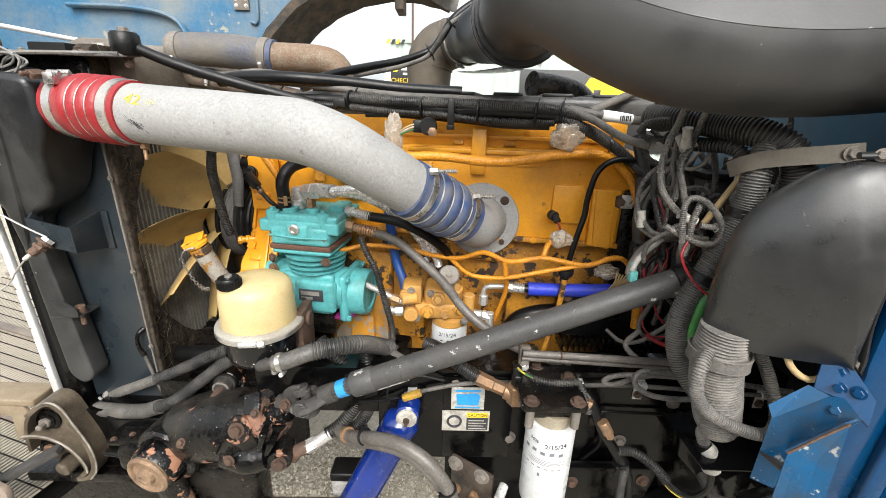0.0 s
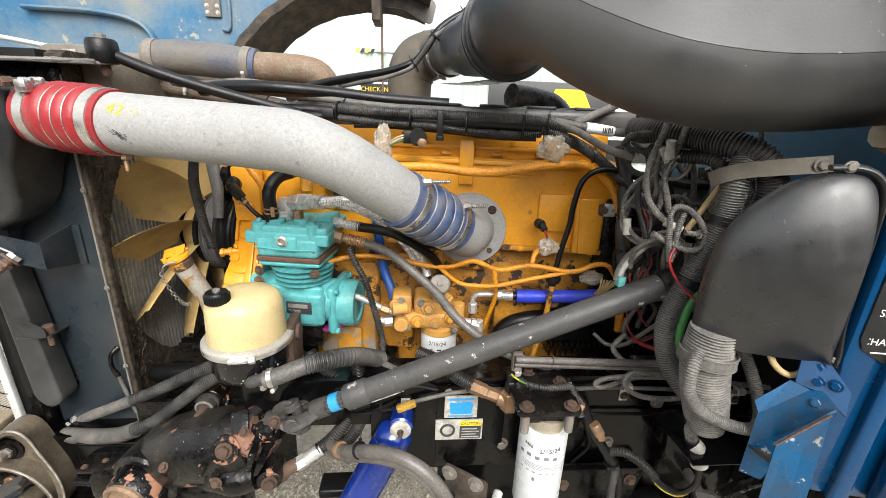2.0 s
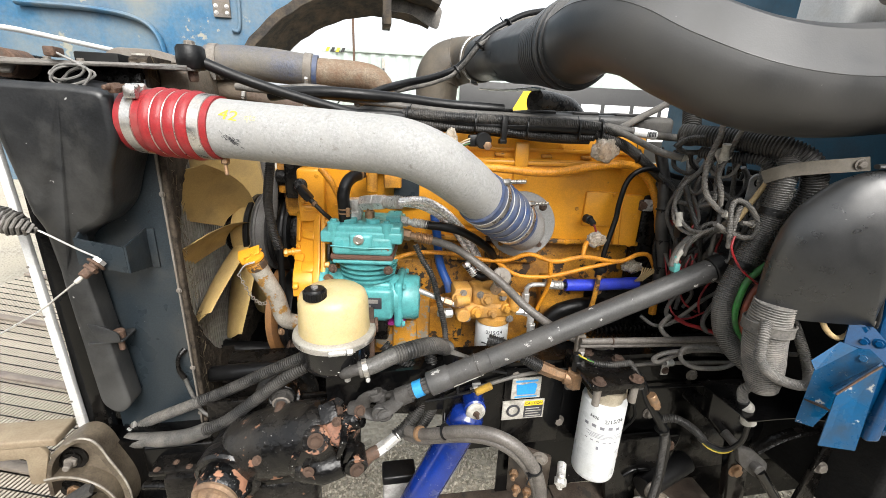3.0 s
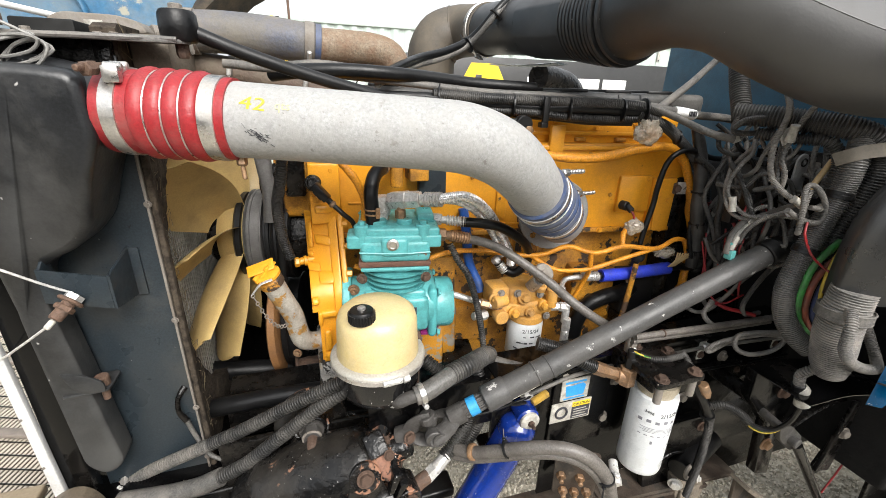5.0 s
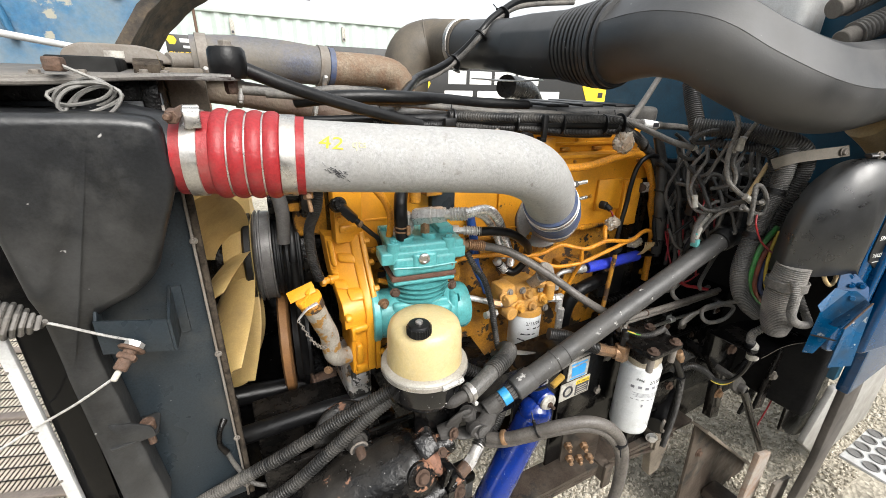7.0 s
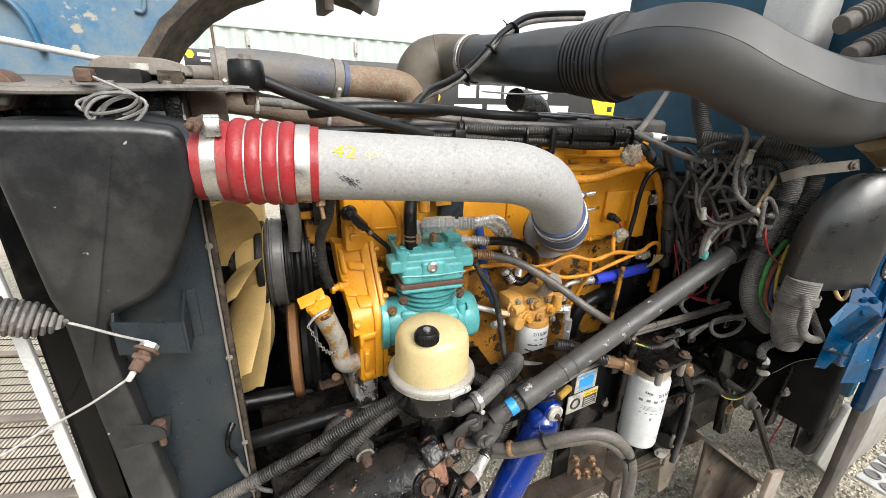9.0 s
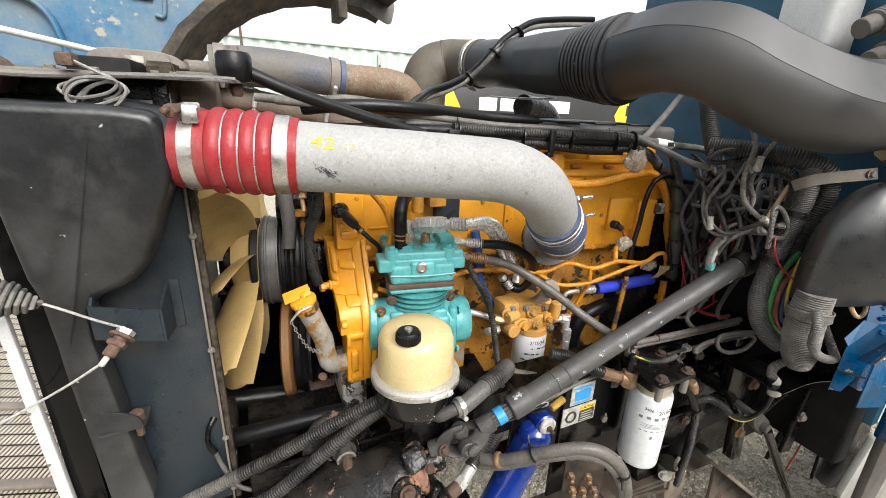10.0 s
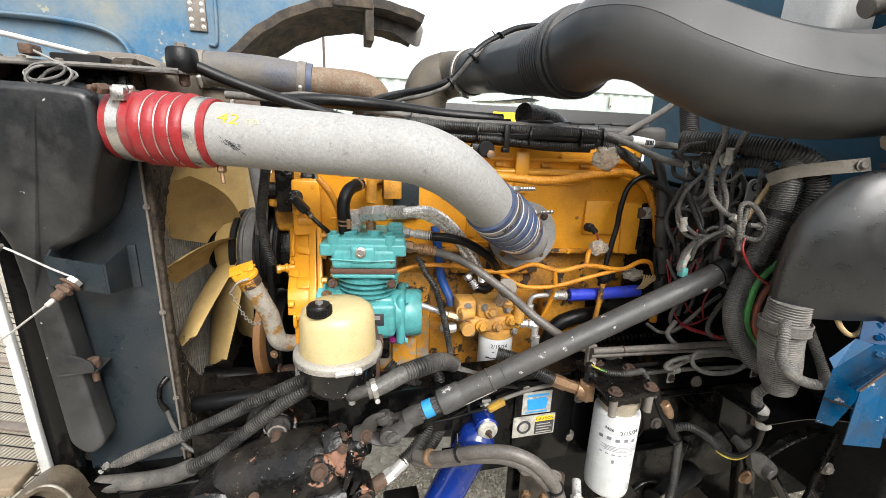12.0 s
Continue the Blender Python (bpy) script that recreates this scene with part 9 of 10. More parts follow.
part("collar", torus((0.48, 0.775, 0.66), (0.2, -1, 0.1), 0.022, 0.006), dusty_metal, pv)
mf = thing("mud_flap", "black inner fender splash panel", "splash panel", (1.2, 0.63, 0.4))
part("panel", prism(rounded([(1.087, 0.87), (1.53, 0.72), (1.66, 0.38), (1.60, 0.20), (1.46, 0.235), (1.213, 0.386), (1.179, 0.585)], 0.02), "y", 0.655, 0.667, 0.003), frame_black, mf)
part("arch", sweep([(0.50, 0.66, 1.07), (0.67, 0.66, 1.06), (0.907, 0.65, 1.0), (1.224, 0.64, 0.88), (1.6, 0.63, 0.74)], 0.075, shape=[(1, 0.015), (1, -0.015), (-1, -0.015), (-1, 0.015)], step=0.04), frame_black, mf, "thin black arch edge")
fs = thing("cab_step", "pale aluminium cab step with drilled tread", "step", (1.5, 0.5, 0.0))
part("side_strip", prism([(1.03, 0.92), (1.20, 0.88), (1.255, 0.638), (1.20, 0.24), (1.16, 0.02), (1.02, 0.02), (1.085, 0.434), (1.05, 0.727)], "y", 0.49, 0.515, 0.005), mat("dull_brown_strip", (0.062, 0.056, 0.052), (0.043, 0.039, 0.036), 5, 0.5, 0.2, bump=0.1, dirt=(0.17, 0.15, 0.13), dscale=4, damt=0.56), fs, "dull brown metal edge strip")
part("tank_side", prism(rounded([(1.40, 0.60), (1.75, 0.50), (2.3, 0.50), (2.3, 0.03), (1.69, 0.03), (1.30, 0.33)], 0.02), "y", 0.585, 0.61, 0.004), mat("dull_pale_tank", (0.40, 0.395, 0.375), (0.31, 0.305, 0.29), 6, 0.45, 0.2, dirt=(0.22, 0.20, 0.175), dscale=5, damt=0.58), fs, "smooth pale grey tank side")
tr = part("tread", rbox((1.40, 0.24, 0.30), (1.72, 0.485, 0.315), 0.004), white_paint, fs, "pale drilled step tread")
# Grey that stands in for the shade inside the drilled holes.
hole_grey = mat("shaded_hole", (0.20, 0.195, 0.185), (0.13, 0.125, 0.12), 20, 0.6, 0.3)
for i in range(4):
    for j in range(4):
        part("tread_hole", lathe([(0.024, 0), (0.028, 0.002), (0.028, 0.005), (0.022, 0.005), (0.020, 0.0005), (0, 0.0005)], (1.44 + i * 0.076 + 0.03 * (j % 2), 0.268 + j * 0.062, 0.3155), (0, 0, 1), 18), hole_grey, tr, "grey rimmed disc coloured as a shaded tread hole")

# ---- cab front: firewall, cowl, duct elbow, brackets ----
cb = thing("truck_cab", "blue painted truck cab front with cowl", "truck cab", (1.0, 1.0, 0.9))
part("firewall", rbox((0.98, 0.52, 0.85), (1.02, 1.70, 2.6), 0.006), mat("firewall_teal_blue", (0.0015, 0.062, 0.115), (0.0012, 0.048, 0.09), 5, 0.5, bump=0.1, dirt=(0.02, 0.035, 0.05), dscale=8, damt=0.62), cb, "dark teal-blue firewall")
# Pad coloured near-black to give the deep shade before the firewall.
part("insulation", rbox((0.90, 0.54, 0.70), (0.978, 1.69, 1.50), 0.015, 3), recess_black, cb, "near-black pad standing for deep shade before the firewall")
skew = Matrix.Translation((0.59, 0.497, 0)) @ Matrix.Rotation(radians(-9.4), 4, "Z") @ Matrix.Translation((-0.59, -0.497, 0))
part("cowl_side", moved(prism(rounded([(0.612, 1.70), (0.612, 1.36), (0.615, 1.345), (0.605, 1.30), (0.615, 1.24), (0.615, 1.11), (1.05, 1.08), (1.05, 2.6), (0.75, 2.2), (0.60, 1.9)], 0.03), "y", 0.497, 0.52, 0.006), skew), cab_blue, cb, "glossy blue cowl side")
part("cowl_rib", moved(prism(rounded([(0.676, 1.70), (0.700, 1.70), (0.690, 1.10), (0.660, 1.10)], 0.008), "y", 0.482, 0.500, 0.007, 3), skew), cab_blue, cb, "rounded pressed rib")
part("cowl_return", moved(rbox((0.72, 0.463, 1.10), (1.05, 0.4965, 1.72), 0.012, 3), skew), cab_blue, cb)
part("roof_block", rbox((1.0, 0.5, 2.55), (3.2, 1.70, 2.6), 0.02), cab_blue, cb)
part("cab_side", rbox((1.02, 0.48, 0.8), (3.2, 0.52, 2.6), 0.01), cab_blue, cb)
cs = thing("chassis_label", "black label with white printed bars on cowl", "label", (0.68, 0.469, 1.46))
part("sheet", moved(prism(rounded([(0.624, 1.60), (0.621, 1.405), (0.628, 1.388), (0.672, 1.362), (0.674, 1.60)], 0.003), "y", 0.4935, 0.4965, 0.0005), skew), sign_black, cs)
part("lettering", moved(text_geo("SPAR", 0.0165, upright((0.651, 0.4932, 1.449), radians(-2)), 0.0003), skew), sign_white, cs, "white capital letters")
part("lettering", moved(text_geo("CHASSI", 0.0155, upright((0.6495, 0.4932, 1.402), radians(-2)), 0.0003), skew), sign_white, cs, "white capital letters")
part("bar", moved(rbox((0.640, 0.4926, 1.3835), (0.668, 0.4932, 1.3855), 0), skew), sign_white, cs)

scuffed = mat("scuffed_black_plastic", (0.0165, 0.0168, 0.0172), (0.025, 0.025, 0.0253), 7, 0.30, bump=0.05, bscale=420, dirt=(0.045, 0.042, 0.038), dscale=4, damt=0.63, speck=(0.35, 0.34, 0.33), sscale=36, samt=0.785, spec=0.75, grain=0.15)
de = thing("heater_duct", "black moulded heater duct elbow, scuffed", "air duct", (0.55, 0.56, 1.36))
DA, DE, DN = Vector((0.436, 0.601, 0)), Vector((0.8813, -0.4725, 0)), Vector((-0.4725, -0.8813, 0))
rim = [(0.002, 1.349), (-0.001, 1.412), (0.0, 1.469), (0.009, 1.528), (0.028, 1.571), (0.053, 1.602), (0.080, 1.626), (0.111, 1.641), (0.138, 1.646), (0.158, 1.643), (0.172, 1.631), (0.179, 1.612), (0.183, 1.566), (0.184, 1.499), (0.186, 1.423)]


def duct_shell():
    """A quarter-round hood: its rim lies in a slanting upright plane, its face swells towards the yard."""
    line = [(u, z) for u, z, _ in smooth_path([(u, z, 0) for u, z in rim], 0.006)[0]]
    low = Vector((0.188, 1.358))
    rows, V, F = 22, [], []
    for k, (u, z) in enumerate(line):
        s_ = k / (len(line) - 1)
        for j in range(rows + 1):
            t = (j / rows) ** 1.5
            q = Vector((u, z)) * (1 - t) + low * t
            r = 1 - min(1.0, t / (0.58 - 0.42 * max(0.0, s_ - 0.6) / 0.4))
            out = (0.034 + 0.026 * math.sin(math.pi * min(1.0, s_ / 0.8)) - 0.024 * max(0.0, s_ - 0.55) / 0.45) * math.sqrt(max(0.0, 1 - r * r)) * (1 - 0.55 * t * t)
            V.append(DA + DE * q.x + DN * out + Vector((0, 0, q.y)))
    w = rows + 1
    for k in range(len(line) - 1):
        F += [[k * w + j, (k + 1) * w + j, (k + 1) * w + j + 1, k * w + j + 1] for j in range(rows)]
    n = len(V)
    for u, z in line:
        V.append(DA + DE * (u + 0.02 * (1 - u / 0.19)) - DN * 0.05 + Vector((0, 0, z - 0.012)))
    F += [[k * w, n + k, n + k + 1, (k + 1) * w] for k in range(len(line) - 1)]
    return V, F


part("shell", duct_shell(), scuffed, de, "rounded shell", 60)
edge = [DA + DE * u + DN * 0.0 + Vector((0, 0, z)) for u, z in ((0.120, 1.650), (0.150, 1.652), (0.172, 1.643), (0.186, 1.620), (0.191, 1.566), (0.1925, 1.499), (0.194, 1.423), (0.199, 1.372), (0.199, 1.352))]
part("flange", sweep(edge, [0.010, 0.012, 0.012, 0.011, 0.009, 0.009, 0.010, 0.014, 0.014], 12, 0.006, flat=0.45), scuffed, de, "black bolting rim")
for u, z in ((0.197, 1.362), (0.140, 1.653)):
    bolt(de, DA + DE * u + DN * 0.006 + Vector((0, 0, z)), DN, 0.012, dusty_metal)
part("moulded_mark", torus(DA + DE * 0.012 + DN * 0.020 + Vector((0, 0, 1.470)), DN - DE * 0.9, 0.008, 0.0011, 24, 6), scuffed, de, "round moulded mark")
sb = thing("strap_bracket", "dusty flat steel strap over corrugated duct", "strap", (0.58, 0.66, 1.63))
part("strap", sweep([(0.488, 0.705, 1.606), (0.496, 0.685, 1.618), (0.515, 0.668, 1.628), (0.545, 0.642, 1.637), (0.58, 0.615, 1.645), (0.605, 0.60, 1.65)], 0.0135, shape=[(0.08, 1), (0.08, -1), (-0.08, -1), (-0.08, 1)], step=0.01), mat("tan_grimy_strap", (0.10, 0.086, 0.066), (0.066, 0.056, 0.043), 14, 0.5, 0.3, bump=0.2, dirt=(0.15, 0.13, 0.098), dscale=14, damt=0.58), sb)
bolt(sb, (0.592, 0.606, 1.647), (-0.2, -1, 0.1), 0.016, dusty_metal)

chipped = mat("chipped_bright_blue", (0.0008, 0.082, 0.205), (0.0006, 0.055, 0.145), 9, 0.16, coat=0.3, spec=0.4, bump=0.12, bscale=80, chips=(0.46, 0.45, 0.42), cscale=40, camt=0.645, dirt=(0.03, 0.04, 0.05), dscale=14, damt=0.58, grain=0.1)
bb = thing("fender_bracket", "bright blue folded steel bracket, paint chipped", "bracket", (0.55, 0.49, 1.2))
part("face", sheet([(0.517, 0.510, 1.257), (0.567, 0.490, 1.316), (0.577, 0.476, 1.322), (0.582, 0.452, 1.308), (0.552, 0.475, 1.215), (0.548, 0.498, 1.128), (0.520, 0.513, 1.132)], 0.003), chipped, bb, "chipped blue face", 20)
part("lip", sheet([(0.515, 0.520, 1.274), (0.517, 0.509, 1.258), (0.568, 0.489, 1.317), (0.555, 0.511, 1.319)], 0.003), chipped, bb, "folded upper lip", 20)
part("wing", sheet([(0.498, 0.452, 1.246), (0.503, 0.453, 1.131), (0.548, 0.424, 1.140), (0.546, 0.434, 1.315)], 0.003), chipped, bb, "outer folded wing", 20)
part("web", sheet([(0.500, 0.455, 1.244), (0.547, 0.437, 1.312), (0.579, 0.452, 1.306), (0.540, 0.490, 1.226)], 0.003), chipped, bb, "worn web between face and wing", 20)
part("worn_edge", sweep([(0.498, 0.451, 1.247), (0.522, 0.4425, 1.2815), (0.546, 0.433, 1.316)], 0.0022, 6), rusty, bb, "rust-streaked folded edge")
part("gusset", sheet([(0.520, 0.512, 1.190), (0.548, 0.497, 1.185), (0.512, 0.458, 1.205)], 0.003), spring_brown, bb, "rusty gusset", 20)
mp_ = part("mount_plate", sheet([(0.566, 0.515, 1.375), (0.592, 0.503, 1.366), (0.604, 0.462, 1.330), (0.596, 0.452, 1.296), (0.578, 0.478, 1.318), (0.562, 0.508, 1.316)], 0.003), cab_blue, bb, "riveted blue mounting plate", 20)
nm_ = Vector((-0.80, -0.55, 0.15)).normalized()
for p_ in ((0.583, 0.500, 1.350), (0.590, 0.474, 1.334), (0.578, 0.490, 1.330)):
    bolt(mp_, p_, nm_, 0.013, cab_blue, washer=True)
bolt(bb, (0.572, 0.478, 1.302), nm_, 0.014, chipped)

# corrugated wiring conduits
hose("main_conduit", [(0.462, 0.578, 1.375), (0.462, 0.580, 1.33), (0.470, 0.582, 1.28), (0.482, 0.582, 1.235), (0.492, 0.580, 1.195), (0.500, 0.578, 1.165)], [0.036, 0.038, 0.0385, 0.038, 0.035, 0.026], loom_grey, "fat grey corrugated conduit under heater duct", "conduit", rib=(0.0054, 0.0026), n=30)
cdb = thing("conduit_band", "grey rubber band round the fat conduit", "band", (0.47, 0.58, 1.325))
part("band", join(ring_on((0.463, 0.580, 1.322), (0.03, 0.05, 1), 0.0435, 0.018, 0.002), torus((0.463, 0.580, 1.332), (0.03, 0.05, 1), 0.0445, 0.002), torus((0.463, 0.580, 1.312), (0.03, 0.05, 1), 0.0445, 0.002)), rubber_dusty, cdb)
sdc = hose("side_conduit", [(0.545, 0.70, 1.66), (0.526, 0.688, 1.604), (0.522, 0.690, 1.54), (0.506, 0.695, 1.47), (0.482, 0.695, 1.40), (0.463, 0.692, 1.345), (0.459, 0.688, 1.305), (0.466, 0.676, 1.255), (0.486, 0.655, 1.215), (0.51, 0.63, 1.19)], 0.0215, loom_mid, "grey corrugated conduit curving past the duct", "conduit", rib=(0.0046, 0.0019), n=22)
for p_, d_ in (((0.521, 0.691, 1.535), (0.15, 0, 1)), ((0.485, 0.695, 1.41), (0.35, 0, 1))):
    part("tape_band", join(ring_on(p_, d_, 0.0232, 0.016, 0.002), torus(p_, d_, 0.0246, 0.0012)), rubber, sdc, "black tape band")
hose("upper_conduit", [(0.43, 0.90, 1.685), (0.465, 0.83, 1.682), (0.50, 0.775, 1.676), (0.53, 0.715, 1.667), (0.562, 0.680, 1.645), (0.582, 0.672, 1.60), (0.58, 0.68, 1.53), (0.565, 0.69, 1.45), (0.55, 0.69, 1.36)], 0.0235, loom, "large black corrugated conduit below intake duct", "conduit", rib=(0.0064, 0.0024), n=26)
hose("upper_conduit", [(0.45, 0.85, 1.645), (0.48, 0.79, 1.640), (0.515, 0.74, 1.638), (0.535, 0.72, 1.60), (0.535, 0.72, 1.54)], 0.0125, loom, "black corrugated conduit beneath the large one", "conduit", rib=(0.0060, 0.0024), n=20)
hose("hanging_conduit", [(0.50, 0.98, 1.80), (0.485, 0.95, 1.745), (0.47, 0.92, 1.70), (0.46, 0.90, 1.665)], 0.021, loom, "black ribbed conduit under the duct", "conduit", rib=(0.0066, 0.0026), n=22)
hose("small_conduit", [(0.425, 0.555, 1.345), (0.410, 0.540, 1.328), (0.405, 0.535, 1.305), (0.412, 0.535, 1.275), (0.440, 0.533, 1.243), (0.490, 0.530, 1.217), (0.535, 0.528, 1.208), (0.562, 0.545, 1.216), (0.568, 0.570, 1.250), (0.556, 0.590, 1.295), (0.535, 0.600, 1.335), (0.52, 0.605, 1.37)], 0.0098, loom_grey, "small grey conduit wrapped over the fat one", "conduit", rib=(0.0042, 0.0016), n=18)
bundle = (("green taped wire bundle beside conduit", wire_green, 0.0075, 0.0), ("brown-red wire bundle beside conduit", mat("brown_red_wire", (0.26, 0.06, 0.03), (0.16, 0.04, 0.025), 20, 0.5, dirt=(0.05, 0.04, 0.03), dscale=30, damt=0.56), 0.007, 0.013), ("blue wire bundle beside conduit", mat("dull_blue_wire", (0.03, 0.05, 0.16), (0.02, 0.035, 0.1), 20, 0.5, dirt=(0.05, 0.05, 0.05), dscale=30, damt=0.56), 0.006, 0.024), ("yellow wire bundle beside conduit", wire_yellow, 0.0042, 0.034))
paths = ([(0.545, 0.67, 1.435), (0.489, 0.67, 1.389), (0.473, 0.668, 1.336), (0.474, 0.665, 1.287), (0.498, 0.66, 1.242), (0.545, 0.65, 1.20)],
         [(0.553, 0.665, 1.405), (0.506, 0.665, 1.363), (0.490, 0.662, 1.316), (0.493, 0.658, 1.274), (0.520, 0.655, 1.235), (0.56, 0.65, 1.205)],
         [(0.570, 0.66, 1.376), (0.526, 0.66, 1.341), (0.510, 0.655, 1.300), (0.514, 0.65, 1.262), (0.55, 0.645, 1.231)],
         [(0.535, 0.658, 1.428), (0.516, 0.655, 1.39), (0.502, 0.648, 1.335), (0.508, 0.64, 1.285), (0.53, 0.63, 1.24)])
for (lab, m_, r_, o_), way in zip(bundle, paths):
    hose("taped_wire", way, r_, m_, lab, "wires", "coloured wire bundles")
hose("tan_wire", [(0.53, 0.54, 1.36), (0.54, 0.53, 1.335), (0.565, 0.525, 1.318), (0.59, 0.525, 1.325), (0.60, 0.53, 1.345)], 0.005, wire_tan, "loop of tan wire below the duct", "wire")
hose("red_wire", [(0.432, 0.68, 1.483), (0.421, 0.67, 1.459), (0.445, 0.66, 1.418), (0.483, 0.65, 1.388), (0.52, 0.645, 1.368)], 0.0024, wire_red, "thin red wire by the conduit", "wire")
hose("red_wire", [(0.50, 0.95, 1.34), (0.505, 0.92, 1.26), (0.50, 0.88, 1.20), (0.53, 0.86, 1.185), (0.58, 0.85, 1.21)], 0.0024, wire_red, "thin red wire behind the shaft", "wire")
hose("red_wire", [(0.52, 0.96, 1.36), (0.515, 0.94, 1.30), (0.51, 0.93, 1.24)], 0.0024, wire_red, "thin red wire at the harness", "wire")
hose("red_cable", [(0.50, 0.86, 1.19), (0.53, 0.85, 1.175), (0.57, 0.84, 1.165), (0.62, 0.83, 1.15)], 0.0055, wire_red, "red taped cable behind shaft", "cable")

# tangled grey leads
ring_lead = [(0.40, 0.705, 1.505), (0.428, 0.700, 1.490), (0.460, 0.690, 1.478), (0.486, 0.688, 1.480), (0.494, 0.690, 1.500), (0.486, 0.694, 1.524), (0.461, 0.700, 1.550), (0.436, 0.702, 1.556), (0.424, 0.698, 1.542), (0.424, 0.692, 1.509), (0.430, 0.690, 1.473), (0.438, 0.694, 1.455), (0.446, 0.700, 1.475), (0.448, 0.704, 1.51), (0.456, 0.708, 1.545)]
leads = [
    ([(0.46, 0.82, 1.74), (0.436, 0.785, 1.694), (0.413, 0.779, 1.625), (0.412, 0.765, 1.565), (0.428, 0.735, 1.53), (0.45, 0.71, 1.515)], 0.0061, loom_grey, "grey ribbed lead hanging from duct"),
    ([(0.52, 0.90, 1.63), (0.47, 0.86, 1.60), (0.43, 0.85, 1.574), (0.418, 0.858, 1.535), (0.421, 0.85, 1.495), (0.441, 0.81, 1.46), (0.48, 0.77, 1.468), (0.51, 0.74, 1.47)], 0.0049, loom_grey, "thin grey lead looping beside engine"),
    (ring_lead, 0.0054, loom_grey, "grey lead coiled in a loop"),
    ([(0.45, 0.735, 1.49), (0.43, 0.76, 1.47), (0.415, 0.78, 1.44), (0.425, 0.80, 1.40)], 0.0049, loom_grey, "grey lead under the taped bundle"),
    ([(0.46, 0.70, 1.508), (0.48, 0.698, 1.506), (0.505, 0.70, 1.505), (0.53, 0.71, 1.50)], 0.0051, loom_grey, "short grey lead ending in white tape"),
    ([(0.48, 0.98, 1.655), (0.50, 0.95, 1.63), (0.52, 0.93, 1.60), (0.49, 0.92, 1.585), (0.46, 0.94, 1.60), (0.47, 0.96, 1.64)], 0.0058, loom, "dark lead coiled below the tagged cable"),
    ([(0.44, 0.88, 1.70), (0.415, 0.88, 1.67), (0.42, 0.88, 1.645), (0.46, 0.86, 1.645), (0.485, 0.84, 1.66), (0.46, 0.83, 1.68), (0.41, 0.85, 1.675), (0.40, 0.87, 1.655)], 0.0064, loom, "black ribbed lead coiled under duct"),
    ([(0.56, 0.98, 1.50), (0.60, 0.95, 1.46), (0.62, 0.92, 1.40), (0.60, 0.90, 1.33)], 0.010, loom, "black loom behind the leads"),
    ([(0.46, 1.0, 1.57), (0.51, 0.98, 1.53), (0.53, 0.95, 1.46), (0.50, 0.92, 1.40), (0.52, 0.90, 1.30)], 0.0076, loom, "black loom beside engine rear"),
    ([(0.50, 1.03, 1.60), (0.515, 1.02, 1.55), (0.52, 1.01, 1.48), (0.51, 1.0, 1.42), (0.49, 0.99, 1.36), (0.50, 0.97, 1.28)], 0.0064, rubber, "black taped lead down the engine rear"),
    ([(0.62, 1.0, 1.62), (0.58, 0.96, 1.60), (0.535, 0.93, 1.56), (0.52, 0.91, 1.50), (0.55, 0.88, 1.44), (0.60, 0.84, 1.42)], 0.0055, loom_grey, "thin grey lead crossing behind"),
    ([(0.60, 0.92, 1.56), (0.56, 0.87, 1.52), (0.52, 0.82, 1.49), (0.49, 0.79, 1.45), (0.50, 0.80, 1.40), (0.54, 0.83, 1.37)], 0.0051, rubber_dusty, "thin dusty lead beside the column"),
    ([(0.455, 0.80, 1.42), (0.45, 0.83, 1.38), (0.46, 0.85, 1.33), (0.475, 0.86, 1.27)], 0.0051, rubber, "thin black lead above the shaft"),
    ([(0.64, 0.80, 1.56), (0.60, 0.79, 1.52), (0.55, 0.77, 1.47), (0.53, 0.76, 1.42), (0.56, 0.77, 1.36)], 0.0072, loom, "black ribbed lead at the column"),
    ([(0.48, 0.86, 1.20), (0.45, 0.85, 1.17), (0.475, 0.84, 1.14), (0.52, 0.83, 1.12)], 0.0064, loom_grey, "short grey lead over frame"),
    ([(0.745, 0.71, 1.15), (0.595, 0.73, 1.16), (0.495, 0.74, 1.17), (0.435, 0.74, 1.17), (0.425, 0.73, 1.145), (0.465, 0.72, 1.125), (0.545, 0.72, 1.12), (0.595, 0.73, 1.14), (0.525, 0.75, 1.155), (0.455, 0.76, 1.145), (0.395, 0.765, 1.118), (0.37, 0.757, 1.135), (0.405, 0.75, 1.155), (0.515, 0.74, 1.16), (0.655, 0.73, 1.15)], 0.0056, loom_grey, "grey ribbed lead looped over frame rail"),
]
for pts, r, m_, lab in leads:
    hose("wiring_lead", pts, r, m_, lab, "wiring lead", "tangled wiring leads", rib=(0.0034, 0.0008) if m_ is not rubber_dusty else None, n=12)
rw = random.Random(17)
kinds = ((loom_grey, "grey ribbed lead in the tangle", 0.0060), (rubber_dusty, "dusty thin lead in the tangle", 0.0048), (loom_mid, "dark grey ribbed lead in the tangle", 0.0066), (loom_grey, "thin grey lead in the tangle", 0.0046), (loom, "black ribbed lead in the tangle", 0.0066))
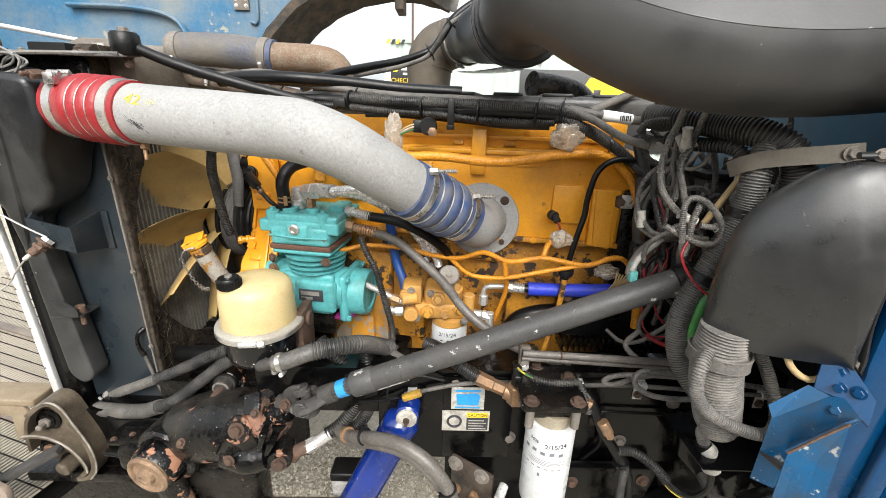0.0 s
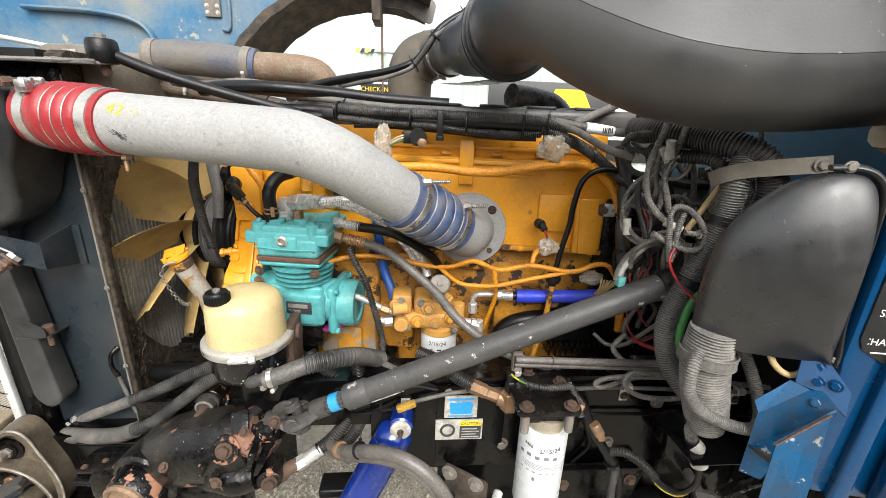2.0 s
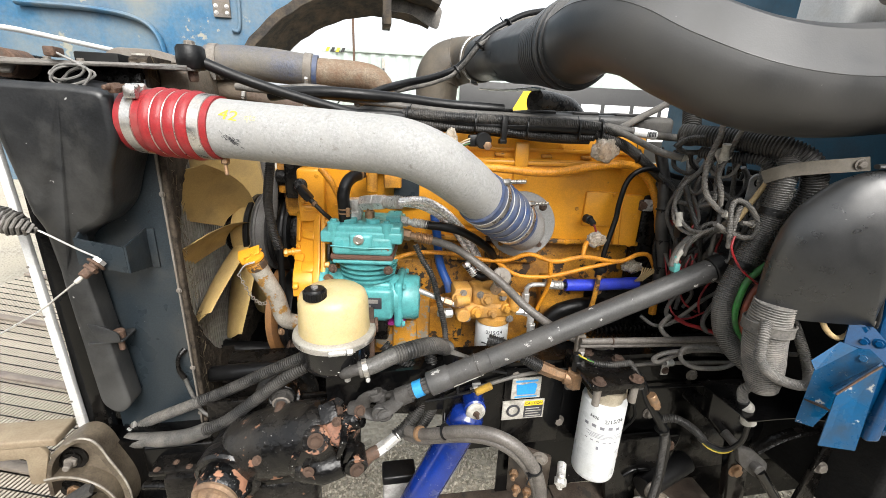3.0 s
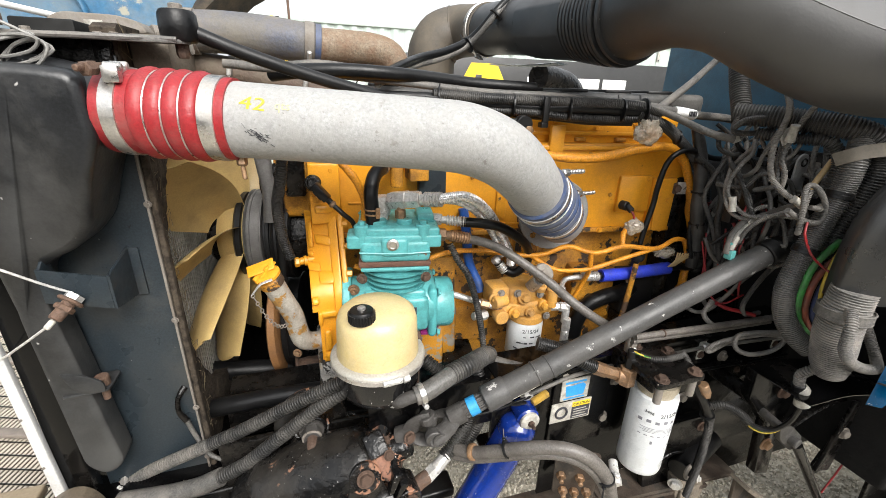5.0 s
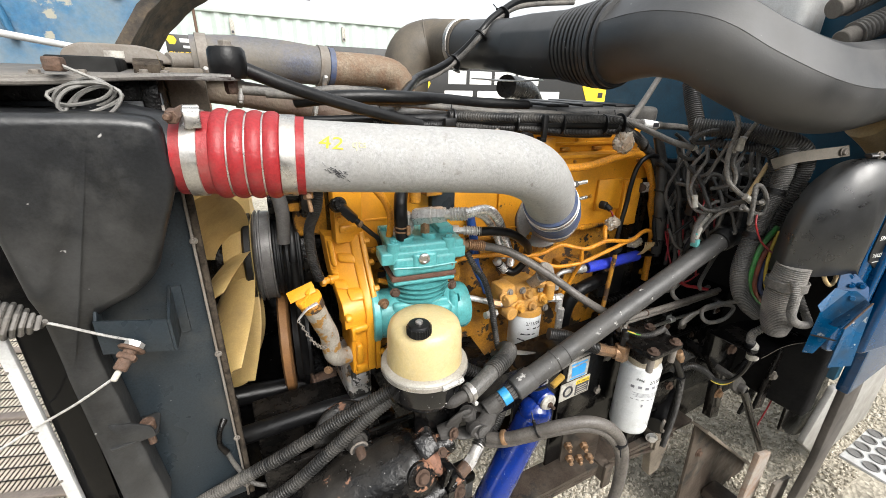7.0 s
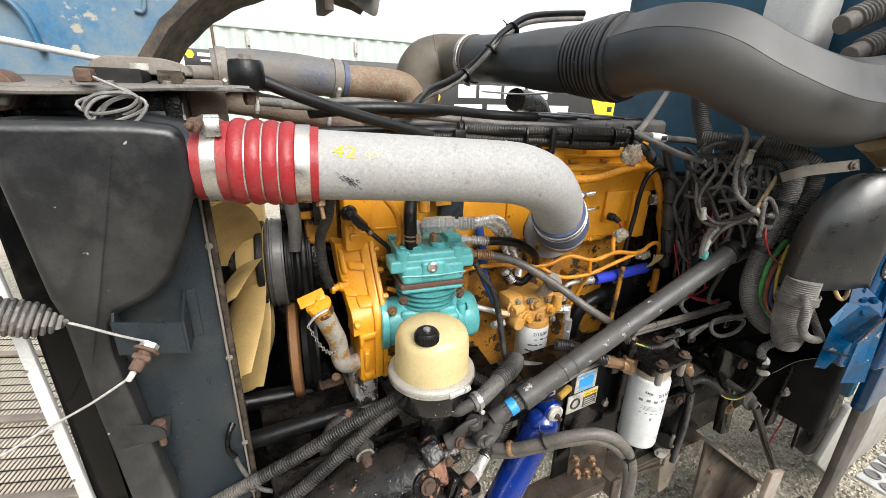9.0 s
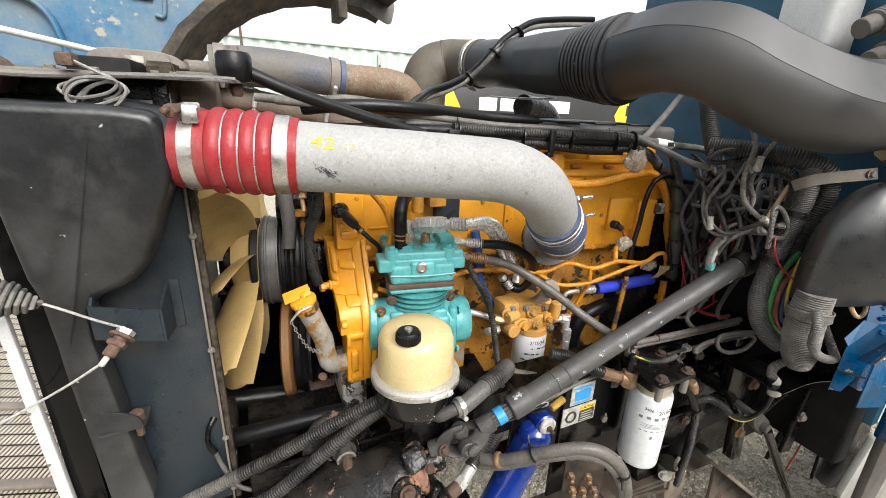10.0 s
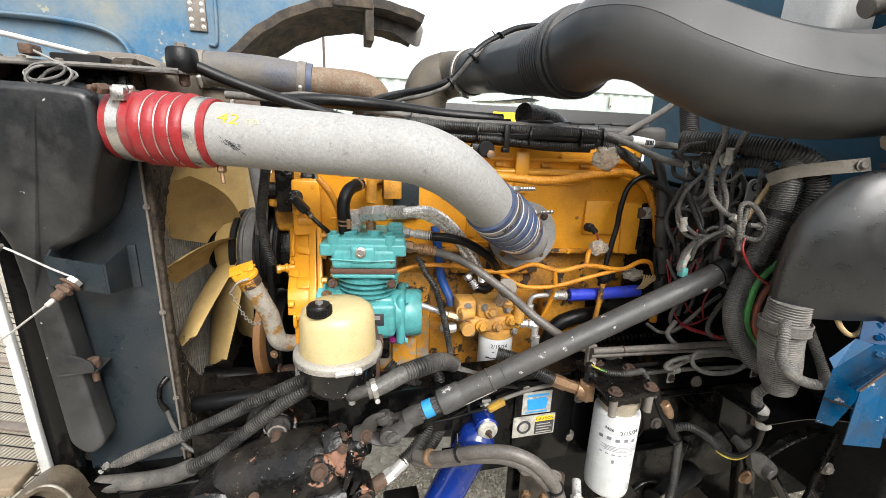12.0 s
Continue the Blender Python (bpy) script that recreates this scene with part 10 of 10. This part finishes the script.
for k in range(9):
    x, y = rw.uniform(0.52, 0.66), rw.uniform(0.86, 0.98)
    f1, f2, a1, a2 = rw.uniform(0, 6), rw.uniform(0, 6), rw.uniform(0.02, 0.05), rw.uniform(0.015, 0.03)
    top, low = rw.uniform(1.58, 1.68), rw.uniform(1.16, 1.34)
    pts = []
    for i in range(9):
        u_ = i / 8
        pts.append((x + a1 * math.sin(f1 + 6.5 * u_), min(0.99, max(0.84, y + a2 * math.sin(f2 + 5.1 * u_))), top + (low - top) * u_ + 0.02 * math.sin(f1 + 9 * u_)))
    m_, lab, r_ = ((loom, "black ribbed lead deep in the tangle", 0.0066), (rubber, "thin black lead deep in the tangle", 0.0052), (loom_mid, "dark grey ribbed lead deep in the tangle", 0.0060))[k % 3]
    hose("wiring_lead", pts, r_, m_, lab, "wiring lead", "tangled wiring leads", rib=(0.0034, 0.0007) if m_ is not rubber else None, n=10)
for k in range(10):
    cx, cy, cz = rw.uniform(0.47, 0.62), rw.uniform(0.77, 0.90), rw.uniform(1.36, 1.64)
    a0, turn, rad, tall = rw.uniform(0, 6.28), rw.uniform(3.0, 5.2) * rw.choice((-1, 1)), rw.uniform(0.025, 0.055), rw.uniform(1.2, 2.2)
    pts = []
    for i in range(8):
        u_ = i / 7
        a_ = a0 + turn * u_
        pts.append((cx + rad * math.cos(a_) + 0.03 * (u_ - 0.5), cy + 0.035 * math.sin(a_ * 0.7 + k) + 0.03 * (u_ - 0.5), cz + tall * rad * math.sin(a_) - 0.06 * (u_ - 0.5)))
    end = Vector(pts[-1]) - Vector(pts[-2])
    pts.append(tuple(Vector(pts[-1]) + end * 0.8 + Vector((0.03, 0.05, -0.02))))
    first = Vector(pts[0]) - Vector(pts[1])
    pts.insert(0, tuple(Vector(pts[0]) + first * 0.8 + Vector((0.02, 0.06, 0.02))))
    m_, lab, r_ = kinds[(2, 1, 0, 2, 4)[k % 5]]
    hose("wiring_lead", pts, r_ * 0.85, m_, lab, "wiring lead", "tangled wiring leads", rib=(0.0034, 0.0007) if m_ is not rubber_dusty else None, n=10)
for pts, r_, m_, lab in (
        ([(0.530, 0.880, 1.630), (0.512, 0.895, 1.605), (0.488, 0.912, 1.560), (0.452, 0.890, 1.532), (0.425, 0.868, 1.508), (0.421, 0.849, 1.474), (0.440, 0.832, 1.451), (0.460, 0.805, 1.452), (0.500, 0.785, 1.470)], 0.0049, loom_grey, "grey ribbed lead bowed beside the engine"),
        ([(0.535, 0.985, 1.62), (0.518, 0.955, 1.580), (0.498, 0.915, 1.546), (0.500, 0.888, 1.537), (0.484, 0.852, 1.560), (0.458, 0.825, 1.602), (0.445, 0.800, 1.655)], 0.0047, loom_mid, "grey ribbed lead hanging in a loop"),
        ([(0.470, 0.905, 1.565), (0.445, 0.850, 1.535), (0.450, 0.825, 1.492), (0.457, 0.809, 1.456), (0.475, 0.82, 1.40)], 0.0064, loom, "black ribbed lead dropping to column"),
        ([(0.462, 0.742, 1.730), (0.464, 0.768, 1.685), (0.460, 0.781, 1.636), (0.448, 0.778, 1.600), (0.452, 0.765, 1.566), (0.470, 0.775, 1.53)], 0.0058, loom_grey, "pale grey ribbed lead under duct"),
        ([(0.560, 1.00, 1.60), (0.548, 0.985, 1.53), (0.552, 0.97, 1.46), (0.556, 0.985, 1.40), (0.54, 0.97, 1.34)], 0.0061, loom_mid, "grey ribbed lead behind orange harness"),
        ([(0.60, 0.90, 1.47), (0.55, 0.85, 1.455), (0.50, 0.81, 1.447), (0.468, 0.78, 1.462), (0.445, 0.745, 1.478), (0.432, 0.72, 1.49)], 0.0053, loom, "dark lead crossing to coiled loop")):
    hose("wiring_lead", pts, r_, m_, lab, "wiring lead", "tangled wiring leads", rib=(0.0034, 0.0008), n=12)
tbun = thing("taped_lead_bundle", "bundle of leads in ragged dusty tape", "wiring lead", (0.43, 0.81, 1.41))
part("tape_wrap", sweep([(0.402, 0.803, 1.368), (0.408, 0.808, 1.392), (0.428, 0.815, 1.418), (0.455, 0.816, 1.440), (0.488, 0.800, 1.460), (0.478, 0.760, 1.488), (0.460, 0.725, 1.508)], [0.007, 0.010, 0.0105, 0.010, 0.009, 0.0075, 0.006], 14, 0.006, bumps=0.25, seed=5), rubber_dusty, tbun)
part("tape_wrap", sweep([(0.404, 0.797, 1.380), (0.412, 0.799, 1.402), (0.430, 0.804, 1.422), (0.452, 0.806, 1.440)], [0.005, 0.0075, 0.0065, 0.004], 10, 0.005, bumps=0.6, seed=9), tape_white, tbun, "ragged pale tape")
for p_, d_, w_, h_ in (((0.453, 0.786, 1.645), (-0.3, -1, 0.2), 0.015, 0.016), ((0.442, 0.890, 1.627), (-0.5, -1, 0.1), 0.009, 0.008), ((0.556, 0.980, 1.409), (-0.2, -1, 0.2), 0.008, 0.008), ((0.452, 0.802, 1.447), (0, -1, 0.5), 0.011, 0.006), ((0.512, 0.70, 1.50), (0, -1, 0.2), 0.009, 0.006)):
    solid("wire_tag", moved(rbox((-w_, -h_, -0.0015), (w_, h_, 0.0015), 0.001), aim(p_, d_, 0.5)), tape_white, "small white printed tag on a lead", "tag", "white wire tags")
gp = thing("pale_bracket", "pale grey steel bracket behind the leads", "bracket", (0.62, 0.84, 1.53))
part("plate", prism(rounded([(0.598, 1.585), (0.612, 1.598), (0.630, 1.596), (0.640, 1.578), (0.648, 1.49), (0.600, 1.49)], 0.008), "y", 0.836, 0.842, 0.002), mat("pale_grey_steel", (0.36, 0.36, 0.355), (0.27, 0.27, 0.265), 16, 0.5, 0.2, dirt=(0.16, 0.15, 0.14), dscale=14, damt=0.58), gp)
part("hole_ring", torus((0.620, 0.835, 1.576), (0, 1, 0), 0.009, 0.002, 24, 6), oily_dark, gp, "dark bolt hole")
part("box", rbox((0.650, 0.80, 1.535), (0.715, 0.835, 1.565), 0.005), bpy.data.materials["pale_grey_steel"], gp, "pale metal box")
for k in range(5):
    x, z = rw.uniform(0.45, 0.56), rw.uniform(1.36, 1.5)
    hose("red_wire", [(x, 0.86, z + 0.07), (x + 0.012, 0.84, z + 0.03), (x - 0.006, 0.83, z - 0.01), (x + 0.014, 0.82, z - 0.05)], 0.0026, wire_red, "thin red wire in the tangle", "wire")
for p, d, lab in (((0.445, 0.716, 1.516), (0.8, -0.2, -0.4), "white tape wrap on a grey lead"), ((0.443, 0.77, 1.652), (0.2, 0.2, -1), "dirty white tape on a grey lead"), ((0.425, 0.84, 1.48), (0.1, -0.2, -1), "white tape wrap on thin lead"), ((0.505, 0.70, 1.505), (1, 0, 0), "white tape at a lead end")):
    solid("tape_wrap", sweep([Vector(p) - Vector(d) * 0.018, Vector(p), Vector(p) + Vector(d) * 0.016], 0.0085, 10, bumps=0.35), tape_white, lab, "tape")
for pts, r_, m_, lab in (
        ([(0.60, 0.93, 1.33), (0.55, 0.90, 1.30), (0.51, 0.89, 1.25), (0.50, 0.90, 1.19), (0.54, 0.91, 1.15), (0.60, 0.92, 1.16)], 0.0058, loom_grey, "grey ribbed lead below the shaft"),
        ([(0.64, 0.88, 1.26), (0.58, 0.87, 1.235), (0.53, 0.865, 1.20), (0.49, 0.87, 1.165), (0.45, 0.88, 1.16), (0.42, 0.90, 1.18)], 0.0052, rubber_dusty, "thin dusty lead below the shaft"),
        ([(0.66, 0.84, 1.30), (0.61, 0.83, 1.28), (0.57, 0.825, 1.24), (0.56, 0.83, 1.19), (0.60, 0.84, 1.15), (0.67, 0.85, 1.14)], 0.0062, loom_mid, "grey ribbed lead beside the column"),
        ([(0.48, 0.93, 1.36), (0.50, 0.91, 1.31), (0.54, 0.90, 1.28), (0.58, 0.91, 1.24), (0.57, 0.92, 1.19)], 0.0050, rubber_dusty, "thin dusty lead behind the column"),
        ([(0.62, 0.90, 1.40), (0.59, 0.88, 1.37), (0.55, 0.87, 1.34), (0.52, 0.88, 1.30), (0.53, 0.90, 1.25)], 0.0055, loom, "black ribbed lead behind the column")):
    hose("wiring_lead", pts, r_, m_, lab, "wiring lead", "tangled wiring leads", rib=(0.0034, 0.0007) if m_ is not rubber_dusty else None, n=10)
for pts in ([(0.55, 0.93, 1.38), (0.54, 0.91, 1.32), (0.52, 0.90, 1.28), (0.53, 0.88, 1.23), (0.57, 0.87, 1.20)], [(0.60, 0.86, 1.32), (0.57, 0.855, 1.29), (0.55, 0.85, 1.25), (0.56, 0.85, 1.21)]):
    hose("red_wire", pts, 0.0026, wire_red, "thin red wire in the tangle", "wire")
solid("wire_ends", join(*[sweep([(0.455 + 0.004 * i, 1.0, 1.245), (0.46 + 0.005 * i, 0.985, 1.27), (0.462 + 0.007 * i, 0.985 - 0.003 * i, 1.295)], 0.0022, 6) for i in range(7)]), wire_tan, "tuft of cut tan wire ends", "wire ends")
tb = thing("support_tube", "tan steel tube lying above the frame rail", "tube", (0.4, 0.84, 1.14))
part("tube", sweep([(0.20, 0.825, 1.155), (0.30, 0.825, 1.15), (0.45, 0.825, 1.143), (0.70, 0.83, 1.13)], 0.0085, 18), hose_brown, tb)
part("second_tube", sweep([(0.20, 0.828, 1.139), (0.30, 0.828, 1.134), (0.45, 0.828, 1.127), (0.70, 0.833, 1.115)], 0.006, 14), hose_brown, tb, "thinner brown tube beside it")
part("ring", torus((0.29, 0.825, 1.151), (1, 0, -0.05), 0.0088, 0.002), rusty, tb)
wj = thing("washer_bottle", "white plastic bottle mounted behind duct", "bottle", (0.82, 0.95, 2.0))
part("body", rbox((0.78, 0.86, 1.86), (0.93, 1.02, 2.16), 0.03, 4), white_paint, wj)
part("cap", rod((0.85, 0.94, 2.16), (0.85, 0.94, 2.19), 0.03), plastic, wj)
for k, (y_, z_) in enumerate(((0.72, 2.06), (0.68, 1.98))):
    h_ = thing("heater_conduit", "grey corrugated hose with tan connector", "hose", (0.9, y_, z_))
    part("hose", sweep([(0.80, y_ + 0.06, z_ - 0.05), (0.88, y_ + 0.03, z_ - 0.01), (0.98, y_, z_ + 0.04)], 0.032, 22, rib=(0.0112, 0.0045)), loom_grey, h_)
    part("connector", rod((0.80, y_ + 0.06, z_ - 0.05), (0.765, y_ + 0.072, z_ - 0.066), 0.026), dusty_metal, h_)
hose("duct_bottom_pipe", [(0.72, 0.62, 1.72), (0.80, 0.60, 1.68), (0.9, 0.58, 1.62)], 0.05, wire_tan, "tan plastic duct end behind the heater duct", "duct")
hose("rusty_rod", [(0.540, 0.735, 1.60), (0.52, 0.74, 1.555), (0.495, 0.745, 1.50)], 0.006, wire_tan, "tan rusty rod leaning behind conduit", "rod")
for p_, lab in (((0.408, 0.800, 1.368), "small teal connector plug on a lead"),):
    solid("plug_connector", join(rbox((p_[0] - 0.008, p_[1] - 0.01, p_[2] - 0.012), (p_[0] + 0.008, p_[1] + 0.01, p_[2] + 0.012), 0.003), rod((p_[0], p_[1], p_[2] + 0.01), (p_[0], p_[1], p_[2] + 0.03), 0.006)), mat("pale_teal_plug", (0.12, 0.42, 0.40), (0.09, 0.34, 0.32), 20, 0.5), lab, "connector")
for p_ in ((0.455, 0.86, 1.45), (0.50, 0.86, 1.475), (0.57, 0.88, 1.50)):
    solid("plug_connector", join(rbox((p_[0] - 0.012, p_[1] - 0.012, p_[2] - 0.022), (p_[0] + 0.012, p_[1] + 0.012, p_[2] + 0.022), 0.003), rbox((p_[0] - 0.008, p_[1] - 0.0135, p_[2] - 0.004), (p_[0] + 0.008, p_[1] - 0.0125, p_[2] + 0.012), 0)), plastic, "black plug connector among the leads", "connector", "black plug connectors")

pn = thing("junction_bracket", "dark bracket with pale hex studs behind wiring", "bracket", (0.7, 0.9, 1.5))
part("plate", rbox((0.66, 0.80, 1.40), (0.672, 0.98, 1.60), 0.003), oily_dark, pn)
for y_, z_ in ((0.83, 1.56), (0.90, 1.57), (0.86, 1.50), (0.94, 1.52), (0.84, 1.44), (0.92, 1.44)):
    bolt(pn, (0.66, y_, z_), (-1, -0.3, 0), 0.024, dusty_metal, stud=0.5)

rl = thing("relay_box", "dull grey relay box behind wiring", "relay box", (0.62, 0.93, 1.50))
part("body", rbox((0.58, 0.90, 1.44), (0.652, 0.985, 1.56), 0.008, 3), mat("dull_grey_box", (0.10, 0.098, 0.095), (0.065, 0.063, 0.06), 12, 0.5, dirt=(0.03, 0.028, 0.025), dscale=14, damt=0.55, grain=0.25), rl)
part("lid", rbox((0.576, 0.894, 1.556), (0.656, 0.99, 1.572), 0.004), plastic, rl, "black lid")
for z_ in (1.46, 1.49, 1.52):
    part("terminal", rod((0.60, 0.90, z_), (0.60, 0.886, z_), 0.006, n=6), zinc, rl)
vb = thing("taped_bundle", "black cloth-taped vertical wiring bundle", "wiring bundle", (0.50, 1.02, 1.3))
part("trunk", sweep([(0.47, 1.03, 1.64), (0.488, 1.015, 1.58), (0.497, 1.0, 1.50), (0.50, 0.99, 1.42), (0.512, 0.98, 1.34), (0.515, 0.975, 1.25)], [0.013, 0.016, 0.018, 0.017, 0.019, 0.016], 16, bumps=0.10), loom, vb)
for z_ in (1.55, 1.47, 1.38, 1.30):
    tie(vb, (0.497 + 0.02 * (1.5 - z_) / 0.2, 1.0 - 0.02 * (1.5 - z_) / 0.2, z_), (0.05, -0.05, -1), 0.020)

for x_, z_, k_ in ((0.42, 0.93, 0), (0.52, 1.02, 1), (0.70, 0.93, 0), (0.84, 1.0, 1), (0.36, 1.02, 1), (-0.06, 0.98, 1)):
    pc = thing("pipe_clip", "small steel pipe clip bolted to rail", "clip", (x_, 0.875, z_), group="rail clips")
    part("strap", join(rbox((x_ - 0.012, 0.8755, z_ - 0.03), (x_ + 0.012, 0.8795, z_ + 0.03), 0.001), rod((x_ - 0.012, 0.868, z_ + 0.018), (x_ + 0.012, 0.868, z_ + 0.018), 0.011)), zinc if k_ else oily_dark, pc)
    bolt(pc, (x_, 0.8755, z_ - 0.014), (0, -1, 0), 0.016, rusty)
hose("rail_line", [(-0.08, 0.866, 0.998), (0.10, 0.866, 1.038), (0.36, 0.866, 1.038), (0.52, 0.866, 1.038), (0.84, 0.866, 1.018), (1.0, 0.866, 1.02)], 0.0055, rubber_dusty, "thin dusty air line along the rail", "air line")
hose("rail_line", [(0.40, 0.868, 0.79), (0.44, 0.862, 0.86), (0.42, 0.866, 0.948), (0.50, 0.866, 0.955), (0.70, 0.866, 0.948), (0.9, 0.866, 0.94)], 0.0045, rubber, "thin black air line on the rail", "air line")
